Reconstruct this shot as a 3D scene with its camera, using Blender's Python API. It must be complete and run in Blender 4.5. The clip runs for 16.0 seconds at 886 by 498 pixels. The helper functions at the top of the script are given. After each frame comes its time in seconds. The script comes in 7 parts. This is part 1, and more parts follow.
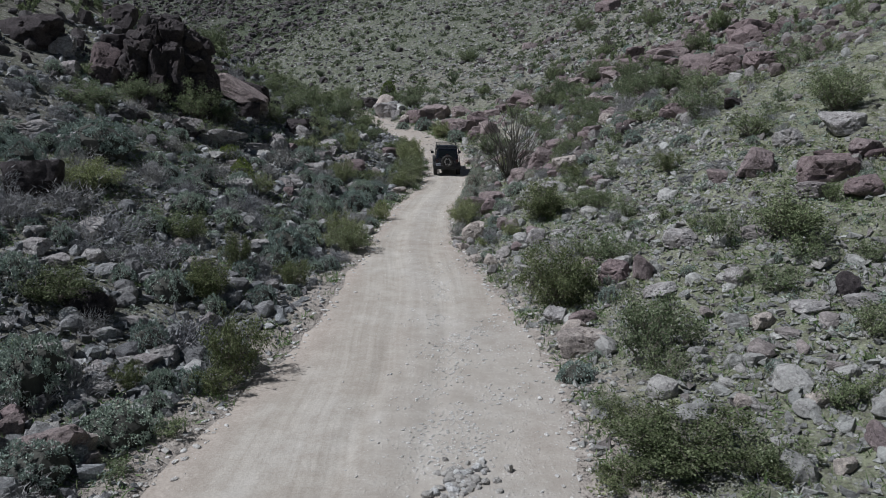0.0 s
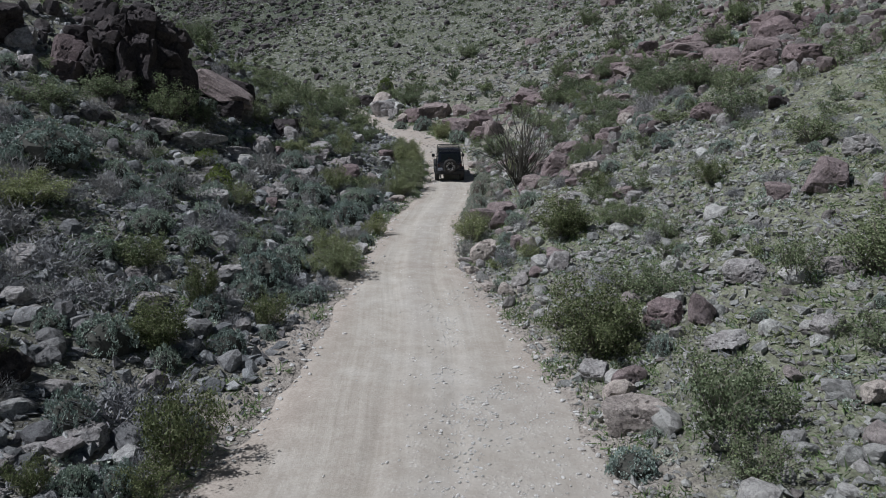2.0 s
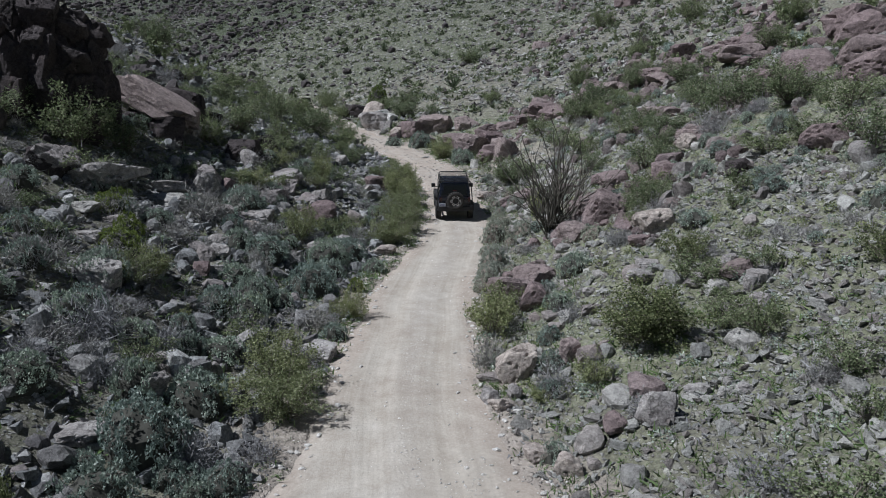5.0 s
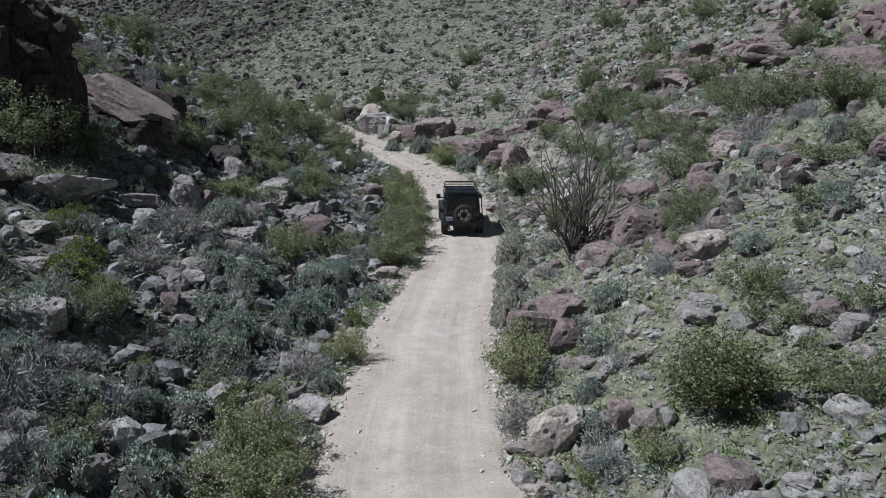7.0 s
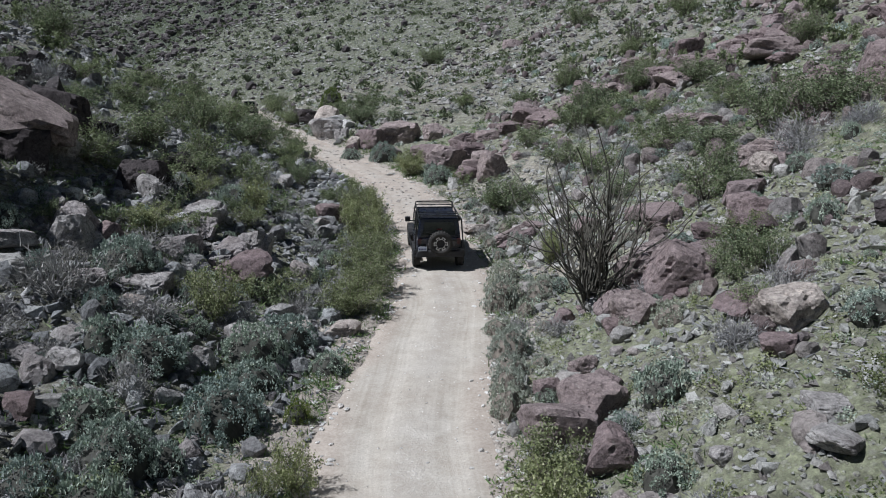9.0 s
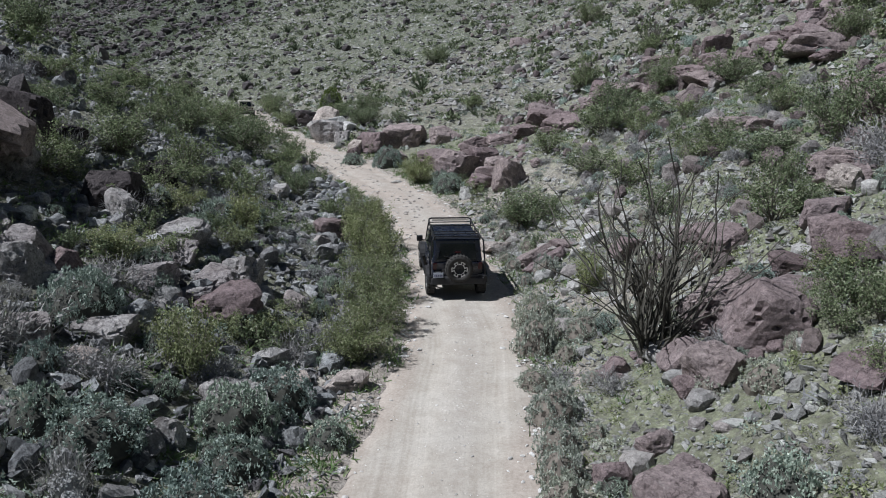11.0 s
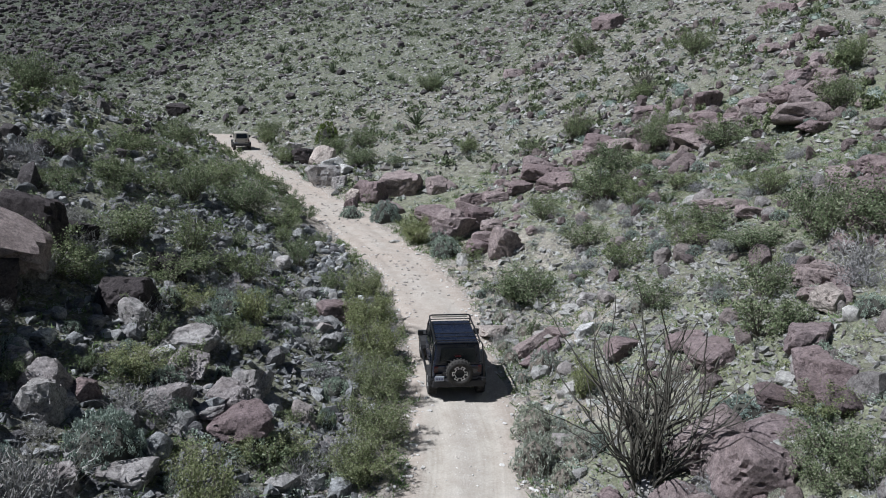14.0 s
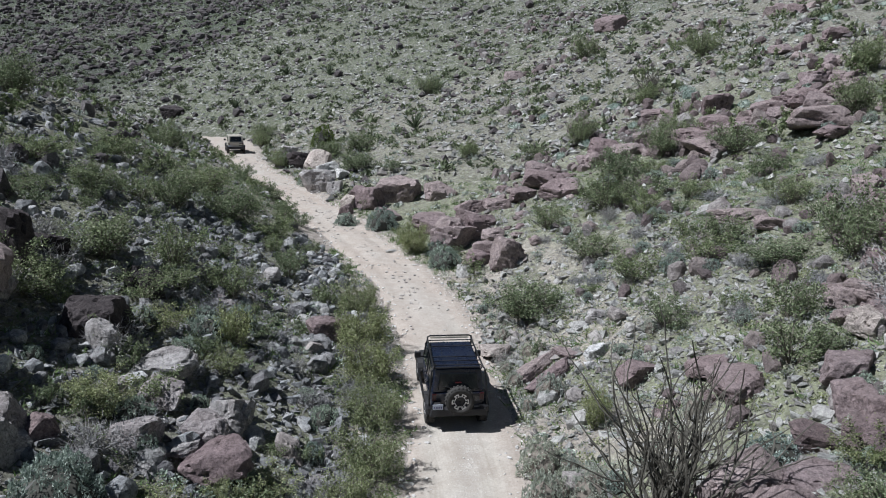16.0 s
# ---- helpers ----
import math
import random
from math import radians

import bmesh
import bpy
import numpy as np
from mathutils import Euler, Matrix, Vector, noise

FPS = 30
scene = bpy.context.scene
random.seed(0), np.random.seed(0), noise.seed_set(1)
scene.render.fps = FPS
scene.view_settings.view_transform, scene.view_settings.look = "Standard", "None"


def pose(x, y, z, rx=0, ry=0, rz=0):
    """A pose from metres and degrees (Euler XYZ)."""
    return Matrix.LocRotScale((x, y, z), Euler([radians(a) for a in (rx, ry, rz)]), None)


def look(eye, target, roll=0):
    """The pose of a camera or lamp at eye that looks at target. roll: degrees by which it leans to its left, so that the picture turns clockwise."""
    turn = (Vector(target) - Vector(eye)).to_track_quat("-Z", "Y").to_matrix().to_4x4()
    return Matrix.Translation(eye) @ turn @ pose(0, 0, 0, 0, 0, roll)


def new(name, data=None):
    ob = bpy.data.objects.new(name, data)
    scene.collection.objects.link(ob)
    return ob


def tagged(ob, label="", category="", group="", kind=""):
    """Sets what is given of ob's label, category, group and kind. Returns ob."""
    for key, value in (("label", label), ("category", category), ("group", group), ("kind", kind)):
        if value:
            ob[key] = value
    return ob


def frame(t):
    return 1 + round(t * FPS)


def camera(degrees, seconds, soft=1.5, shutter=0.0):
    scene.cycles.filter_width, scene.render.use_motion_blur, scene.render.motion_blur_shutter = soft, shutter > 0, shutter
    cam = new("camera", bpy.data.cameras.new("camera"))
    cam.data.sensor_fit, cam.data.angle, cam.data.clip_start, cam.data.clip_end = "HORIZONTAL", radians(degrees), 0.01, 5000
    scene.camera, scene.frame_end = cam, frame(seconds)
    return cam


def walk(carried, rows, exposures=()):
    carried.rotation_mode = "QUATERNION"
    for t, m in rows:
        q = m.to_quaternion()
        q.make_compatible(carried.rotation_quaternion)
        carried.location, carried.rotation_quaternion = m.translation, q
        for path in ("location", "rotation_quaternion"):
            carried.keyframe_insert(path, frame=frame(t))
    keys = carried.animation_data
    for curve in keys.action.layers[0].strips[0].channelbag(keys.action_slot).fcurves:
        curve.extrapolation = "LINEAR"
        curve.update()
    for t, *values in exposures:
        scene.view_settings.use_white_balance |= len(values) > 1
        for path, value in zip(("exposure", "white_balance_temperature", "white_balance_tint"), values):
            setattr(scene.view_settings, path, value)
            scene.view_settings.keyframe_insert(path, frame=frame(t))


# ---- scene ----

import collections
cam = camera(61.4, 16.0, 1.0)
PATH = [
    (0, (0.000, 0.000, 8.550), (0.000, 19.518, 4.187), -0.00),
    (0.5, (-0.063, 0.146, 8.522), (-0.039, 19.663, 4.157), 0.02),
    (1, (-0.115, 0.789, 8.503), (-0.091, 20.287, 4.051), -0.06),
    (1.5, (-0.189, 2.403, 8.495), (-0.154, 21.902, 4.044), -0.06),
    (2, (-0.277, 4.664, 8.520), (-0.221, 24.165, 4.085), -0.01),
    (2.5, (-0.371, 6.824, 8.552), (-0.299, 26.353, 4.238), -0.04),
    (3, (-0.445, 8.340, 8.568), (-0.343, 27.876, 4.288), -0.02),
    (3.5, (-0.485, 9.499, 8.559), (-0.370, 29.032, 4.261), -0.02),
    (4, (-0.522, 11.101, 8.597), (-0.384, 30.632, 4.292), 0.04),
    (4.5, (-0.570, 13.271, 8.600), (-0.409, 32.803, 4.303), 0.08),
    (4.7, (-0.577, 14.254, 8.669), (-0.415, 33.788, 4.379), 0.09),
    (6.8, (-0.939, 19.228, 8.642), (-0.722, 38.783, 4.451), 0.19),
    (7, (-0.999, 19.273, 8.594), (-0.751, 38.823, 4.383), 0.20),
    (7.5, (-1.110, 20.046, 8.562), (-0.856, 39.578, 4.270), 0.20),
    (8, (-1.208, 21.676, 8.564), (-0.951, 41.216, 4.307), 0.15),
    (8.5, (-1.291, 23.592, 8.545), (-1.014, 43.136, 4.309), 0.22),
    (9, (-1.371, 25.695, 8.526), (-0.025, 45.207, 4.345), 0.20),
    (11.5, (-1.809, 29.613, 8.521), (-0.420, 49.123, 4.346), 0.37),
    (12, (-1.897, 29.599, 9.488), (-0.347, 49.092, 5.289), 0.44),
    (12.5, (-1.985, 29.433, 11.237), (-0.411, 48.928, 7.061), 0.61),
    (13, (-2.071, 29.287, 12.118), (-0.481, 48.787, 7.965), 0.71),
    (13.5, (-2.103, 29.253, 12.064), (-0.510, 48.753, 7.916), 0.66),
    (14, (-2.065, 29.328, 11.921), (-0.464, 48.824, 7.757), 0.64),
    (14.5, (-2.021, 29.511, 11.846), (-0.420, 49.005, 7.668), 0.62),
    (15, (-1.955, 30.210, 11.858), (-0.344, 49.704, 7.686), 0.65),
    (15.5, (-1.904, 31.041, 11.870), (-0.274, 50.549, 7.774), 0.75),
    (16, (-1.912, 31.350, 11.897), (-0.279, 50.858, 7.801), 0.77),
]
walk(cam, [(t, look(eye, target, roll)) for t, eye, target, roll in PATH], [(0.0, -0.27, 5930, 10.2), (4.5, -0.12, 5930, 10.2), (9.0, 0.12, 5930, 10.2), (12.0, 0.16, 5930, 10.2), (16.0, 0.33, 5930, 10.2)])

# ---- light: high desert sun from behind and to the left, clear sky ----
SUN_EL, SUN_AZ = radians(54), radians(-101)
world = bpy.data.worlds.new("sky")
scene.world = world
world.use_nodes = True
wn = world.node_tree.nodes
sky = wn.new("ShaderNodeTexSky")
sky.sky_type, sky.sun_disc = "NISHITA", False
sky.sun_elevation, sky.sun_rotation, sky.altitude = SUN_EL, SUN_AZ, 600
wn["Background"].inputs["Strength"].default_value = 0.025
world.node_tree.links.new(sky.outputs[0], wn["Background"].inputs["Color"])
sun = new("sun", bpy.data.lights.new("sun", "SUN"))
sun.data.energy, sun.data.angle, sun.data.color = 4.9, radians(0.53), (1.0, 0.98, 0.95)
to_sun = Vector((math.sin(SUN_AZ) * math.cos(SUN_EL), math.cos(SUN_AZ) * math.cos(SUN_EL), math.sin(SUN_EL)))
sun.matrix_world = look(to_sun * 80, (0, 0, 0))

rng = np.random.default_rng(7)


# ---- the lie of the land ----
def hash2(ix, iy, seed):
    h = (ix.astype(np.int64) * 374761393 + iy.astype(np.int64) * 668265263 + seed * 982451653) & 0x7FFFFFFF
    h = ((h ^ (h >> 13)) * 1274126177) & 0x7FFFFFFF
    return ((h ^ (h >> 16)) & 0xFFFF) / 65535.0


def vnoise(x, y, seed=0):
    """Smooth noise from -1 to 1, one cell a unit."""
    x, y = np.asarray(x, float), np.asarray(y, float)
    ix, iy = np.floor(x), np.floor(y)
    fx, fy = x - ix, y - iy
    fx, fy = fx * fx * (3 - 2 * fx), fy * fy * (3 - 2 * fy)
    a, b = hash2(ix, iy, seed), hash2(ix + 1, iy, seed)
    c, d = hash2(ix, iy + 1, seed), hash2(ix + 1, iy + 1, seed)
    return 2 * (a * (1 - fx) * (1 - fy) + b * fx * (1 - fy) + c * (1 - fx) * fy + d * fx * fy) - 1


def fbm(x, y, seed=0, octaves=4):
    total, amp = 0.0, 1.0
    for n in range(octaves):
        total = total + amp * vnoise(np.asarray(x) * 2**n, np.asarray(y) * 2**n, seed + n)
        amp *= 0.5
    return total


def smooth(lo, hi, v):
    s = np.clip((v - lo) / (hi - lo), 0, 1)
    return s * s * (3 - 2 * s)


# the track: distance up the wash, middle, half width, height
TRACK = [
    (-60, -1.6, 4.3, 0.9), (12, -1.55, 4.25, 1.2), (16.5, -1.0, 3.9, 1.29), (20, -0.75, 3.35, 1.35), (25, -0.9, 2.9, 1.45), (30, -1.35, 2.0, 1.52), (35, -1.4, 1.68, 1.6),
    (40, -1.15, 1.65, 1.7), (43, -0.65, 1.85, 1.76), (46, -0.1, 1.6, 1.84), (52, 0.5, 1.42, 2.2), (60, 0.2, 1.55, 2.65), (65, -0.55, 1.6, 3.0), (70, -2.2, 1.7, 3.4),
    (79, -5.4, 1.7, 4.05), (87, -8.6, 1.6, 4.45), (98, -12.9, 1.55, 5.0), (110, -16.9, 1.8, 5.4), (122, -19.4, 2.3, 5.6), (130, -23.0, 2.6, 5.8), (136, -29, 2.6, 6.0),
    (145, -38, 2.2, 6.5), (200, -60, 2.2, 14), (400, -60, 2.2, 80),
]
_ty, _tx, _tw, _tz = (np.array(c) for c in zip(*TRACK))
_fy = np.arange(-80, 420, 0.5)
_ker = np.hanning(15) / np.hanning(15).sum()


def _curve(c):
    v = np.interp(_fy, _ty, c)
    return np.convolve(np.pad(v, 7, mode="edge"), _ker, mode="valid")


_cx, _cw, _cz = _curve(_tx), _curve(_tw), _curve(_tz)


def track_x(y):
    return np.interp(y, _fy, _cx)


def track_half(y):
    return np.interp(y, _fy, _cw) + 0.16 * vnoise(np.asarray(y) / 1.7, 0 * np.asarray(y), 31) + 0.10 * vnoise(np.asarray(y) / 0.4, 0 * np.asarray(y), 32)


def track_z(y):
    return np.interp(y, _fy, _cz)


# heights of the slopes at stations up the wash, by distance from the track's middle
ACROSS = np.array([-50, -28, -16, -9, -4, 3, 9, 16, 28, 55.0])
ALONG = np.array([5, 20, 34, 48, 62, 80, 105, 140, 200.0])
SLOPES = [
    (10.6, 5.3, 2.5, 1.3, 1.1, 1.1, 1.6, 3.5, 8.8, 22.7),
    (14.9, 8.3, 4.7, 2.5, 1.3, 1.3, 2.8, 5.5, 11.0, 23.0),
    (19.0, 10.8, 6.6, 4.0, 1.5, 1.6, 4.2, 7.5, 12.8, 23.1),
    (22.0, 12.9, 7.4, 4.0, 1.8, 2.1, 5.2, 9.1, 13.9, 23.0),
    (22.5, 14.6, 8.6, 4.8, 2.8, 2.8, 5.5, 8.1, 13.3, 22.6),
    (22.5, 16.2, 11.0, 7.6, 5.6, 4.1, 5.5, 7.1, 12.1, 21.9),
    (19.0, 15.0, 11.3, 8.7, 6.4, 5.4, 6.3, 7.8, 11.7, 21.2),
    (19.0, 12.5, 9.6, 7.8, 5.9, 5.8, 8.0, 9.9, 13.0, 23.5),
    (32.0, 27.5, 25.0, 22.5, 19.9, 17.0, 19.0, 22.0, 27.0, 34.2),
]
_gu, _gy = np.arange(-130, 190, 1.0), np.arange(-80, 420, 1.0)
_rows = []
for row in SLOPES:
    v = np.interp(_gu, ACROSS, row)
    v = np.where(_gu < ACROSS[0], row[0] + 0.35 * (ACROSS[0] - _gu), v)
    v = np.where(_gu > ACROSS[-1], row[-1] + 0.3 * (_gu - ACROSS[-1]), v)
    _rows.append(v)
_rows = np.array(_rows)
_tab = np.array([np.interp(_gy, ALONG, _rows[:, k]) for k in range(len(_gu))]).T
_tab += np.where(_gy > 200, 0.36 * (_gy - 200), 0)[:, None] - np.where(_gy < 5, 0.012 * (5 - _gy), 0)[:, None]
for size in (5, 7):
    ker = np.hanning(size + 2)[1:-1]
    ker /= ker.sum()
    half = size // 2
    _tab = np.apply_along_axis(lambda c: np.convolve(np.pad(c, half, mode="edge"), ker, mode="valid"), 0, _tab)
    if size == 5:
        _tab = np.apply_along_axis(lambda c: np.convolve(np.pad(c, half, mode="edge"), ker, mode="valid"), 1, _tab)


def slope_z(x, y):
    x, y = np.asarray(x, float), np.asarray(y, float)
    u = np.clip(x - track_x(y), _gu[0], _gu[-1] - 1e-3)
    v = np.clip(y, _gy[0], _gy[-1] - 1e-3)
    i, j = np.floor(v - _gy[0]).astype(int), np.floor(u - _gu[0]).astype(int)
    i, j = np.minimum(i, len(_gy) - 2), np.minimum(j, len(_gu) - 2)
    a, b = v - _gy[i], u - _gu[j]
    z = (_tab[i, j] * (1 - b) + _tab[i, j + 1] * b) * (1 - a) + (_tab[i + 1, j] * (1 - b) + _tab[i + 1, j + 1] * b) * a
    return z


def far_z(x, y):
    """The broad hillside that closes the wash."""
    return 18.65 + 0.238 * x + 0.317 * (y - 150) + 0.0012 * (x + 10) ** 2 * smooth(20, 60, np.abs(x + 10))


def ground_z(x, y):
    x, y = np.asarray(x, float), np.asarray(y, float)
    u = np.abs(x - track_x(y))
    off = u - track_half(y)
    rough = np.maximum(smooth(0.2, 5, off), smooth(128, 140, y))
    away = smooth(122, 148, y + 0.25 * np.minimum(x + 27, 0))
    z = slope_z(x, y) * (1 - away) + far_z(x, y) * away + rough * (0.35 * fbm(x / 6, y / 6, 3, 3) + 0.10 * fbm(x / 1.1, y / 1.1, 9, 3))
    far = smooth(90, 200, y)
    z = z + far * 1.2 * fbm(x / 22, y / 22, 14, 3)
    near = (1 - smooth(0.0, 2.6, off)) * (1 - smooth(128, 140, y))
    bank = track_z(y) + 0.10 * smooth(-0.1, 0.5, off) + 0.05 * fbm(x / 0.5, y / 0.5, 21, 2) * smooth(-0.2, 0.3, off)
    z = z * (1 - near) + bank * near
    return z - 0.14 * (1 - smooth(-0.6, -0.05, off)) * (1 - smooth(128, 140, y))


def gz(x, y):
    return float(ground_z(x, y))


# ---- mesh helpers ----
def mesh_np(name, verts, tris, smooth_faces=False):
    verts, tris = np.asarray(verts, np.float32), np.asarray(tris, np.int32)
    me = bpy.data.meshes.new(name)
    me.vertices.add(len(verts))
    me.vertices.foreach_set("co", verts.ravel())
    n = tris.shape[1]
    me.loops.add(tris.size)
    me.loops.foreach_set("vertex_index", tris.ravel())
    me.polygons.add(len(tris))
    me.polygons.foreach_set("loop_start", np.arange(0, tris.size, n, dtype=np.int32))
    me.polygons.foreach_set("use_smooth", np.full(len(tris), smooth_faces))
    me.update(calc_edges=True)
    return me


def solid(name, verts, tris, material, parent=None, smooth_faces=False, label=""):
    me = mesh_np(name, verts, tris, smooth_faces)
    me.materials.append(material)
    ob = new(name, me)
    ob.parent = parent
    if label:
        tagged(ob, label)
    return ob


def part(name, bm, material, parent=None, label="", shade=False):
    me = bpy.data.meshes.new(name)
    bm.to_mesh(me)
    bm.free()
    for p in me.polygons:
        p.use_smooth = shade
    me.materials.append(material)
    ob = new(name, me)
    ob.parent = parent
    if label:
        tagged(ob, label)
    return ob


def sheaf(protos, places, scales, turns, tilt=None):
    """Joins many placed copies of small prototype meshes into one vertex and face array."""
    vs, ts, base = [], [], 0
    pick = rng.integers(0, len(protos), len(places))
    for k, (pv, pt) in enumerate(protos):
        sel = np.nonzero(pick == k)[0]
        if not len(sel):
            continue
        c, s = np.cos(turns[sel]), np.sin(turns[sel])
        p = pv[None] * scales[sel][:, None, :]
        x = p[..., 0] * c[:, None] - p[..., 1] * s[:, None]
        y = p[..., 0] * s[:, None] + p[..., 1] * c[:, None]
        z = p[..., 2]
        if tilt is not None:
            z = z + x * tilt[sel, 0][:, None] + y * tilt[sel, 1][:, None]
        v = np.stack([x, y, z], -1) + places[sel][:, None, :]
        vs.append(v.reshape(-1, 3))
        ts.append((pt[None] + (np.arange(len(sel)) * len(pv))[:, None, None]).reshape(-1, 3) + base)
        base += len(sel) * len(pv)
    return np.concatenate(vs), np.concatenate(ts)


# ---- materials ----
def nodes_of(name):
    m = bpy.data.materials.new(name)
    m.use_nodes = True
    nt = m.node_tree
    return m, nt.nodes, nt.links, nt.nodes["Principled BSDF"]


def noise_node(nd, lk, scale, detail=4, rough=0.6, coord="Object"):
    tc = nd.new("ShaderNodeNewGeometry") if coord == "World" else nd.new("ShaderNodeTexCoord")
    n = nd.new("ShaderNodeTexNoise")
    n.inputs["Scale"].default_value, n.inputs["Detail"].default_value, n.inputs["Roughness"].default_value = scale, detail, rough
    lk.new(tc.outputs["Position" if coord == "World" else coord], n.inputs["Vector"])
    return n


def ramp(nd, lk, src, stops):
    r = nd.new("ShaderNodeValToRGB")
    el = r.color_ramp.elements
    while len(el) < len(stops):
        el.new(0.5)
    for e, (p, c) in zip(el, stops):
        e.position, e.color = p, (*c, 1)
    lk.new(src, r.inputs["Fac"])
    return r.outputs["Color"]


def mix(nd, lk, fac, a, b, mode="MIX"):
    m = nd.new("ShaderNodeMix")
    m.data_type, m.blend_type = "RGBA", mode
    for sock, v in ((m.inputs["Factor"], fac), (m.inputs["A"], a), (m.inputs["B"], b)):
        if isinstance(v, (int, float)):
            sock.default_value = v
        elif isinstance(v, tuple):
            sock.default_value = (*v, 1)
        else:
            lk.new(v, sock)
    return m.outputs["Result"]


def bump(nd, lk, bsdf, height, strength, distance):
    b = nd.new("ShaderNodeBump")
    b.inputs["Strength"].default_value, b.inputs["Distance"].default_value = strength, distance
    lk.new(height, b.inputs["Height"])
    lk.new(b.outputs["Normal"], bsdf.inputs["Normal"])


def rock_material(name, tones, island=False, coat=(0.10, 0.075, 0.07), coat_amount=0.5, scale=1.0, lichen=0.4, grain=0.75):
    """Stone in several tones, one to a stone, with grain, weathered crust and pale lichen."""
    m, nd, lk, bsdf = nodes_of(name)
    pick = nd.new("ShaderNodeNewGeometry").outputs["Random Per Island"] if island else nd.new("ShaderNodeObjectInfo").outputs["Random"]
    base = ramp(nd, lk, pick, [(i / (len(tones) - 1), c) for i, c in enumerate(tones)])
    big = noise_node(nd, lk, 1.3 * scale, 6, 0.65, "World")
    col = mix(nd, lk, ramp(nd, lk, big.outputs["Fac"], [(0.42, (0, 0, 0)), (0.68, (coat_amount,) * 3)]), base, coat)
    fine = noise_node(nd, lk, 22 * scale, 6, 0.7, "World")
    col = mix(nd, lk, grain, col, ramp(nd, lk, fine.outputs["Fac"], [(0.3, (0.45, 0.44, 0.44)), (0.7, (1.25, 1.25, 1.25))]), "MULTIPLY")
    crack = noise_node(nd, lk, 1.5 * scale, 4, 0.6, "World")
    line = ramp(nd, lk, crack.outputs["Fac"], [(0.485, (1, 1, 1)), (0.5, (0.28, 0.26, 0.26)), (0.515, (1, 1, 1))])
    col = mix(nd, lk, 0.8 * grain, col, line, "MULTIPLY")
    mottle = noise_node(nd, lk, 7 * scale, 4, 0.7, "World")
    col = mix(nd, lk, grain, col, ramp(nd, lk, mottle.outputs["Fac"], [(0.36, (0.62, 0.61, 0.62)), (0.5, (1, 1, 1)), (0.64, (1.35, 1.35, 1.33))]), "MULTIPLY")
    pale = noise_node(nd, lk, 5 * scale, 5, 0.7, "World")
    col = mix(nd, lk, ramp(nd, lk, pale.outputs["Fac"], [(0.62, (0, 0, 0)), (0.72, (lichen,) * 3)]), col, (0.42, 0.40, 0.37))
    lk.new(col, bsdf.inputs["Base Color"])
    bsdf.inputs["Roughness"].default_value = 0.9
    bsdf.inputs["Specular IOR Level"].default_value = 0.25
    bump(nd, lk, bsdf, noise_node(nd, lk, 14 * scale, 8, 0.75, "World").outputs["Fac"], 1.0, 0.07)
    return m


def leaf_material(name, tones, island=True, translucent=0.35):
    m, nd, lk, bsdf = nodes_of(name)
    pick = nd.new("ShaderNodeNewGeometry").outputs["Random Per Island"]
    base = ramp(nd, lk, pick, [(i / (len(tones) - 1), c) for i, c in enumerate(tones)])
    each = nd.new("ShaderNodeObjectInfo").outputs["Random"]
    col = mix(nd, lk, 0.7, base, ramp(nd, lk, each, [(0, (0.75, 0.8, 0.85)), (0.5, (1, 1, 1)), (1, (1.12, 1.12, 1.0))]), "MULTIPLY")
    lk.new(col, bsdf.inputs["Base Color"])
    bsdf.inputs["Roughness"].default_value = 0.65
    bsdf.inputs["Specular IOR Level"].default_value = 0.2
    tr = nd.new("ShaderNodeBsdfTranslucent")
    lk.new(col, tr.inputs["Color"])
    mx = nd.new("ShaderNodeMixShader")
    mx.inputs["Fac"].default_value = translucent
    lk.new(bsdf.outputs[0], mx.inputs[1])
    lk.new(tr.outputs[0], mx.inputs[2])
    lk.new(mx.outputs[0], nd["Material Output"].inputs["Surface"])
    return m


def plain_material(name, color, rough=0.6, metal=0.0, grain=0.25, scale=6.0, bumpy=0.0):
    m, nd, lk, bsdf = nodes_of(name)
    n = noise_node(nd, lk, scale, 6, 0.65)
    lo, hi = tuple(c * (1 - grain) for c in color), tuple(min(1, c * (1 + grain)) for c in color)
    lk.new(ramp(nd, lk, n.outputs["Fac"], [(0.3, lo), (0.7, hi)]), bsdf.inputs["Base Color"])
    bsdf.inputs["Roughness"].default_value, bsdf.inputs["Metallic"].default_value = rough, metal
    if bumpy:
        bump(nd, lk, bsdf, n.outputs["Fac"], bumpy, 0.01)
    return m


def voronoi(nd, lk, scale, feature="F1", jitter=1.0):
    geo = nd.new("ShaderNodeNewGeometry")
    warp = noise_node(nd, lk, scale * 0.7, 2, 0.5, "World")
    off = nd.new("ShaderNodeVectorMath")
    off.operation = "MULTIPLY_ADD"
    off.inputs[1].default_value = (0.35 / scale,) * 3
    lk.new(warp.outputs["Color"], off.inputs[0])
    lk.new(geo.outputs["Position"], off.inputs[2])
    v = nd.new("ShaderNodeTexVoronoi")
    v.feature = feature
    v.inputs["Scale"].default_value, v.inputs["Randomness"].default_value = scale, jitter
    lk.new(off.outputs[0], v.inputs["Vector"])
    return v


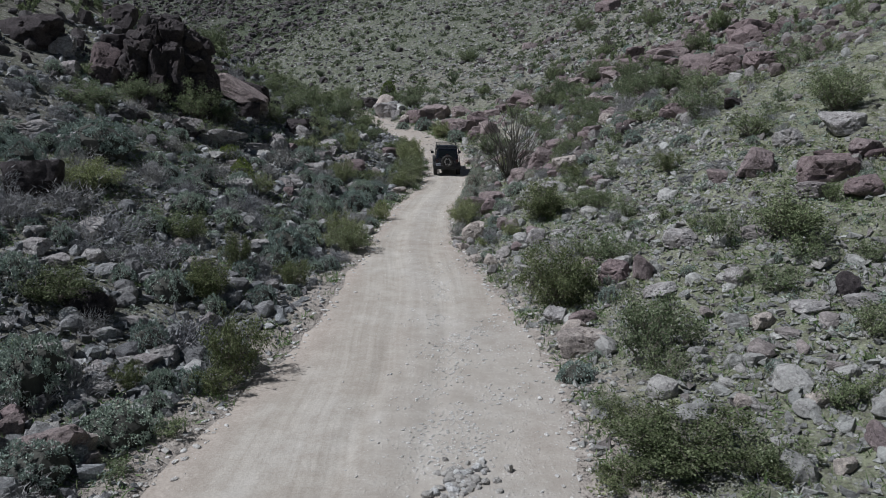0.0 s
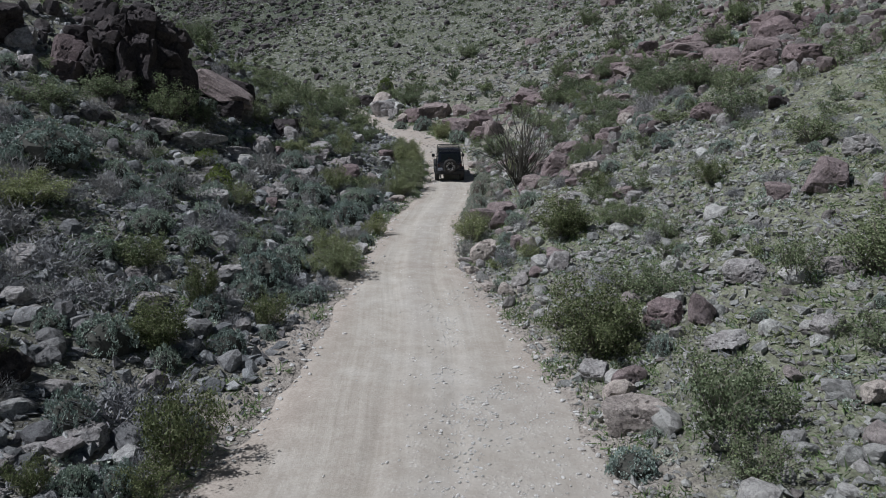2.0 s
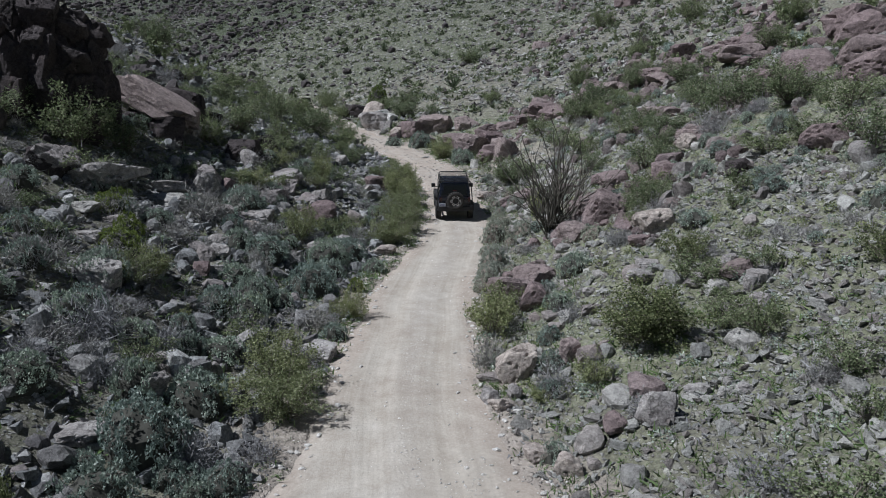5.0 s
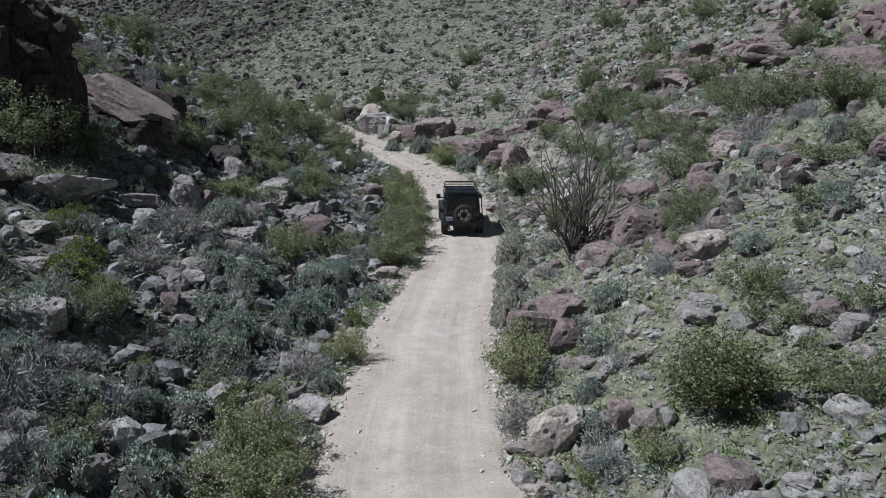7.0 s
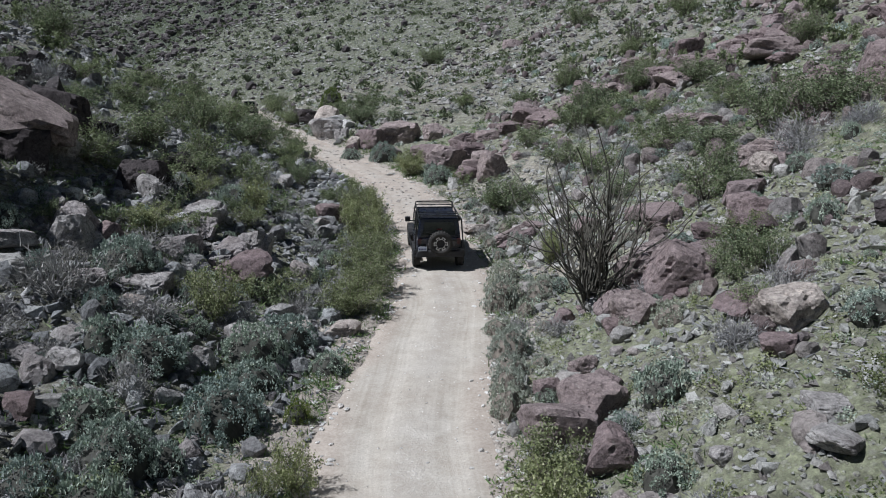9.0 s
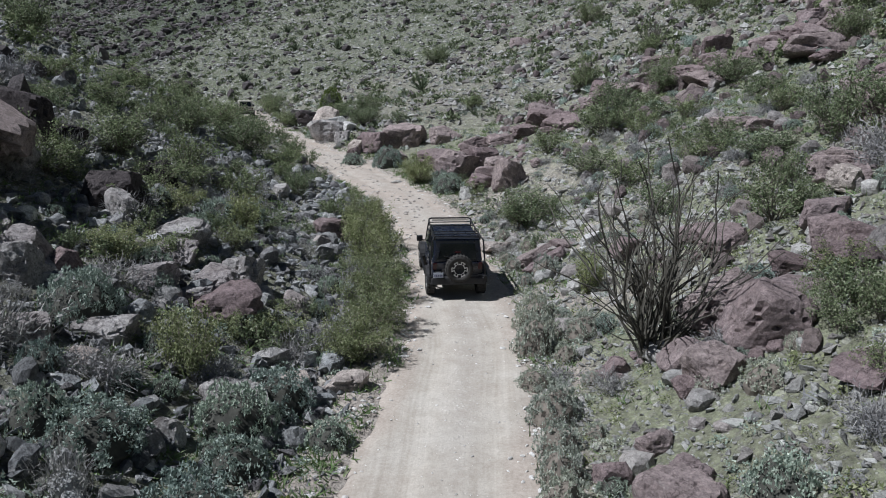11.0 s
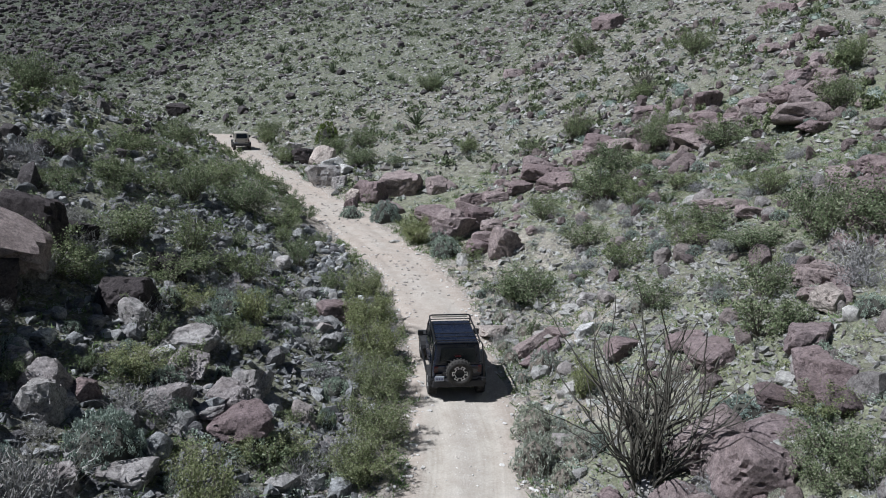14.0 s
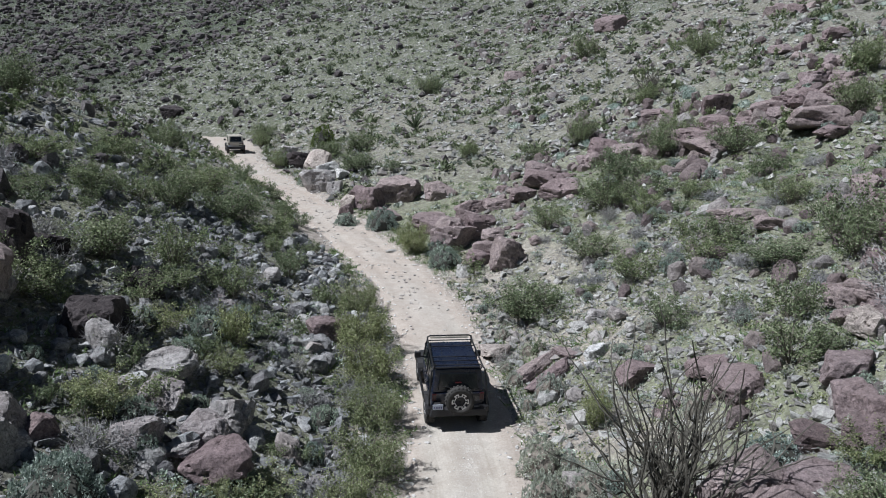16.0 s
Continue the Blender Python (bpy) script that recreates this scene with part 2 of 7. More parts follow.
def ground_material():
    """Soil paved with small stones, grit between them and thin green growth in patches."""
    m, nd, lk, bsdf = nodes_of("stony ground")
    soil = ramp(nd, lk, noise_node(nd, lk, 0.5, 6, 0.6, "World").outputs["Fac"], [(0.3, (0.17, 0.158, 0.147)), (0.55, (0.245, 0.228, 0.212)), (0.75, (0.33, 0.313, 0.292))])
    grit = noise_node(nd, lk, 9, 8, 0.75, "World")
    col = mix(nd, lk, 0.8, soil, ramp(nd, lk, grit.outputs["Fac"], [(0.32, (0.35, 0.35, 0.35)), (0.5, (0.9, 0.9, 0.9)), (0.68, (1.3, 1.3, 1.3))]), "MULTIPLY")
    mottle = noise_node(nd, lk, 2.2, 5, 0.75, "World")
    col = mix(nd, lk, 0.8, col, ramp(nd, lk, mottle.outputs["Fac"], [(0.36, (0.5, 0.5, 0.5)), (0.5, (0.95, 0.95, 0.95)), (0.64, (1.4, 1.4, 1.38))]), "MULTIPLY")
    herb = noise_node(nd, lk, 0.25, 6, 0.75, "World")
    blades = noise_node(nd, lk, 12, 5, 0.75, "World")
    green = ramp(nd, lk, blades.outputs["Fac"], [(0.35, (0.042, 0.056, 0.031)), (0.68, (0.155, 0.183, 0.108))])
    col = mix(nd, lk, ramp(nd, lk, herb.outputs["Fac"], [(0.32, (0.25, 0.25, 0.25)), (0.54, (0.9, 0.9, 0.9))]), col, green)
    clump = noise_node(nd, lk, 0.8, 7, 0.72, "World")
    col = mix(nd, lk, ramp(nd, lk, clump.outputs["Fac"], [(0.51, (0, 0, 0)), (0.57, (0.8, 0.8, 0.8))]), col, green)
    lush = nd.new("ShaderNodeAttribute")
    lush.attribute_name = "lush"
    tuft_mask = nd.new("ShaderNodeMath")
    tuft_mask.operation = "MULTIPLY"
    lk.new(lush.outputs["Fac"], tuft_mask.inputs[0])
    lk.new(ramp(nd, lk, mottle.outputs["Fac"], [(0.33, (0.45, 0.45, 0.45)), (0.5, (1, 1, 1))]), tuft_mask.inputs[1])
    fresh = ramp(nd, lk, blades.outputs["Fac"], [(0.32, (0.047, 0.07, 0.027)), (0.5, (0.11, 0.147, 0.066)), (0.68, (0.205, 0.24, 0.132))])
    col = mix(nd, lk, tuft_mask.outputs[0], col, fresh)
    shoulder = nd.new("ShaderNodeAttribute")
    shoulder.attribute_name = "sand"
    sandy = mix(nd, lk, 0.7, (0.43, 0.385, 0.345), ramp(nd, lk, grit.outputs["Fac"], [(0.32, (0.55, 0.55, 0.55)), (0.68, (1.25, 1.25, 1.25))]), "MULTIPLY")
    sandy = mix(nd, lk, 0.6, sandy, ramp(nd, lk, mottle.outputs["Fac"], [(0.36, (0.7, 0.68, 0.66)), (0.6, (1.12, 1.12, 1.12))]), "MULTIPLY")
    col = mix(nd, lk, shoulder.outputs["Fac"], col, sandy)
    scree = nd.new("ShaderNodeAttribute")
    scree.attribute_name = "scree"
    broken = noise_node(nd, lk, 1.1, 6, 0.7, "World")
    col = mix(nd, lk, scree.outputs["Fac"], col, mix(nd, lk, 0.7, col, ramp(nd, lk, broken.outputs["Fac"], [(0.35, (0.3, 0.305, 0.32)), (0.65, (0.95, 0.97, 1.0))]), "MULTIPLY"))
    height = grit.outputs["Fac"]
    far = nd.new("ShaderNodeAttribute")
    far.attribute_name = "far"
    sparse = mix(nd, lk, 0.8, (0.16, 0.162, 0.127), ramp(nd, lk, mottle.outputs["Fac"], [(0.36, (0.55, 0.56, 0.54)), (0.62, (1.3, 1.3, 1.28))]), "MULTIPLY")
    open_soil = nd.new("ShaderNodeMath")
    open_soil.operation, open_soil.inputs[1].default_value = "MULTIPLY", 0.5
    lk.new(far.outputs["Fac"], open_soil.inputs[0])
    col = mix(nd, lk, open_soil.outputs[0], col, sparse)
    for scale, amount in ((1.0, 0.9), (1.9, 0.9), (3.6, 0.65), (7.0, 0.8), (14.0, 0.8)):
        cell = voronoi(nd, lk, scale)
        dist = cell.outputs["Distance"]
        tone = nd.new("ShaderNodeSeparateColor")
        lk.new(cell.outputs["Color"], tone.inputs[0])
        stone_col = ramp(nd, lk, tone.outputs[0], [(0.0, (0.12, 0.115, 0.115)), (0.35, (0.28, 0.28, 0.27)), (0.75, (0.44, 0.44, 0.42)), (1.0, (0.60, 0.595, 0.57))])
        if scale < 3:
            stone_col = ramp(nd, lk, tone.outputs[0], [(0.0, (0.10, 0.10, 0.09)), (0.45, (0.20, 0.20, 0.18)), (0.8, (0.32, 0.32, 0.295)), (1.0, (0.46, 0.455, 0.425))])
        stone_col = mix(nd, lk, 0.5, stone_col, ramp(nd, lk, grit.outputs["Fac"], [(0.3, (0.6, 0.6, 0.6)), (0.7, (1.2, 1.2, 1.2))]), "MULTIPLY")
        there = nd.new("ShaderNodeMath")
        there.operation = "MULTIPLY"
        lk.new(ramp(nd, lk, tone.outputs[1], [(0.52, (0, 0, 0)), (0.56, (1, 1, 1))]), there.inputs[0])
        lk.new(ramp(nd, lk, dist, [(0.30, (amount,) * 3), (0.42, (0, 0, 0))]), there.inputs[1])
        thin = nd.new("ShaderNodeMath")
        thin.operation = "MULTIPLY"
        lk.new(there.outputs[0], thin.inputs[0])
        if scale < 3:
            lk.new(far.outputs["Fac"], thin.inputs[1])
        else:
            lk.new(ramp(nd, lk, lush.outputs["Fac"], [(0.0, (1, 1, 1)), (1.0, (0.45, 0.45, 0.45))]), thin.inputs[1])
        col = mix(nd, lk, thin.outputs[0], col, stone_col)
        add = nd.new("ShaderNodeMath")
        add.operation = "MULTIPLY_ADD"
        lk.new(thin.outputs[0], add.inputs[0])
        add.inputs[1].default_value = 0.9
        lk.new(height, add.inputs[2])
        height = add.outputs[0]
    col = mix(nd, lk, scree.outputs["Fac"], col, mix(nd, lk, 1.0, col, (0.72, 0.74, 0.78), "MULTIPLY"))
    col = mix(nd, lk, shoulder.outputs["Fac"], col, mix(nd, lk, 0.3, sandy, col))
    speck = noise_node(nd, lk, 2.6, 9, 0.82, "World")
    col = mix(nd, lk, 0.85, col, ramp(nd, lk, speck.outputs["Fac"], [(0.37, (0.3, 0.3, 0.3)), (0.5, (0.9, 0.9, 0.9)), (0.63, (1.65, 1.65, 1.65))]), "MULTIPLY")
    bare = nd.new("ShaderNodeMath")
    bare.operation, bare.inputs[1].default_value = "MULTIPLY", 0.7
    lk.new(shoulder.outputs["Fac"], bare.inputs[0])
    col = mix(nd, lk, bare.outputs[0], col, sandy)
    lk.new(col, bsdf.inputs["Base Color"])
    bsdf.inputs["Roughness"].default_value = 0.95
    bsdf.inputs["Specular IOR Level"].default_value = 0.15
    bump(nd, lk, bsdf, height, 1.0, 0.07)
    return m


def road_material():
    """Packed pale dirt: smooth wheel lanes, a rougher middle and edges, streaked the way it is driven."""
    m, nd, lk, bsdf = nodes_of("pale packed dirt")
    col = ramp(nd, lk, noise_node(nd, lk, 0.45, 6, 0.6, "World").outputs["Fac"], [(0.3, (0.408, 0.373, 0.336)), (0.5, (0.453, 0.423, 0.384)), (0.72, (0.50, 0.478, 0.446))])
    across, along = nd.new("ShaderNodeAttribute"), nd.new("ShaderNodeAttribute")
    across.attribute_name, along.attribute_name = "across", "along"
    join_xy = nd.new("ShaderNodeCombineXYZ")
    for src, dst, k in ((across, 0, 1.0), (along, 1, 1.0)):
        f = nd.new("ShaderNodeMath")
        f.operation = "MULTIPLY"
        f.inputs[1].default_value = k
        lk.new(src.outputs["Fac"], f.inputs[0])
        lk.new(f.outputs[0], join_xy.inputs[dst])
    streak = nd.new("ShaderNodeTexNoise")
    streak.inputs["Scale"].default_value, streak.inputs["Detail"].default_value, streak.inputs["Distortion"].default_value = 1.0, 5, 0.4
    lk.new(join_xy.outputs[0], streak.inputs["Vector"])
    col = mix(nd, lk, 0.6, col, ramp(nd, lk, streak.outputs["Fac"], [(0.3, (0.84, 0.82, 0.80)), (0.55, (1.0, 1.0, 1.0)), (0.7, (1.1, 1.1, 1.1))]), "MULTIPLY")
    fine = noise_node(nd, lk, 16, 8, 0.75, "World")
    col = mix(nd, lk, 0.5, col, ramp(nd, lk, fine.outputs["Fac"], [(0.3, (0.6, 0.59, 0.58)), (0.7, (1.2, 1.2, 1.2))]), "MULTIPLY")
    stony = nd.new("ShaderNodeAttribute")
    stony.attribute_name = "stony"
    tread = nd.new("ShaderNodeTexNoise")
    tread.inputs["Scale"].default_value, tread.inputs["Detail"].default_value, tread.inputs["Distortion"].default_value = 3.2, 3, 0.4
    lk.new(join_xy.outputs[0], tread.inputs["Vector"])
    col = mix(nd, lk, ramp(nd, lk, stony.outputs["Fac"], [(0.0, (0.35, 0.35, 0.35)), (0.6, (0.08, 0.08, 0.08))]), col, ramp(nd, lk, tread.outputs["Fac"], [(0.35, (0.84, 0.83, 0.82)), (0.6, (1.08, 1.08, 1.08))]), "MULTIPLY")
    mid = noise_node(nd, lk, 1.7, 8, 0.75, "World")
    col = mix(nd, lk, stony.outputs["Fac"], col, mix(nd, lk, 0.75, col, (0.422, 0.397, 0.368)))
    grit = voronoi(nd, lk, 11)
    tone = nd.new("ShaderNodeSeparateColor")
    lk.new(grit.outputs["Color"], tone.inputs[0])
    where = nd.new("ShaderNodeMath")
    where.operation = "MULTIPLY"
    spread = nd.new("ShaderNodeMath")
    spread.operation = "MULTIPLY"
    lk.new(ramp(nd, lk, mid.outputs["Fac"], [(0.40, (0, 0, 0)), (0.58, (1, 1, 1))]), spread.inputs[0])
    lk.new(stony.outputs["Fac"], spread.inputs[1])
    lk.new(spread.outputs[0], where.inputs[0])
    lk.new(ramp(nd, lk, grit.outputs["Distance"], [(0.25, (0.9, 0.9, 0.9)), (0.4, (0, 0, 0))]), where.inputs[1])
    col = mix(nd, lk, where.outputs[0], col, ramp(nd, lk, tone.outputs[0], [(0, (0.32, 0.30, 0.285)), (0.5, (0.50, 0.48, 0.465)), (1, (0.66, 0.645, 0.625))]))
    col = mix(nd, lk, 0.7, col, ramp(nd, lk, mid.outputs["Fac"], [(0.35, (0.80, 0.77, 0.74)), (0.65, (1.12, 1.12, 1.12))]), "MULTIPLY")
    lane = nd.new("ShaderNodeAttribute")
    lane.attribute_name = "lane"
    col = mix(nd, lk, lane.outputs["Fac"], mix(nd, lk, 1.0, col, (0.95, 0.94, 0.925), "MULTIPLY"), mix(nd, lk, 1.0, col, (1.03, 1.025, 1.01), "MULTIPLY"))
    margin = nd.new("ShaderNodeAttribute")
    margin.attribute_name = "margin"
    tan = mix(nd, lk, 0.75, (0.425, 0.375, 0.332), ramp(nd, lk, fine.outputs["Fac"], [(0.3, (0.62, 0.6, 0.58)), (0.7, (1.22, 1.22, 1.22))]), "MULTIPLY")
    tan = mix(nd, lk, 0.6, tan, ramp(nd, lk, mid.outputs["Fac"], [(0.35, (0.72, 0.7, 0.68)), (0.65, (1.15, 1.15, 1.15))]), "MULTIPLY")
    col = mix(nd, lk, margin.outputs["Fac"], col, tan)
    lk.new(col, bsdf.inputs["Base Color"])
    bsdf.inputs["Roughness"].default_value = 0.95
    bsdf.inputs["Specular IOR Level"].default_value = 0.15
    add = nd.new("ShaderNodeMath")
    add.operation = "ADD"
    lk.new(fine.outputs["Fac"], add.inputs[0])
    lk.new(where.outputs[0], add.inputs[1])
    bump(nd, lk, bsdf, add.outputs[0], 0.55, 0.03)
    return m


M_GROUND, M_ROAD = ground_material(), road_material()
M_PALE = rock_material("pale granite", [(0.31, 0.315, 0.305), (0.44, 0.445, 0.425), (0.25, 0.255, 0.25), (0.56, 0.56, 0.535), (0.22, 0.20, 0.192), (0.34, 0.342, 0.325)], True, coat_amount=0.25, grain=0.55)
M_GREY = rock_material("grey weathered rock", [(0.19, 0.20, 0.21), (0.37, 0.385, 0.395), (0.125, 0.13, 0.135), (0.58, 0.59, 0.59), (0.155, 0.148, 0.155), (0.26, 0.27, 0.28)], True, coat=(0.085, 0.083, 0.087), coat_amount=0.4)
M_GREYO = rock_material("grey slope rock", [(0.22, 0.222, 0.228), (0.36, 0.36, 0.364), (0.17, 0.168, 0.17), (0.48, 0.478, 0.47), (0.24, 0.205, 0.205)], coat=(0.085, 0.08, 0.083), coat_amount=0.4)
M_PALEO = rock_material("pale slope rock", [(0.40, 0.395, 0.38), (0.52, 0.51, 0.49), (0.34, 0.34, 0.33), (0.33, 0.285, 0.275), (0.46, 0.45, 0.43)], coat_amount=0.25, grain=0.55)
M_GRAVEL = rock_material("pale gravel", [(0.68, 0.66, 0.635), (0.58, 0.56, 0.535), (0.76, 0.745, 0.725), (0.60, 0.57, 0.545)], True, coat_amount=0.0, grain=0.3)
M_RUBBLE = rock_material("tan rubble", [(0.44, 0.41, 0.38), (0.36, 0.335, 0.31), (0.52, 0.49, 0.46), (0.32, 0.29, 0.275)], True, coat_amount=0.1, grain=0.4)
M_WHITE = rock_material("white quartz rock", [(0.58, 0.58, 0.58), (0.66, 0.655, 0.64)], coat_amount=0.15)
M_GREYB = rock_material("rough grey boulder rock", [(0.40, 0.385, 0.38), (0.48, 0.465, 0.455), (0.35, 0.32, 0.32)])
M_RED = rock_material("reddish brown rock", [(0.285, 0.225, 0.226), (0.235, 0.183, 0.188), (0.345, 0.288, 0.28), (0.265, 0.215, 0.22)])
M_MAROON = rock_material("dark maroon bedrock", [(0.165, 0.125, 0.13), (0.125, 0.095, 0.10), (0.21, 0.165, 0.165), (0.10, 0.08, 0.085)], lichen=0.2)
M_BUFF = rock_material("buff boulder rock", [(0.50, 0.44, 0.40), (0.56, 0.50, 0.455), (0.45, 0.40, 0.37)])
M_DARK = rock_material("dark varnished rock", [(0.06, 0.052, 0.054), (0.09, 0.076, 0.079), (0.05, 0.045, 0.047)], coat=(0.035, 0.03, 0.031), coat_amount=0.7, lichen=0.12)
M_DARKI = rock_material("dark hillside rock", [(0.11, 0.098, 0.10), (0.15, 0.135, 0.14), (0.085, 0.077, 0.08), (0.20, 0.19, 0.19)], True, coat=(0.06, 0.05, 0.05))
M_CREO = leaf_material("creosote leaves", [(0.072, 0.098, 0.048), (0.155, 0.193, 0.102), (0.26, 0.305, 0.178), (0.105, 0.138, 0.07), (0.40, 0.43, 0.29)], translucent=0.3)
M_SAGE = leaf_material("grey green leaves", [(0.145, 0.192, 0.165), (0.30, 0.36, 0.31), (0.22, 0.275, 0.235), (0.54, 0.60, 0.53)], translucent=0.2)
M_SILVER = leaf_material("silvery green leaves", [(0.24, 0.265, 0.22), (0.40, 0.43, 0.36), (0.30, 0.33, 0.275), (0.56, 0.57, 0.50)], translucent=0.25)
M_OLIVE = leaf_material("fresh green bush leaves", [(0.10, 0.124, 0.053), (0.21, 0.24, 0.115), (0.35, 0.375, 0.205), (0.145, 0.175, 0.077), (0.50, 0.51, 0.34)], translucent=0.3)
M_DEEP = leaf_material("deep green bush leaves", [(0.048, 0.064, 0.027), (0.11, 0.135, 0.06), (0.205, 0.235, 0.12), (0.075, 0.095, 0.04), (0.34, 0.36, 0.21)], translucent=0.3)
M_REDI = rock_material("reddish slope rock", [(0.20, 0.165, 0.163), (0.155, 0.125, 0.128), (0.26, 0.22, 0.21), (0.30, 0.29, 0.285), (0.13, 0.105, 0.108)], True)
M_LIME = leaf_material("yellow green leaves", [(0.11, 0.15, 0.035), (0.20, 0.255, 0.07), (0.07, 0.095, 0.028), (0.27, 0.32, 0.11)], translucent=0.25)
M_FAR = leaf_material("soft green hillside leaves", [(0.075, 0.098, 0.055), (0.135, 0.165, 0.098), (0.20, 0.225, 0.145), (0.10, 0.125, 0.073)], translucent=0.15)
M_DRYL = leaf_material("dry grey twigs", [(0.22, 0.215, 0.225), (0.35, 0.345, 0.35), (0.165, 0.16, 0.17), (0.44, 0.435, 0.43)], translucent=0.1)
M_HERB = leaf_material("low green herbs", [(0.085, 0.145, 0.05), (0.15, 0.22, 0.09), (0.13, 0.185, 0.09), (0.25, 0.30, 0.16)], translucent=0.25)
M_TWIG = plain_material("grey brown twigs", (0.15, 0.13, 0.11), 0.85)
# near-black for stems and for the core that stands in for inner shade
M_CORE_SHADE = plain_material("dark stems and core shade", (0.05, 0.05, 0.042), 0.9, grain=0.5)
M_OCO = plain_material("dark thorny bark", (0.075, 0.07, 0.058), 0.9, grain=0.5, scale=30, bumpy=0.6)


# ---- ground and track ----
def grid_mesh(xs, ys, fz):
    gx, gy = np.meshgrid(xs, ys)
    v = np.stack([gx.ravel(), gy.ravel(), fz(gx.ravel(), gy.ravel())], -1)
    i, j = np.meshgrid(np.arange(len(ys) - 1), np.arange(len(xs) - 1), indexing="ij")
    a = (i * len(xs) + j).ravel()
    return v, np.stack([a, a + 1, a + 1 + len(xs), a + len(xs)], -1)


def spaced(stops):
    out = []
    for (a, b, step) in stops:
        out.append(np.arange(a, b, step))
    return np.concatenate(out)


XS = spaced([(-900, -200, 60), (-200, -90, 8), (-90, -30, 1.5), (-30, -12, 0.5), (-12, 10, 0.34), (10, 30, 0.5), (30, 95, 1.5), (95, 200, 8), (200, 901, 60)])
YS = spaced([(-300, -60, 30), (-60, 5, 3), (5, 75, 0.38), (75, 135, 0.5), (135, 260, 2.2), (260, 420, 6), (420, 1400, 60)])
gv, gf = grid_mesh(XS, YS, ground_z)
ground = tagged(solid("ground", gv, gf, M_GROUND, None, True), "stony desert ground with sparse green herbs", "ground", kind="structure")


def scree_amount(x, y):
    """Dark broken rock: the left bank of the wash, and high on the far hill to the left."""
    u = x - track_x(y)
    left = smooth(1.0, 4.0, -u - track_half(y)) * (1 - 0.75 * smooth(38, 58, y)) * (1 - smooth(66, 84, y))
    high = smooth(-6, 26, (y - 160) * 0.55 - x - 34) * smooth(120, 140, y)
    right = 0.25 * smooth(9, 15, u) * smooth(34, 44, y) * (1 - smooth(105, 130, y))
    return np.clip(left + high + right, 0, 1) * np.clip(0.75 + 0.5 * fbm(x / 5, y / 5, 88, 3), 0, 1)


far_amount = smooth(72, 100, gv[:, 1]) * (1 - smooth(0.15, 0.6, scree_amount(gv[:, 0], gv[:, 1])))
ground.data.attributes.new("far", "FLOAT", "POINT").data.foreach_set("value", far_amount.astype(np.float32))
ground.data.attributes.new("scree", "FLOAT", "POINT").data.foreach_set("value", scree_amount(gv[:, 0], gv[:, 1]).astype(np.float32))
edge = np.abs(gv[:, 0] - track_x(gv[:, 1])) - track_half(gv[:, 1])
off_mid = gv[:, 0] - track_x(gv[:, 1])
wash = 0.75 * np.exp(-(((off_mid - 3.5) / 3.5) ** 2)) * smooth(44, 52, gv[:, 1]) * (1 - smooth(66, 74, gv[:, 1])) * np.clip(0.6 + 0.9 * fbm(gv[:, 0] / 1.5, gv[:, 1] / 1.5, 97, 3), 0, 1)
pull_out = 0.95 * smooth(36, 39, gv[:, 1]) * (1 - smooth(45, 48, gv[:, 1])) * (1 - smooth(0.9, 1.7, -off_mid - track_half(gv[:, 1]) + 0.4 * fbm(gv[:, 0], gv[:, 1], 95, 2))) * (off_mid < 0)
wash = np.maximum(wash, pull_out)
sand_amount = np.maximum(wash, np.clip(1.15 - smooth(-0.1, 1.5, edge * np.where(off_mid < 0, np.where(gv[:, 1] < 32, 0.5, 0.65), 1.0) + 0.6 * fbm(gv[:, 0] / 1.2, gv[:, 1] / 1.2, 93, 3)), 0, 1) * (1 - smooth(124, 132, gv[:, 1])))
ground.data.attributes.new("sand", "FLOAT", "POINT").data.foreach_set("value", sand_amount.astype(np.float32))
lush_amount = smooth(0.3, 1.6, off_mid - track_half(gv[:, 1])) * (1 - smooth(30, 60, off_mid)) * (1 - 0.6 * smooth(70, 95, gv[:, 1])) * np.clip(0.95 + 0.7 * fbm(gv[:, 0] / 4, gv[:, 1] / 4, 99, 3), 0, 1)
lush_amount = np.maximum(lush_amount, 0.8 * smooth(0.3, 1.2, -off_mid - track_half(gv[:, 1])) * (0.45 + 0.55 * smooth(30, 44, gv[:, 1])) * (1 - smooth(70, 95, gv[:, 1])) * np.clip(0.45 + 1.2 * fbm(gv[:, 0] / 3, gv[:, 1] / 3, 98, 3), 0, 1))
ground.data.attributes.new("lush", "FLOAT", "POINT").data.foreach_set("value", np.clip(lush_amount, 0, 1).astype(np.float32))
RYS = np.concatenate([np.arange(-60, 8, 1.0), np.arange(8, 75, 0.22), np.arange(75, 134, 0.5)])
RUS = np.linspace(-5.6, 5.6, 71)


def road_z(u, y):
    half = track_half(y)
    over = np.abs(u) - half - 0.22 * fbm(y / 2.1 + np.sign(u) * 17.3, y / 4.1, 47, 5)
    rut = 0.05 * np.exp(-(((np.abs(u - 0.1) - 0.78) / 0.27) ** 2)) * (0.7 + 0.3 * vnoise(y / 4, 0 * y, 41))
    z = track_z(y) + 0.05 - rut + 0.003 * fbm(u / 1.9 + y / 5.3, y / 3.1 + u / 2.3, 44, 3) - 0.03 * (u / 3) ** 2
    return z - 0.16 * np.maximum(over + 0.35, 0) ** 1.3


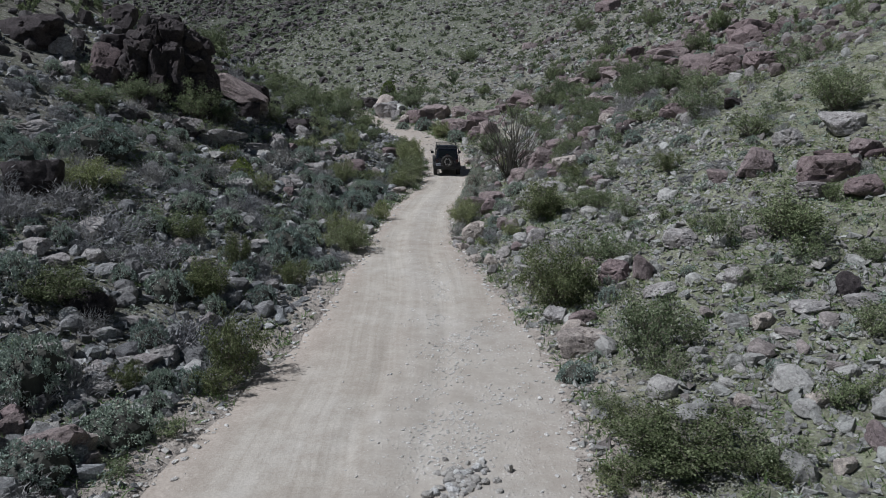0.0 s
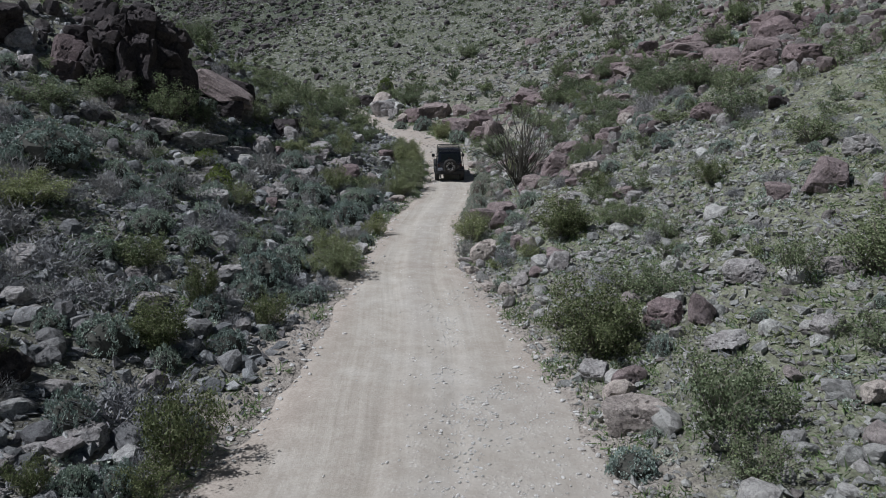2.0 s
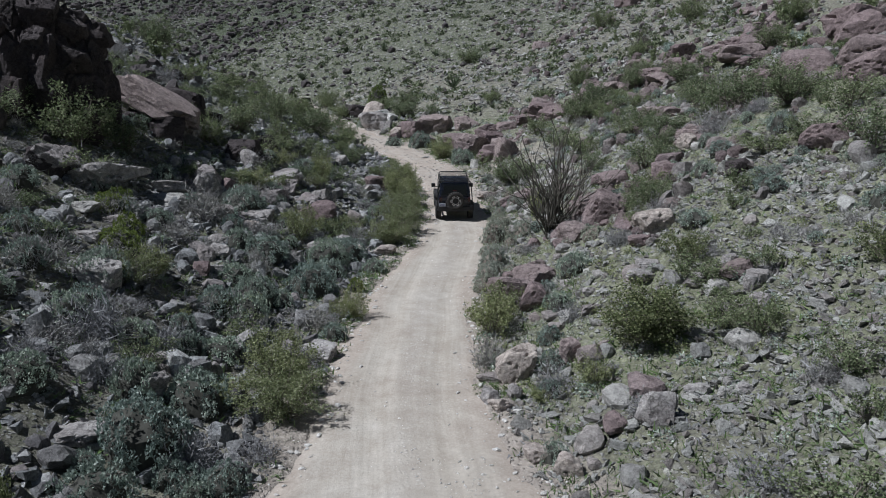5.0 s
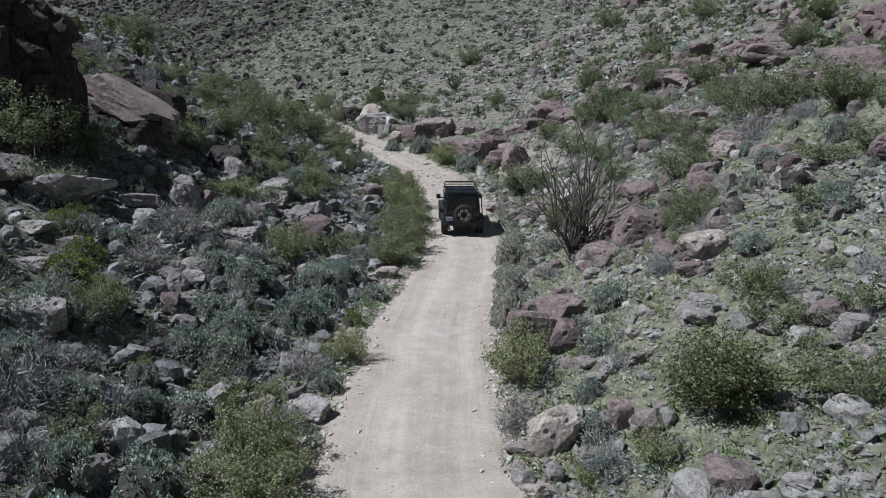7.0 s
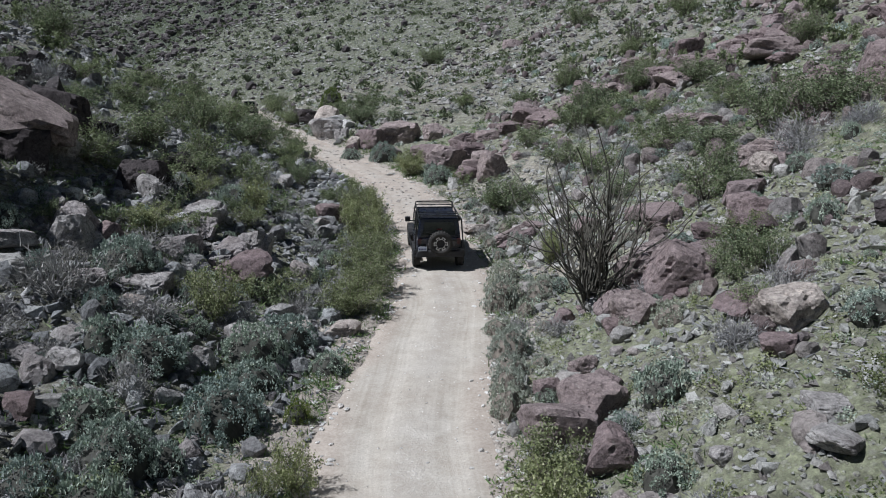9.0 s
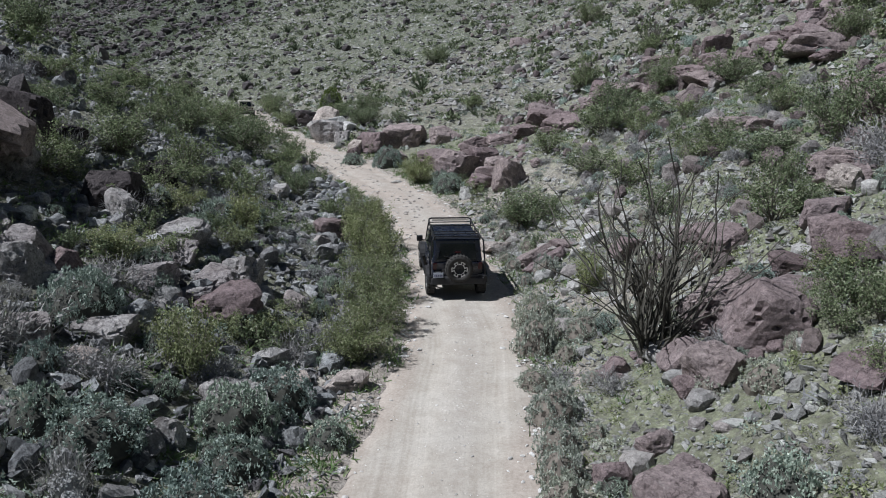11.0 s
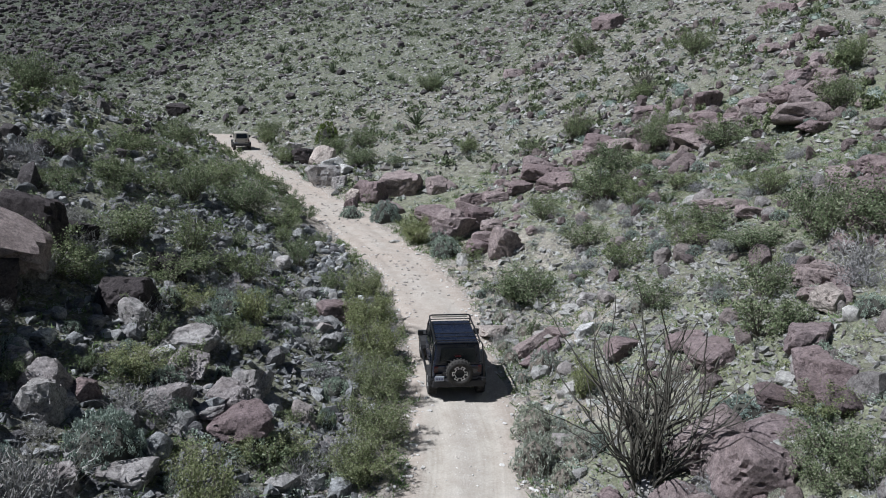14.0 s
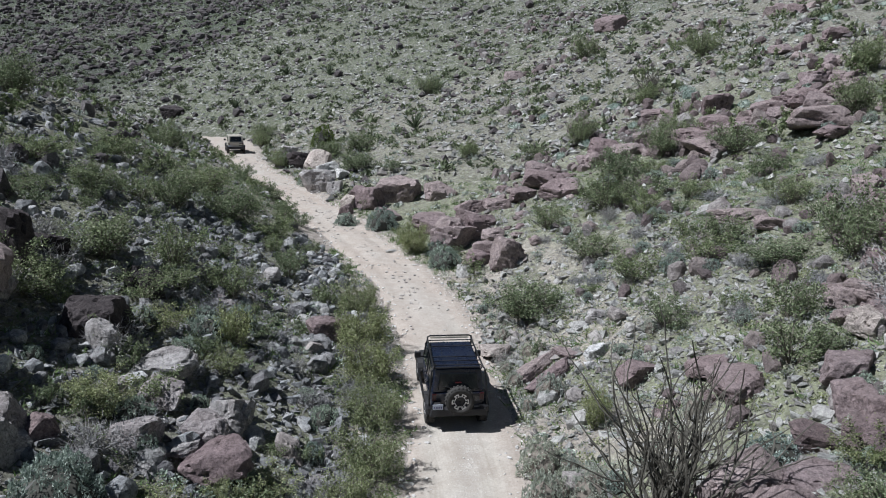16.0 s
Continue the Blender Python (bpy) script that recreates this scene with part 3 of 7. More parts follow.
ru, ry = np.meshgrid(RUS, RYS)
rv = np.stack([(ru + track_x(ry)).ravel(), ry.ravel(), road_z(ru, ry).ravel()], -1)
i, j = np.meshgrid(np.arange(len(RYS) - 1), np.arange(len(RUS) - 1), indexing="ij")
a = (i * len(RUS) + j).ravel()
road = tagged(solid("road", rv, np.stack([a, a + 1, a + 1 + len(RUS), a + len(RUS)], -1), M_ROAD, None, True), "pale packed dirt track with worn tyre ruts", "road", kind="structure")

near_stony = smooth(-1.0, 0.8, ru) * (1 - smooth(19, 25, ry))
mid_stony = 0.8 * np.exp(-(((ru - 0.1) / 0.35) ** 2)) * smooth(22, 27, ry)
upper_stony = 1.1 * smooth(55, 60, ry)
stony_amount = np.clip(np.maximum(np.maximum(near_stony, mid_stony), upper_stony) * (0.8 + 0.5 * vnoise(ru / 1.6 + 0.4, ry / 2.3, 52)), 0, 1)
side_way = np.abs(ru) / np.interp(ry, _fy, _cw) + 0.16 * fbm(ru / 1.4, ry / 3.5, 58, 3)
margin_amount = np.clip(np.maximum(0.9 * smooth(0.62, 0.95, side_way) * np.where((ru > 0) & (ry < 22), 0.25, 1.0), (0.62 + 0.5 * fbm(ru / 1.1, ry / 2.6, 59, 3)) * smooth(53, 61, ry)), 0, 1)
drift = 0.35 * fbm(ry / 9, ry / 23, 55, 2)
lane_amount = np.clip(np.exp(-(((np.abs(ru - 0.1 - drift) - 0.8) / 0.42) ** 2)) * (0.85 + 0.4 * vnoise(ru / 1.5 + 3.3, ry / 7, 57)) * (0.25 + 0.75 * smooth(21, 29, ry)) * (1 - 0.8 * smooth(54, 60, ry)), 0, 1)
for key, val in (("across", ru * 4.0 + ry * 0.06 + 2.2 * fbm(ry / 8, ru / 9, 56, 2)), ("along", ry * 0.1 + ru * 0.1), ("stony", stony_amount), ("lane", lane_amount), ("margin", margin_amount)):
    road.data.attributes.new(key, "FLOAT", "POINT").data.foreach_set("value", val.ravel().astype(np.float32))


# ---- rocks ----
def ball(sub):
    bm = bmesh.new()
    bmesh.ops.create_icosphere(bm, subdivisions=sub, radius=1)
    v = np.array([p.co[:] for p in bm.verts])
    t = np.array([[p.index for p in f.verts] for f in bm.faces])
    bm.free()
    return v, t


BALLS = {n: ball(n) for n in (1, 2, 3, 4, 5)}


def rock_shape(seed, sub=2, planes=6, rough=0.036, worn=0.012):
    """A stone cut by random planes, with worn edges and uneven faces; radius about 1."""
    g = np.random.default_rng(seed)
    d, t = BALLS[sub]
    box = np.concatenate([np.eye(3), -np.eye(3)]) + g.normal(scale=0.28, size=(6, 3))
    n = np.concatenate([box, g.normal(size=(planes, 3))])
    n /= np.linalg.norm(n, axis=1)[:, None]
    off = np.concatenate([g.uniform(0.6, 0.82, 6), g.uniform(0.58, 0.95, planes)])
    dots = np.maximum(d @ n.T, 1e-3)
    cuts = off / dots
    r = -np.log(np.exp(-cuts / worn).sum(1)) * worn
    r = np.clip(r, 0.3, 1.2)
    for k in (1.2,):
        o = g.uniform(0, 50, 3)
        cr = np.abs(np.array([noise.noise(Vector(p * k + o)) for p in d]))
        r = r - rough * 3.0 * np.exp(-((cr / 0.035) ** 2))
    for k, amp in ((1.7, rough), (4.1, rough * 0.7), (9.0, rough * 0.6)):
        o = g.uniform(0, 50, 3)
        r = r + amp * np.array([noise.noise(Vector(p * k + o)) for p in d])
    return d * r[:, None], t


def stone(seed, x, y, w, d, h, turn, material, label, sub=4, sink=0.25, lean=(0, 0), z=None, planes=6, name="boulder", group="", rough=0.042):
    """One boulder, w by d by h metres, half sunk into the slope."""
    v, t = rock_shape(seed, 3 if sub == 4 and name == "boulder" and w < 0.75 else sub, planes, rough)
    v = v * np.array([w * 0.6, d * 0.6, h * 0.66])
    me_ob = solid(name, v, t, material)
    base = gz(x, y) if z is None else z
    me_ob.matrix_world = pose(x, y, base + h * (0.5 - sink), lean[0], lean[1], turn)
    return tagged(me_ob, label, "rock", group)


# ---- shrubs ----
def tube(points, radii, sides=4):
    """A round stem along points."""
    pts = np.asarray(points, float)
    n = len(pts)
    vs = []
    for k in range(n):
        way = pts[min(k + 1, n - 1)] - pts[max(k - 1, 0)]
        way = way / (np.linalg.norm(way) + 1e-9)
        s = np.cross(way, (0.31, 0.95, 0.05))
        s /= np.linalg.norm(s) + 1e-9
        q = np.cross(way, s)
        for m in range(sides):
            an = 2 * math.pi * m / sides
            vs.append(pts[k] + radii[k] * (math.cos(an) * s + math.sin(an) * q))
    ts = []
    for k in range(n - 1):
        for m in range(sides):
            p, q = k * sides + m, k * sides + (m + 1) % sides
            ts += [(p, q, q + sides), (p, q + sides, p + sides)]
    return np.array(vs), np.array(ts)


def join(pieces):
    vs, ts, base = [], [], 0
    for v, t in pieces:
        vs.append(v)
        ts.append(t + base)
        base += len(v)
    return np.concatenate(vs), np.concatenate(ts)


def leaves(points, facing, length, width, g):
    """Small pointed leaves in all directions, leaning the way they face."""
    n = len(points)
    along = facing + g.normal(scale=0.8, size=(n, 3))
    along /= np.linalg.norm(along, axis=1)[:, None]
    side = np.cross(along, g.normal(size=(n, 3)))
    side /= np.linalg.norm(side, axis=1)[:, None] + 1e-9
    ln = length * g.uniform(0.6, 1.4, (n, 1))
    wd = width * g.uniform(0.7, 1.4, (n, 1))
    v = np.stack([points - side * wd, points + side * wd, points + along * ln], 1).reshape(-1, 3)
    return v, (np.arange(n) * 3)[:, None] + np.array([[0, 1, 2]])


def creosote(seed, stems=20, count=1700, spread=0.62, size=0.07, tuft=0.045):
    """An open vase of thin stems with tufts of small leaves along the outer twigs; height about 1."""
    g = np.random.default_rng(seed)
    wood, tufts = [], []
    for k in range(stems):
        an, lean = k * 2.399 + g.uniform(-0.5, 0.5), g.uniform(0.05, spread) ** 0.8
        ln = g.uniform(0.6, 1.12) * (1 - 0.2 * lean)
        out = np.array([math.cos(an), math.sin(an), 0])
        pts = [out * 0.05 * g.uniform(0, 1.4) + np.array([0, 0, -0.06])]
        way = np.array([0, 0, 1]) + out * lean
        for s in range(4):
            way = way + out * g.uniform(-0.04, 0.16) + g.normal(scale=0.13, size=3)
            pts.append(pts[-1] + way / np.linalg.norm(way) * ln / 4)
        wood.append(tube(pts, np.linspace(0.014, 0.004, 5), 3))
        for s in range(1, 5):
            for m in range(1 + (s > 2)):
                way2 = way / np.linalg.norm(way) + g.normal(scale=0.75, size=3)
                end = pts[s] + way2 / np.linalg.norm(way2) * g.uniform(0.10, 0.27)
                wood.append(tube([pts[s], end], [0.005, 0.002], 3))
                for f in (0.35, 0.7, 1.0):
                    if s > 1 or g.uniform() < 0.5:
                        tufts.append(pts[s] * (1 - f) + end * f)
    tufts = np.array(tufts)
    weight = g.uniform(0.05, 1, len(tufts)) ** 2
    pick = g.choice(len(tufts), count, p=weight / weight.sum())
    pts = tufts[pick] + g.normal(scale=tuft, size=(count, 3))
    face = g.normal(scale=0.5, size=(count, 3)) + np.array([0, 0, 0.35])
    return join(wood), leaves(pts, face, size, size * 0.5, g)


def sage(seed, count=1800, size=0.07, lobes=9, height=0.75):
    """A rounded cushion of leafy clumps round an added gap-shading core; radius about 1."""
    g = np.random.default_rng(seed)
    n = lobes * 4
    k = np.arange(n) + 0.5
    el, an = np.arcsin(np.clip(k / n, 0, 1)), k * 2.399 + g.normal(scale=0.25, size=n)
    heart = np.stack([np.cos(el) * np.cos(an), np.cos(el) * np.sin(an), np.sin(el)], -1)
    centre = heart * g.uniform(0.68, 0.88, (n, 1))
    reach = g.uniform(0.10, 0.22, n) * math.sqrt(9 / lobes)
    pick = g.integers(0, n, count)
    d = g.normal(size=(count, 3)) + heart[pick] * 0.9
    d /= np.linalg.norm(d, axis=1)[:, None]
    pts = (centre[pick] + d * (reach[pick] * g.uniform(0.55, 1.05, count))[:, None]) * np.array([1, 1, height])
    pts[:, 2] = np.abs(pts[:, 2])
    # added lumpy ball: fills the cushion so gaps between clumps look shaded
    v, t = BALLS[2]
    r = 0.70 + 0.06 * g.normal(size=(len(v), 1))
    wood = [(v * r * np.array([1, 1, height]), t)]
    for m in range(10):
        e = heart[m * n // 10] * 0.9 * np.array([1, 1, height])
        wood.append(tube([np.array([0, 0, -0.05]), e * 0.5 + g.normal(scale=0.05, size=3), e], [0.025, 0.015, 0.006], 3))
    return join(wood), leaves(pts, d * 0.7 + np.array([0, 0, 0.25]), size, size * 0.42, g)


def dry_shrub(seed, count=950):
    """A low hazy mound of bare grey twigs on a few crooked stems; radius about 1."""
    g = np.random.default_rng(seed)
    wood = []
    for k in range(26):
        d = g.normal(size=3)
        d[2] = abs(d[2]) * 0.8 + 0.12
        d /= np.linalg.norm(d)
        m = d * 0.4 + g.normal(scale=0.1, size=3)
        wood.append(tube([d * 0.03, m, m + (d + g.normal(scale=0.5, size=3)) * 0.42], [0.016, 0.010, 0.004], 3))
    lobes = g.normal(size=(14, 3)) * np.array([0.42, 0.42, 0.12]) + np.array([0, 0, 0.3])
    pts = lobes[g.integers(0, 14, count)] + g.normal(scale=0.2, size=(count, 3))
    pts[:, 2] = np.abs(pts[:, 2]) * 0.9
    return join(wood), leaves(pts, pts * np.array([1.2, 1.2, 0.6]) + np.array([0, 0, 0.35]), 0.2, 0.014, g)


def shrub_makers(kind):
    if kind == "sage large":
        return [sage(320 + k, 4600, 0.041, 20) for k in range(4)], M_CORE_SHADE, M_SAGE
    if kind == "silver large":
        return [sage(370 + k, 4600, 0.041, 20, 0.8) for k in range(3)], M_TWIG, M_SILVER
    if kind == "olive large":
        return [creosote(220 + k, 40, 10000, 0.95, 0.029, 0.05) for k in range(3)], M_TWIG, M_OLIVE
    if kind == "deep large":
        return [creosote(240 + k, 40, 11000, 0.9, 0.029, 0.05) for k in range(3)], M_TWIG, M_DEEP
    if kind == "deep":
        return [creosote(260 + k, 26, 4400, 0.9, 0.037, 0.055) for k in range(3)], M_TWIG, M_DEEP
    if kind == "creosote large":
        return [creosote(120 + k, 32, 5600, 0.8, 0.031, 0.05) for k in range(3)], M_TWIG, M_CREO
    if kind == "creosote":
        return [creosote(100 + k, 22, 2600, 0.75, 0.038, 0.05) for k in range(5)], M_TWIG, M_CREO
    if kind == "small":
        return [creosote(150 + k, 11, 1100, 0.8, 0.055, 0.06) for k in range(6)], M_TWIG, M_CREO
    if kind == "olive":
        return [creosote(200 + k, 24, 4000, 0.95, 0.038, 0.055) for k in range(4)], M_TWIG, M_OLIVE
    if kind == "sage":
        return [sage(300 + k, 1600, 0.063, 12) for k in range(6)], M_CORE_SHADE, M_SAGE
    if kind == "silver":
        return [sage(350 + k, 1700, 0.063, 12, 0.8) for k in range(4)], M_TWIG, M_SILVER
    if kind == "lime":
        return [sage(400 + k, 3400, 0.05, 14, 0.85) for k in range(3)], M_CORE_SHADE, M_LIME
    return [dry_shrub(500 + k) for k in range(5)], M_DRYL, M_DRYL


WORDS = {
    "creosote": ("creosote_bush", "open green creosote bush with thin brown stems", "bush"),
    "small": ("creosote_bush", "small open green creosote bush between stones", "bush"),
    "olive": ("roadside_bush", "dense olive green bush beside the dirt track", "bush"),
    "deep": ("roadside_bush", "dense dark green bush among stones", "bush"),
    "sage": ("sage_bush", "rounded grey green desert bush among rocks", "bush"),
    "silver": ("silver_bush", "pale silvery green rounded bush beside the dirt track", "bush"),
    "lime": ("yellow_green_bush", "bright yellow green low desert bush", "bush"),
    "dry": ("dry_shrub", "leafless grey twiggy shrub on stony ground", "bush"),
}
SHRUBS = {}
for kind in list(WORDS) + ["sage large", "silver large", "olive large", "deep large", "creosote large"]:
    made, wood_m, leaf_m = shrub_makers(kind)
    SHRUBS[kind] = []
    for (wv, wt), (lv, lt) in made:
        a, b = mesh_np("branchwork", wv, wt), mesh_np("foliage", lv, lt)
        a.materials.append(wood_m)
        b.materials.append(leaf_m)
        SHRUBS[kind].append((a, b))
_shrub_n = [0]


def shrub(kind, x, y, wide, tall, turn=None):
    """A shrub on the slope, wide by tall metres, with stems and foliage as parts."""
    _shrub_n[0] += 1
    name, label, cat = WORDS[kind]
    pool = SHRUBS[kind + " large"] if wide > {"sage": 1.7, "silver": 1.3, "olive": 1.9, "deep": 1.9, "creosote": 2.2}.get(kind, 99) else SHRUBS[kind]
    a, b = pool[_shrub_n[0] % len(pool)]
    ob = new(name)
    tall_of = {"creosote": 1.05, "small": 1.05, "olive": 1.0, "deep": 1.0, "sage": 0.75, "silver": 0.8, "lime": 0.8, "dry": 0.85}[kind]
    wide_of = {"creosote": 1.25, "small": 1.3, "olive": 1.6, "deep": 1.6, "sage": 2.0, "silver": 2.0, "lime": 2.0, "dry": 2.0}[kind]
    for nm, me in (("branchwork", a), ("foliage", b)):
        p = new(nm, me)
        p.parent = ob
    an = (_shrub_n[0] * 2.399) % 6.283 if turn is None else turn
    ob.matrix_world = Matrix.LocRotScale((x, y, gz(x, y) - 0.04), Euler((0, 0, an)), (wide / wide_of, wide / wide_of, tall / tall_of))
    return tagged(ob, label, cat, "bushes on the slopes")


stone(1001, 1.38, 32.86, 1.02, 0.78, 0.98, 4, M_BUFF, "buff weathered boulder beside the dirt track")
stone(1002, 5.39, 22.77, 0.93, 0.71, 0.76, -17, M_RED, "weathered reddish brown boulder on the slope")
stone(1003, 6.16, 22.25, 0.71, 0.54, 0.81, 12, M_RED, "weathered reddish brown boulder on the slope")
stone(1004, 3.75, 18.98, 1.35, 1.03, 0.78, -9, M_BUFF, "buff weathered boulder beside the dirt track")
stone(1005, 4.03, 20.74, 0.85, 0.65, 0.44, 20, M_RED, "weathered reddish brown boulder on the slope")
stone(1006, 3.41, 21.40, 0.77, 0.59, 0.50, -1, M_GREYB, "rough grey boulder on the slope")
stone(1007, 3.67, 20.37, 0.70, 0.53, 0.41, -22, M_BUFF, "buff weathered boulder beside the dirt track")
stone(1008, 1.37, 28.85, 0.58, 0.44, 0.40, 7, M_BUFF, "buff weathered boulder beside the dirt track")
stone(1009, 1.88, 28.32, 0.46, 0.35, 0.43, -14, M_BUFF, "buff weathered boulder beside the dirt track")
stone(1010, 0.88, 31.10, 0.56, 0.43, 0.28, 15, M_BUFF, "buff weathered boulder beside the dirt track")
stone(1011, 3.68, 29.10, 0.66, 0.50, 0.82, -6, M_GREYB, "rough grey boulder on the slope")
stone(1012, 2.99, 29.35, 0.67, 0.51, 0.36, 23, M_RED, "weathered reddish brown boulder on the slope")
stone(1013, 1.91, 38.93, 1.41, 1.08, 1.04, 2, M_RED, "weathered reddish brown boulder on the slope")
stone(1014, 2.43, 37.39, 0.92, 0.70, 0.89, -19, M_RED, "weathered reddish brown boulder on the slope")
stone(1015, 3.04, 39.49, 0.65, 0.50, 0.47, 10, M_RED, "weathered reddish brown boulder on the slope")
stone(1016, 2.06, 41.00, 0.65, 0.50, 0.57, -11, M_RED, "weathered reddish brown boulder on the slope")
stone(1017, 2.94, 41.52, 0.67, 0.51, 0.41, 18, M_RED, "weathered reddish brown boulder on the slope")
stone(1018, 2.64, 32.85, 0.58, 0.44, 0.81, -3, M_RED, "weathered reddish brown boulder on the slope")
stone(1019, 0.63, 31.63, 0.48, 0.37, 0.43, -24, M_GREYB, "rough grey boulder on the slope")
stone(1020, 1.20, 31.62, 0.38, 0.29, 0.34, 5, M_GREYB, "rough grey boulder on the slope")
stone(1021, 3.77, 30.26, 0.72, 0.55, 0.50, -16, M_RED, "weathered reddish brown boulder on the slope")
stone(1022, 6.43, 39.31, 1.53, 1.17, 0.97, 13, M_BUFF, "buff weathered boulder beside the dirt track")
stone(1023, 6.95, 33.67, 0.78, 0.59, 0.44, -8, M_RED, "weathered reddish brown boulder on the slope")
stone(1024, 6.00, 33.91, 0.67, 0.51, 0.43, 21, M_GREYB, "rough grey boulder on the slope")
stone(1025, 10.00, 41.61, 0.89, 0.68, 0.57, 0, M_DARK, "dark varnished boulder on the slope")
stone(1026, 8.71, 46.32, 1.08, 0.82, 0.94, -21, M_RED, "weathered reddish brown boulder on the slope")
stone(1027, 4.57, 43.93, 1.20, 0.91, 0.70, 8, M_RED, "weathered reddish brown boulder on the slope")
stone(1028, 5.79, 43.19, 1.85, 1.41, 1.26, -13, M_RED, "weathered reddish brown boulder on the slope")
stone(1029, 4.54, 42.75, 1.14, 0.87, 0.85, 16, M_RED, "weathered reddish brown boulder on the slope")
stone(1030, 4.08, 42.82, 0.69, 0.53, 0.45, -5, M_RED, "weathered reddish brown boulder on the slope")
stone(1031, 3.06, 40.19, 0.95, 0.72, 0.50, 24, M_RED, "weathered reddish brown boulder on the slope")
stone(1032, 3.36, 45.14, 0.67, 0.51, 0.47, 3, M_RED, "weathered reddish brown boulder on the slope")
stone(1033, 5.29, 54.86, 0.75, 0.57, 0.50, -18, M_WHITE, "white quartz rock among the reddish stones")
stone(1034, 4.96, 54.27, 0.45, 0.34, 0.25, 11, M_WHITE, "white quartz rock among the reddish stones")
stone(1035, -10.31, 47.28, 1.18, 0.90, 0.83, -10, M_GREYB, "rough grey boulder on the slope")
stone(1036, -9.56, 47.52, 0.78, 0.59, 0.62, 19, M_RED, "weathered reddish brown boulder on the slope")
stone(1037, -7.95, 51.75, 1.66, 1.26, 0.78, -2, M_GREYB, "rough grey boulder on the slope")
stone(1038, -5.94, 50.27, 1.16, 0.89, 1.00, -23, M_GREYB, "rough grey boulder on the slope")
stone(1039, -7.80, 48.31, 1.05, 0.80, 0.82, 6, M_GREYB, "rough grey boulder on the slope")
stone(1040, -6.35, 49.31, 1.35, 1.03, 0.79, -15, M_GREYB, "rough grey boulder on the slope")
stone(1041, -3.81, 58.47, 1.73, 1.32, 1.01, 14, M_RED, "weathered reddish brown boulder on the slope")
stone(1042, -9.96, 56.82, 0.95, 0.73, 0.85, -7, M_DARK, "dark varnished boulder on the slope")
stone(1043, -8.89, 44.11, 1.05, 0.80, 0.70, 22, M_GREYB, "rough grey boulder on the slope")
stone(1044, -2.79, 45.46, 0.96, 0.73, 0.40, 1, M_BUFF, "buff weathered boulder beside the dirt track")
stone(1045, -7.62, 43.58, 0.68, 0.52, 0.34, -20, M_BUFF, "buff weathered boulder beside the dirt track")
stone(1046, -3.88, 45.59, 0.80, 0.61, 0.33, 9, M_BUFF, "buff weathered boulder beside the dirt track")
stone(1047, -5.76, 42.18, 0.63, 0.48, 0.63, -12, M_GREYB, "rough grey boulder on the slope")
stone(1048, -10.13, 52.61, 1.82, 1.39, 1.46, 17, M_DARK, "dark varnished boulder on the slope")
stone(1049, -9.62, 51.77, 0.89, 0.68, 0.98, -4, M_GREYB, "rough grey boulder on the slope")
stone(1050, -0.64, 82.82, 3.36, 2.56, 2.02, -25, M_RED, "weathered reddish brown boulder on the slope")
stone(1051, 1.75, 80.67, 2.03, 1.55, 1.42, 4, M_RED, "weathered reddish brown boulder on the slope")
stone(1052, -2.90, 81.28, 2.05, 1.56, 1.87, -17, M_RED, "weathered reddish brown boulder on the slope")
stone(1053, -4.19, 79.57, 0.99, 0.76, 0.87, 12, M_RED, "weathered reddish brown boulder on the slope")
stone(1054, -9.32, 99.08, 2.70, 2.06, 1.89, -9, M_DARK, "dark varnished boulder on the slope")
stone(1055, -6.45, 87.68, 2.51, 1.91, 2.05, 20, M_GREYB, "rough grey boulder on the slope")
stone(1056, 0.75, 73.81, 2.12, 1.62, 1.18, -1, M_RED, "weathered reddish brown boulder on the slope")
stone(1057, 1.77, 70.23, 2.45, 1.87, 1.72, -22, M_RED, "weathered reddish brown boulder on the slope")
stone(1058, 4.15, 65.50, 1.61, 1.23, 1.41, 7, M_RED, "weathered reddish brown boulder on the slope")
stone(1059, 3.08, 73.43, 1.76, 1.34, 0.93, -14, M_RED, "weathered reddish brown boulder on the slope")
stone(1060, 3.82, 69.04, 1.28, 0.97, 0.70, 15, M_RED, "weathered reddish brown boulder on the slope")
stone(1061, 11.29, 50.79, 1.26, 0.96, 0.79, -6, M_RED, "weathered reddish brown boulder on the slope")
stone(1062, 8.44, 44.93, 1.02, 0.78, 0.66, 23, M_RED, "weathered reddish brown boulder on the slope")
stone(1063, 8.24, 78.29, 2.33, 1.78, 1.19, 2, M_RED, "weathered reddish brown boulder on the slope")
stone(1064, 8.13, 72.82, 2.09, 1.59, 1.07, -19, M_RED, "weathered reddish brown boulder on the slope")
stone(1065, 11.69, 76.64, 1.89, 1.44, 0.99, 10, M_RED, "weathered reddish brown boulder on the slope")
stone(1066, 13.14, 76.12, 1.87, 1.42, 0.98, -11, M_RED, "weathered reddish brown boulder on the slope")
stone(1067, 14.80, 77.87, 1.74, 1.33, 0.85, 18, M_RED, "weathered reddish brown boulder on the slope")
stone(1068, 17.99, 75.37, 1.84, 1.40, 1.22, -3, M_RED, "weathered reddish brown boulder on the slope")
stone(1069, 20.33, 73.70, 1.77, 1.35, 1.09, -24, M_RED, "weathered reddish brown boulder on the slope")
stone(1070, 21.58, 73.18, 1.75, 1.34, 1.08, 5, M_RED, "weathered reddish brown boulder on the slope")
stone(1071, 22.18, 71.77, 1.53, 1.17, 0.89, -16, M_RED, "weathered reddish brown boulder on the slope")
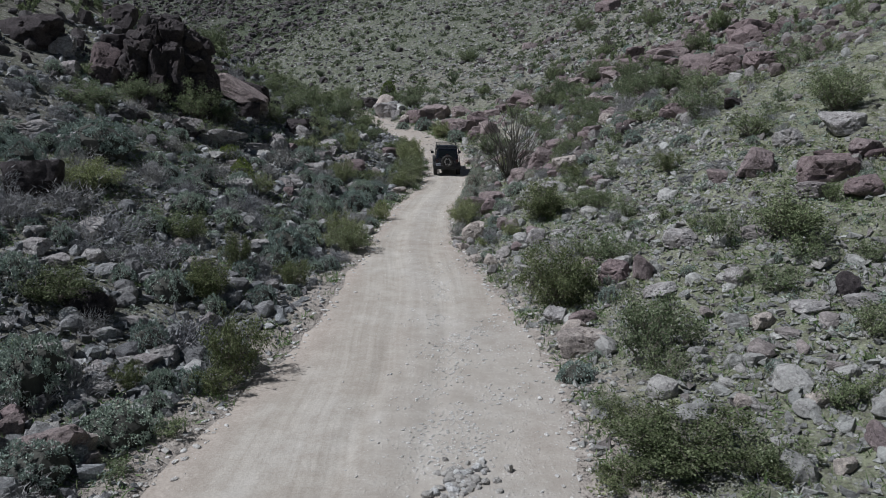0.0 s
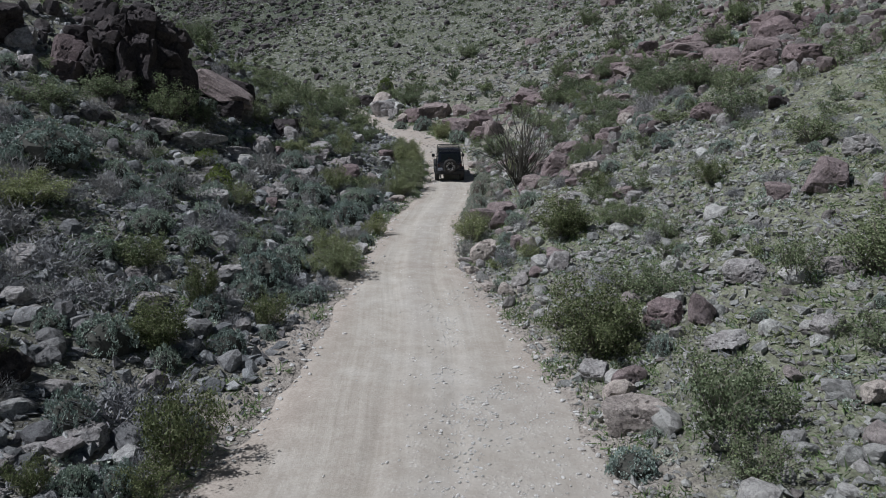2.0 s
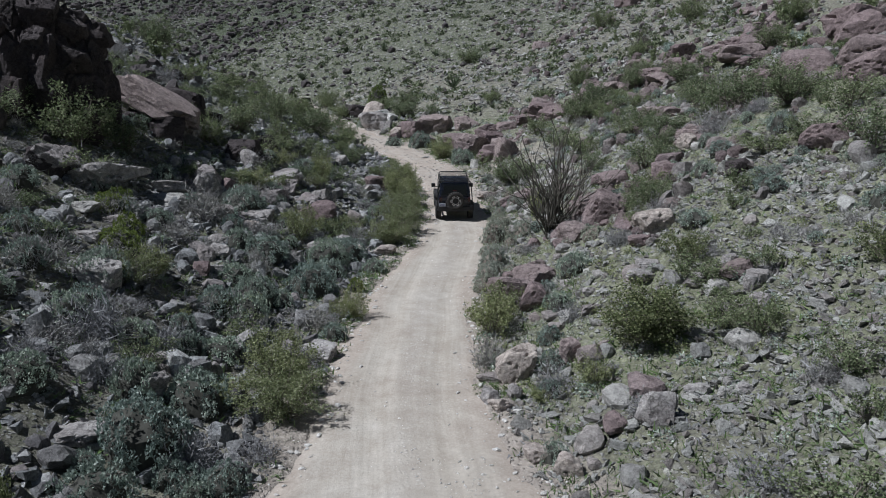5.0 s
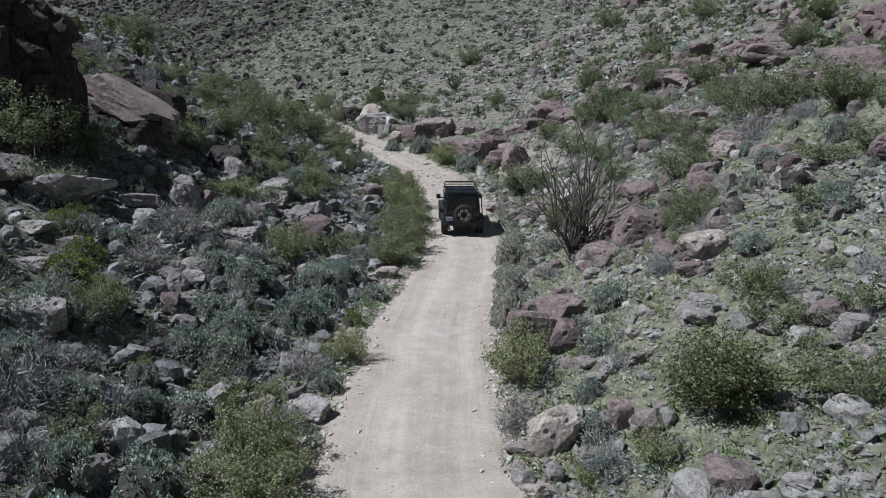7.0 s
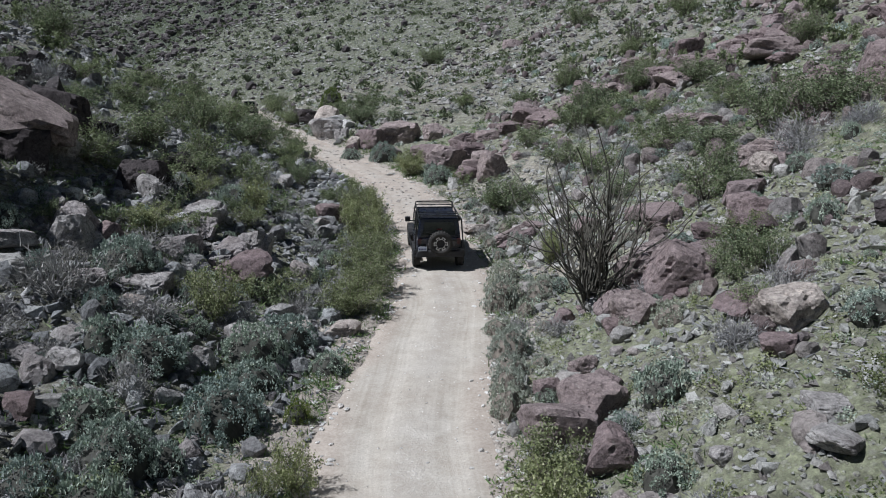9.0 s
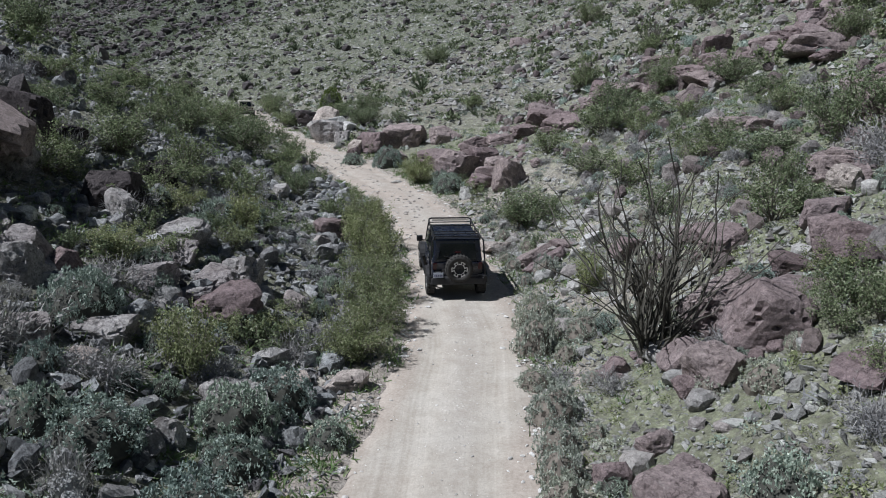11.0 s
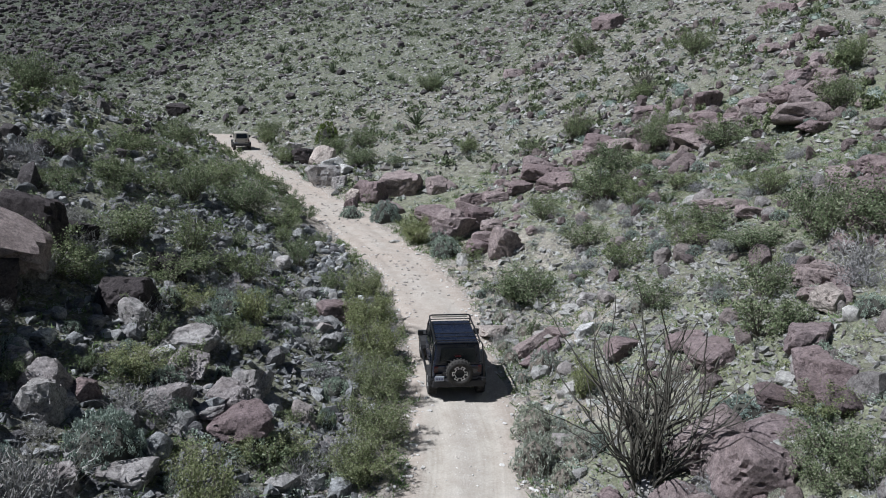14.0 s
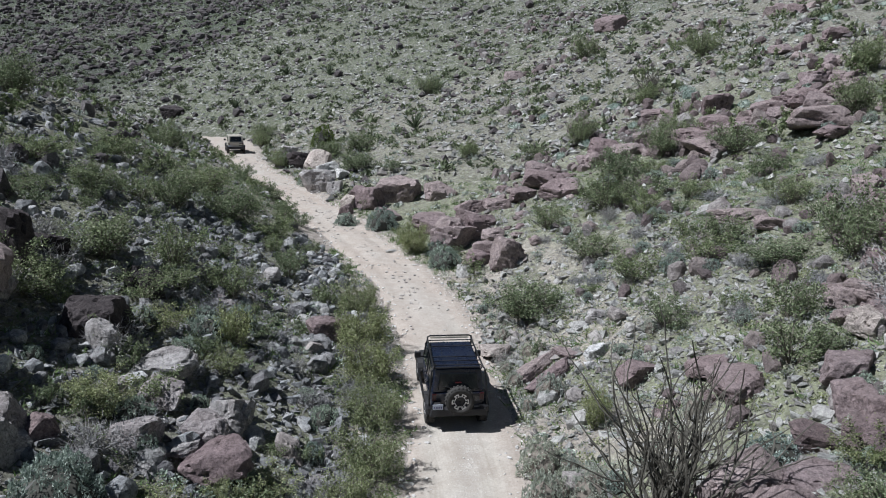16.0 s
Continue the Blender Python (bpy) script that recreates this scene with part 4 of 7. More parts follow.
stone(1072, 23.53, 72.01, 2.05, 1.56, 1.05, 13, M_RED, "weathered reddish brown boulder on the slope")
stone(1073, 18.55, 72.81, 2.09, 1.59, 0.67, -8, M_RED, "weathered reddish brown boulder on the slope")
stone(1074, 27.05, 126.28, 3.74, 2.85, 2.49, 21, M_RED, "weathered reddish brown boulder on the slope")
stone(1075, 13.24, 117.87, 2.41, 1.83, 1.32, 0, M_RED, "weathered reddish brown boulder on the slope")
stone(1077, -31.92, 142.68, 3.44, 2.62, 2.15, 8, M_DARK, "dark varnished boulder on the slope")
stone(1078, -13.40, 54.45, 2.10, 1.60, 2.10, -13, M_DARK, "dark varnished boulder on the slope")
stone(1079, -12.54, 56.05, 1.24, 0.94, 0.93, 16, M_DARK, "dark varnished boulder on the slope")
stone(1080, -7.63, 13.05, 1.23, 0.93, 0.68, -5, M_RED, "weathered reddish brown boulder on the slope")
stone(1081, -8.56, 13.67, 0.58, 0.45, 0.61, 24, M_RED, "weathered reddish brown boulder on the slope")
stone(1082, -7.07, 13.42, 0.63, 0.48, 0.63, 3, M_BUFF, "buff weathered boulder beside the dirt track")
stone(1083, -12.18, 21.82, 0.88, 0.67, 0.57, -18, M_GREYB, "rough grey boulder on the slope")
stone(1084, -14.24, 42.23, 1.98, 1.51, 1.15, 11, M_GREYB, "rough grey boulder on the slope")
stone(1085, -9.56, 19.30, 1.27, 0.96, 0.79, -10, M_DARK, "dark varnished boulder on the slope")
stone(1086, -14.51, 26.36, 2.08, 1.58, 1.45, 19, M_DARK, "dark varnished boulder on the slope")
stone(1087, -7.11, 17.92, 0.90, 0.68, 0.45, -2, M_GREYB, "rough grey boulder on the slope")
stone(1088, -10.69, 22.33, 0.82, 0.62, 0.54, -23, M_GREYB, "rough grey boulder on the slope")
stone(1089, 14.32, 25.36, 1.19, 0.91, 0.61, 6, M_RED, "weathered reddish brown boulder on the slope")
stone(1090, 13.18, 25.25, 1.19, 0.91, 0.70, -15, M_RED, "weathered reddish brown boulder on the slope")
stone(1092, 12.86, 22.66, 1.08, 0.82, 0.71, -7, M_RED, "weathered reddish brown boulder on the slope")
stone(1093, 8.13, 18.05, 0.60, 0.46, 0.52, 22, M_BUFF, "buff weathered boulder beside the dirt track")
stone(1094, 8.33, 20.36, 0.75, 0.57, 0.53, 1, M_GREYB, "rough grey boulder on the slope")
stone(1095, 10.16, 18.02, 0.53, 0.41, 0.67, -20, M_DARK, "dark varnished boulder on the slope")
stone(1096, 6.34, 14.61, 0.50, 0.38, 0.31, 9, M_BUFF, "buff weathered boulder beside the dirt track")
stone(1097, 7.57, 14.04, 0.48, 0.36, 0.36, -12, M_BUFF, "buff weathered boulder beside the dirt track")
stone(1098, 7.05, 11.90, 0.36, 0.28, 0.31, 17, M_BUFF, "buff weathered boulder beside the dirt track")
stone(1099, 14.23, 37.26, 1.01, 0.77, 0.52, -4, M_DARK, "dark varnished boulder on the slope")
stone(1100, 20.68, 68.43, 3.13, 2.39, 1.37, -25, M_RED, "weathered reddish brown boulder on the slope")
stone(1102, 17.14, 46.41, 2.13, 1.63, 1.25, -17, M_RED, "weathered reddish brown boulder on the slope")
stone(1103, 25.02, 62.47, 3.31, 2.52, 1.66, 12, M_RED, "weathered reddish brown boulder on the slope")
stone(1104, 7.40, 49.20, 1.55, 1.18, 0.85, -9, M_RED, "weathered reddish brown boulder on the slope")
stone(1105, 2.58, 39.43, 1.26, 0.96, 0.97, 20, M_RED, "weathered reddish brown boulder on the slope")
# this dark boulder stands in for the shadow under a pale overhang
stone(1219, -24.58, 46.66, 3.87, 2.95, 2.11, -24, M_DARK, "dark varnished boulder on the slope")
stone(1220, -24.74, 59.26, 2.69, 2.05, 2.02, 5, M_DARK, "dark varnished boulder on the slope")
stone(1221, -20.63, 53.15, 2.03, 1.55, 1.83, -16, M_DARK, "dark varnished boulder on the slope")
stone(1222, -22.67, 46.20, 1.59, 1.21, 1.06, 13, M_GREYB, "rough grey boulder on the slope")
stone(1223, -21.02, 43.48, 1.17, 0.89, 1.00, -8, M_GREYB, "rough grey boulder on the slope")
stone(1239, 6.10, 40.44, 1.05, 0.80, 0.52, 6, M_RED, "weathered reddish brown boulder on the slope")
stone(1240, 5.70, 38.29, 0.70, 0.54, 0.40, -15, M_RED, "weathered reddish brown boulder on the slope")
stone(1241, 9.26, 47.55, 1.35, 1.03, 0.92, 14, M_RED, "weathered reddish brown boulder on the slope")
stone(1242, 8.91, 45.53, 1.08, 0.82, 0.82, -7, M_RED, "weathered reddish brown boulder on the slope")
stone(1249, -10.16, 46.53, 1.20, 0.91, 1.06, -4, M_GREYB, "rough grey boulder on the slope")
stone(1250, -8.04, 38.61, 0.63, 0.48, 0.46, -25, M_RED, "weathered reddish brown boulder on the slope")
stone(1251, -8.31, 39.89, 0.69, 0.52, 0.57, 4, M_GREYB, "rough grey boulder on the slope")
stone(1252, -7.88, 40.39, 0.71, 0.54, 0.47, -17, M_GREYB, "rough grey boulder on the slope")
stone(1253, -4.89, 43.87, 1.30, 0.99, 0.71, 12, M_GREYB, "rough grey boulder on the slope")
stone(1254, -6.23, 90.89, 2.16, 1.65, 0.96, -9, M_WHITE, "white quartz rock among the reddish stones")
stone(1255, -4.96, 90.08, 1.43, 1.09, 0.76, 20, M_WHITE, "white quartz rock among the reddish stones")
stone(1256, -5.31, 86.31, 1.34, 1.02, 1.12, -1, M_GREYB, "rough grey boulder on the slope")
stone(1257, -3.52, 82.97, 1.48, 1.13, 1.11, -22, M_RED, "weathered reddish brown boulder on the slope")
stone(1258, -1.57, 77.32, 1.52, 1.16, 1.00, 7, M_RED, "weathered reddish brown boulder on the slope")
stone(1259, -10.98, 106.95, 1.80, 1.37, 0.90, -14, M_GREYB, "rough grey boulder on the slope")
stone(1260, 2.94, 66.94, 1.52, 1.16, 0.93, 15, M_RED, "weathered reddish brown boulder on the slope")
stone(1261, 3.55, 67.19, 1.53, 1.16, 0.94, -6, M_RED, "weathered reddish brown boulder on the slope")

stone(1300, 7.78, 12.22, 0.48, 0.32, 0.50, -40, M_RED, "weathered reddish brown boulder on the slope")
stone(1301, 6.51, 13.01, 0.48, 0.34, 0.18, -3, M_PALEO, "pale rounded rock lying on the slope")
stone(1302, -6.75, 13.14, 0.44, 0.33, 0.33, 34, M_PALEO, "pale rounded rock lying on the slope")
stone(1303, 3.14, 13.78, 0.29, 0.22, 0.10, -9, M_PALEO, "pale rounded rock lying on the slope")
stone(1304, -7.96, 13.96, 0.40, 0.32, 0.19, 28, M_PALEO, "pale rounded rock lying on the slope")
stone(1305, -8.83, 14.09, 0.67, 0.56, 0.54, -15, M_RED, "weathered reddish brown boulder on the slope")
stone(1306, 8.93, 14.41, 0.33, 0.28, 0.36, 22, M_PALEO, "pale rounded rock lying on the slope")
stone(1307, 6.61, 14.44, 0.44, 0.39, 0.15, -21, M_PALEO, "pale rounded rock lying on the slope")
stone(1308, 8.59, 14.85, 0.44, 0.40, 0.32, 16, M_PALEO, "pale rounded rock lying on the slope")
stone(1309, 8.55, 15.24, 0.42, 0.28, 0.24, -27, M_PALEO, "pale rounded rock lying on the slope")
stone(1310, -8.02, 15.29, 0.70, 0.49, 0.24, 10, M_GREYB, "rough grey boulder on the slope")
stone(1311, 6.36, 15.52, 0.49, 0.36, 0.21, -33, M_PALEO, "pale rounded rock lying on the slope")
stone(1312, -7.87, 15.78, 0.85, 0.65, 0.30, 4, M_GREYB, "rough grey boulder on the slope")
stone(1313, 8.31, 16.29, 0.32, 0.26, 0.35, -39, M_PALEO, "pale rounded rock lying on the slope")
stone(1314, 5.61, 16.30, 0.42, 0.35, 0.23, -2, M_PALEO, "pale rounded rock lying on the slope")
stone(1315, 7.17, 16.32, 0.48, 0.42, 0.32, 35, M_PALEO, "pale rounded rock lying on the slope")
stone(1316, -8.20, 16.70, 0.68, 0.61, 0.25, -8, M_GREYB, "rough grey boulder on the slope")
stone(1317, -9.10, 16.82, 0.64, 0.59, 0.43, 29, M_GREYB, "rough grey boulder on the slope")
stone(1318, 6.18, 16.84, 0.43, 0.29, 0.27, -14, M_PALEO, "pale rounded rock lying on the slope")
stone(1319, -9.55, 17.06, 0.56, 0.39, 0.22, 23, M_GREYB, "rough grey boulder on the slope")
stone(1320, 8.37, 17.17, 0.51, 0.38, 0.28, -20, M_PALEO, "pale rounded rock lying on the slope")
stone(1321, 9.30, 17.18, 0.55, 0.42, 0.29, 17, M_PALEO, "pale rounded rock lying on the slope")
stone(1322, -7.77, 17.28, 0.45, 0.36, 0.26, -26, M_GREYB, "rough grey boulder on the slope")
stone(1323, 10.25, 17.37, 0.94, 0.78, 0.33, 11, M_GREYB, "rough grey boulder on the slope")
stone(1324, -7.38, 17.50, 0.76, 0.65, 0.31, -32, M_GREYB, "rough grey boulder on the slope")
stone(1325, 9.18, 17.93, 0.82, 0.73, 0.29, 5, M_GREYB, "rough grey boulder on the slope")
stone(1326, 7.70, 18.59, 0.63, 0.58, 0.42, -38, M_PALEO, "pale rounded rock lying on the slope")
stone(1327, -8.34, 19.28, 0.66, 0.45, 0.37, -1, M_GREYB, "rough grey boulder on the slope")
stone(1328, 6.42, 21.10, 1.03, 0.73, 0.42, 36, M_GREYB, "rough grey boulder on the slope")
stone(1329, -11.40, 21.33, 0.93, 0.69, 0.37, -7, M_GREYB, "rough grey boulder on the slope")
stone(1330, -10.05, 21.62, 0.66, 0.51, 0.35, 30, M_GREYB, "rough grey boulder on the slope")
stone(1331, 9.53, 22.54, 0.75, 0.60, 0.36, -13, M_PALEO, "pale rounded rock lying on the slope")
stone(1332, -12.89, 23.02, 0.68, 0.57, 0.44, 24, M_GREYB, "rough grey boulder on the slope")
stone(1333, 7.73, 23.40, 0.94, 0.81, 0.61, -19, M_GREYB, "rough grey boulder on the slope")
stone(1334, 11.82, 23.56, 1.04, 0.92, 0.51, 18, M_GREYB, "rough grey boulder on the slope")
stone(1335, -8.17, 24.09, 0.86, 0.79, 0.52, -25, M_GREYB, "rough grey boulder on the slope")
stone(1336, 12.52, 24.50, 2.05, 1.40, 1.04, 12, M_RED, "weathered reddish brown boulder on the slope")
stone(1337, -11.69, 24.61, 1.04, 0.74, 0.51, -31, M_GREYB, "rough grey boulder on the slope")
stone(1338, -9.43, 26.19, 0.77, 0.57, 0.37, 6, M_GREYB, "rough grey boulder on the slope")
stone(1339, 11.36, 26.89, 1.27, 0.98, 1.16, -37, M_RED, "weathered reddish brown boulder on the slope")
stone(1340, 10.22, 27.62, 0.94, 0.75, 0.51, 0, M_RED, "weathered reddish brown boulder on the slope")
stone(1341, -7.07, 28.13, 0.89, 0.74, 0.31, 37, M_GREYB, "rough grey boulder on the slope")
stone(1342, 14.98, 28.28, 1.53, 1.32, 0.87, -6, M_GREYB, "rough grey boulder on the slope")
stone(1343, 13.18, 28.41, 1.04, 0.92, 0.72, 31, M_GREYB, "rough grey boulder on the slope")
stone(1344, 5.65, 29.66, 0.41, 0.38, 0.22, -12, M_GREYB, "rough grey boulder on the slope")
stone(1345, 5.25, 29.71, 0.37, 0.25, 0.18, 25, M_PALEO, "pale rounded rock lying on the slope")
stone(1346, 4.80, 29.87, 0.51, 0.36, 0.22, -18, M_GREYB, "rough grey boulder on the slope")
stone(1347, -6.72, 30.45, 0.84, 0.62, 0.54, 19, M_GREYB, "rough grey boulder on the slope")
stone(1348, -6.06, 30.83, 0.68, 0.52, 0.58, -24, M_GREYB, "rough grey boulder on the slope")
stone(1349, -7.65, 31.04, 0.36, 0.29, 0.28, 13, M_PALEO, "pale rounded rock lying on the slope")
stone(1350, -6.82, 31.59, 0.45, 0.37, 0.21, -30, M_PALEO, "pale rounded rock lying on the slope")
stone(1351, -7.16, 31.60, 0.34, 0.29, 0.24, 7, M_PALEO, "pale rounded rock lying on the slope")
stone(1352, -6.98, 31.86, 0.65, 0.58, 0.31, -36, M_GREYB, "rough grey boulder on the slope")
stone(1353, 6.95, 32.17, 0.55, 0.51, 0.28, 1, M_GREYB, "rough grey boulder on the slope")
stone(1354, -17.74, 32.62, 1.67, 1.13, 0.58, 38, M_GREYB, "rough grey boulder on the slope")
stone(1355, -16.08, 32.64, 1.64, 1.16, 0.57, -5, M_GREYB, "rough grey boulder on the slope")
stone(1356, -6.00, 32.65, 0.36, 0.26, 0.38, 32, M_GREYB, "rough grey boulder on the slope")
stone(1357, 0.70, 32.72, 0.57, 0.44, 0.20, -11, M_PALEO, "pale rounded rock lying on the slope")
stone(1358, 6.97, 32.84, 0.49, 0.40, 0.46, 26, M_GREYB, "rough grey boulder on the slope")
stone(1359, 7.27, 33.02, 0.62, 0.52, 0.32, -17, M_GREYB, "rough grey boulder on the slope")
stone(1360, 6.33, 33.29, 0.55, 0.47, 0.30, 20, M_PALEO, "pale rounded rock lying on the slope")
stone(1361, -14.69, 33.96, 1.39, 1.24, 0.57, -23, M_GREYB, "rough grey boulder on the slope")
stone(1362, 6.94, 34.12, 0.52, 0.48, 0.49, 14, M_GREYB, "rough grey boulder on the slope")
stone(1363, -3.74, 34.44, 1.13, 0.77, 0.40, -29, M_GREYB, "rough grey boulder on the slope")
stone(1364, 3.57, 34.94, 0.65, 0.46, 0.26, 8, M_GREYB, "rough grey boulder on the slope")
stone(1365, 2.59, 34.95, 0.57, 0.42, 0.38, -35, M_PALEO, "pale rounded rock lying on the slope")
stone(1366, -9.47, 34.97, 1.11, 0.85, 1.02, 2, M_GREYB, "rough grey boulder on the slope")
stone(1367, 4.97, 35.15, 0.80, 0.64, 0.28, 39, M_GREYB, "rough grey boulder on the slope")
stone(1368, -5.60, 35.73, 0.83, 0.69, 0.29, -4, M_GREYB, "rough grey boulder on the slope")
stone(1369, 2.66, 35.95, 0.55, 0.47, 0.30, 33, M_PALEO, "pale rounded rock lying on the slope")
stone(1370, 5.45, 36.15, 0.84, 0.75, 0.29, -10, M_GREYB, "rough grey boulder on the slope")
stone(1371, 3.76, 36.20, 0.42, 0.38, 0.27, 27, M_GREYB, "rough grey boulder on the slope")
stone(1372, -11.10, 37.70, 0.96, 0.66, 0.34, -16, M_GREYB, "rough grey boulder on the slope")
stone(1373, -7.61, 38.95, 0.65, 0.46, 0.36, 21, M_PALEO, "pale rounded rock lying on the slope")
stone(1374, -12.19, 39.90, 1.07, 0.79, 0.37, -22, M_PALEO, "pale rounded rock lying on the slope")
stone(1375, -11.14, 39.91, 0.77, 0.60, 0.40, 15, M_GREYB, "rough grey boulder on the slope")
stone(1376, -10.72, 40.17, 0.71, 0.56, 0.41, -28, M_GREYB, "rough grey boulder on the slope")
stone(1377, 12.51, 40.76, 1.60, 1.33, 0.93, 9, M_RED, "weathered reddish brown boulder on the slope")
stone(1378, -8.28, 41.45, 0.90, 0.77, 0.36, -34, M_GREYB, "rough grey boulder on the slope")
stone(1379, 17.94, 43.03, 1.75, 1.55, 1.23, 3, M_RED, "weathered reddish brown boulder on the slope")
stone(1380, -12.91, 43.07, 2.57, 2.36, 0.90, -40, M_GREYB, "rough grey boulder on the slope")
stone(1381, -10.83, 43.62, 1.39, 0.94, 0.49, -3, M_PALEO, "pale rounded rock lying on the slope")
stone(1382, 5.65, 44.92, 2.18, 1.55, 1.27, 34, M_RED, "weathered reddish brown boulder on the slope")
stone(1383, -7.79, 45.00, 1.39, 1.03, 0.57, -9, M_GREYB, "rough grey boulder on the slope")
stone(1384, -11.37, 45.13, 1.40, 1.08, 0.51, 28, M_GREYB, "rough grey boulder on the slope")
stone(1385, -11.03, 47.61, 0.84, 0.67, 0.70, -15, M_GREYB, "rough grey boulder on the slope")
stone(1386, -6.00, 48.19, 1.69, 1.40, 0.95, 22, M_RED, "weathered reddish brown boulder on the slope")
stone(1387, -6.82, 48.65, 1.01, 0.87, 0.35, -21, M_GREYB, "rough grey boulder on the slope")
stone(1388, 10.61, 48.86, 1.01, 0.89, 0.83, 16, M_BUFF, "buff weathered boulder beside the dirt track")
stone(1389, 18.43, 49.48, 2.37, 2.18, 1.60, -27, M_RED, "weathered reddish brown boulder on the slope")
stone(1390, 10.72, 49.80, 0.93, 0.63, 0.48, 10, M_RED, "weathered reddish brown boulder on the slope")
stone(1391, -4.39, 49.99, 0.89, 0.63, 0.67, -33, M_PALEO, "pale rounded rock lying on the slope")
stone(1392, -5.40, 50.34, 0.59, 0.44, 0.24, 4, M_PALEO, "pale rounded rock lying on the slope")
stone(1393, -7.76, 50.40, 1.39, 1.07, 0.72, -39, M_GREYB, "rough grey boulder on the slope")
stone(1394, 7.32, 50.56, 1.27, 1.02, 0.57, -2, M_RED, "weathered reddish brown boulder on the slope")
stone(1395, 16.09, 51.52, 1.64, 1.36, 1.09, 35, M_RED, "weathered reddish brown boulder on the slope")
stone(1396, -12.87, 52.30, 1.55, 1.33, 0.95, -8, M_GREYB, "rough grey boulder on the slope")
stone(1397, 5.87, 52.42, 1.35, 1.20, 0.63, 29, M_RED, "weathered reddish brown boulder on the slope")
stone(1398, 17.32, 52.67, 2.49, 2.29, 1.67, -14, M_RED, "weathered reddish brown boulder on the slope")
stone(1399, 14.06, 52.76, 1.29, 0.88, 1.23, 23, M_RED, "weathered reddish brown boulder on the slope")
stone(1400, -8.41, 53.72, 0.59, 0.42, 0.34, -20, M_GREYB, "rough grey boulder on the slope")
stone(1401, 15.23, 54.18, 2.01, 1.49, 1.14, 17, M_RED, "weathered reddish brown boulder on the slope")
stone(1402, 4.52, 55.60, 0.86, 0.66, 0.30, -26, M_RED, "weathered reddish brown boulder on the slope")
stone(1403, 3.92, 55.80, 0.86, 0.69, 0.30, 11, M_PALEO, "pale rounded rock lying on the slope")
stone(1404, -9.75, 56.11, 1.29, 1.07, 0.93, -32, M_DARK, "dark varnished boulder on the slope")
stone(1405, -4.29, 56.66, 0.61, 0.52, 0.47, 5, M_PALEO, "pale rounded rock lying on the slope")
stone(1406, -4.96, 57.02, 0.48, 0.43, 0.40, -38, M_PALEO, "pale rounded rock lying on the slope")
stone(1407, 2.17, 57.05, 1.33, 1.22, 0.46, -1, M_BUFF, "buff weathered boulder beside the dirt track")
stone(1408, 17.17, 57.39, 1.53, 1.04, 0.97, 36, M_RED, "weathered reddish brown boulder on the slope")
stone(1409, 22.54, 57.42, 2.77, 1.96, 1.89, -7, M_RED, "weathered reddish brown boulder on the slope")
stone(1410, 5.39, 57.44, 0.78, 0.57, 0.34, 30, M_PALEO, "pale rounded rock lying on the slope")
stone(1411, 6.11, 57.59, 0.92, 0.71, 0.47, -13, M_GREYB, "rough grey boulder on the slope")
stone(1412, 16.24, 57.67, 1.77, 1.42, 0.79, 24, M_RED, "weathered reddish brown boulder on the slope")
stone(1413, 12.71, 58.06, 1.27, 1.06, 0.52, -19, M_RED, "weathered reddish brown boulder on the slope")
stone(1414, -7.79, 58.21, 0.91, 0.79, 0.47, 18, M_GREYB, "rough grey boulder on the slope")
stone(1415, -4.87, 59.76, 0.58, 0.51, 0.48, -25, M_PALEO, "pale rounded rock lying on the slope")
stone(1416, 12.31, 60.04, 1.94, 1.78, 0.68, 12, M_RED, "weathered reddish brown boulder on the slope")
stone(1417, -4.24, 60.93, 0.50, 0.34, 0.41, -31, M_PALEO, "pale rounded rock lying on the slope")
stone(1418, -4.86, 62.66, 0.42, 0.30, 0.39, 6, M_PALEO, "pale rounded rock lying on the slope")
stone(1419, -6.74, 63.62, 0.96, 0.71, 0.46, -37, M_GREYB, "rough grey boulder on the slope")
stone(1420, 2.02, 66.23, 0.80, 0.62, 0.81, 0, M_PALEO, "pale rounded rock lying on the slope")
stone(1421, 20.22, 66.73, 1.95, 1.56, 0.68, 37, M_RED, "weathered reddish brown boulder on the slope")
stone(1422, -1.36, 70.96, 0.77, 0.64, 0.33, -6, M_PALEO, "pale rounded rock lying on the slope")
stone(1423, 3.56, 71.57, 1.62, 1.39, 1.20, 31, M_RED, "weathered reddish brown boulder on the slope")
stone(1424, 16.44, 71.79, 2.76, 2.46, 0.97, -12, M_RED, "weathered reddish brown boulder on the slope")
stone(1425, 1.95, 71.88, 1.95, 1.79, 1.34, 25, M_RED, "weathered reddish brown boulder on the slope")
stone(1426, 4.88, 73.91, 1.71, 1.16, 0.76, -18, M_RED, "weathered reddish brown boulder on the slope")
stone(1427, 6.33, 74.35, 1.73, 1.23, 0.78, 19, M_RED, "weathered reddish brown boulder on the slope")
stone(1428, 15.96, 74.72, 2.60, 1.92, 1.31, -24, M_RED, "weathered reddish brown boulder on the slope")
stone(1429, 3.26, 74.79, 1.73, 1.34, 0.77, 13, M_RED, "weathered reddish brown boulder on the slope")
stone(1430, 0.83, 75.17, 1.92, 1.53, 0.86, -30, M_RED, "weathered reddish brown boulder on the slope")
stone(1431, 24.43, 75.69, 2.00, 1.66, 1.21, 7, M_RED, "weathered reddish brown boulder on the slope")
stone(1432, 8.02, 75.76, 2.85, 2.45, 1.12, -36, M_RED, "weathered reddish brown boulder on the slope")
stone(1433, 12.48, 78.87, 1.94, 1.73, 1.11, 1, M_RED, "weathered reddish brown boulder on the slope")
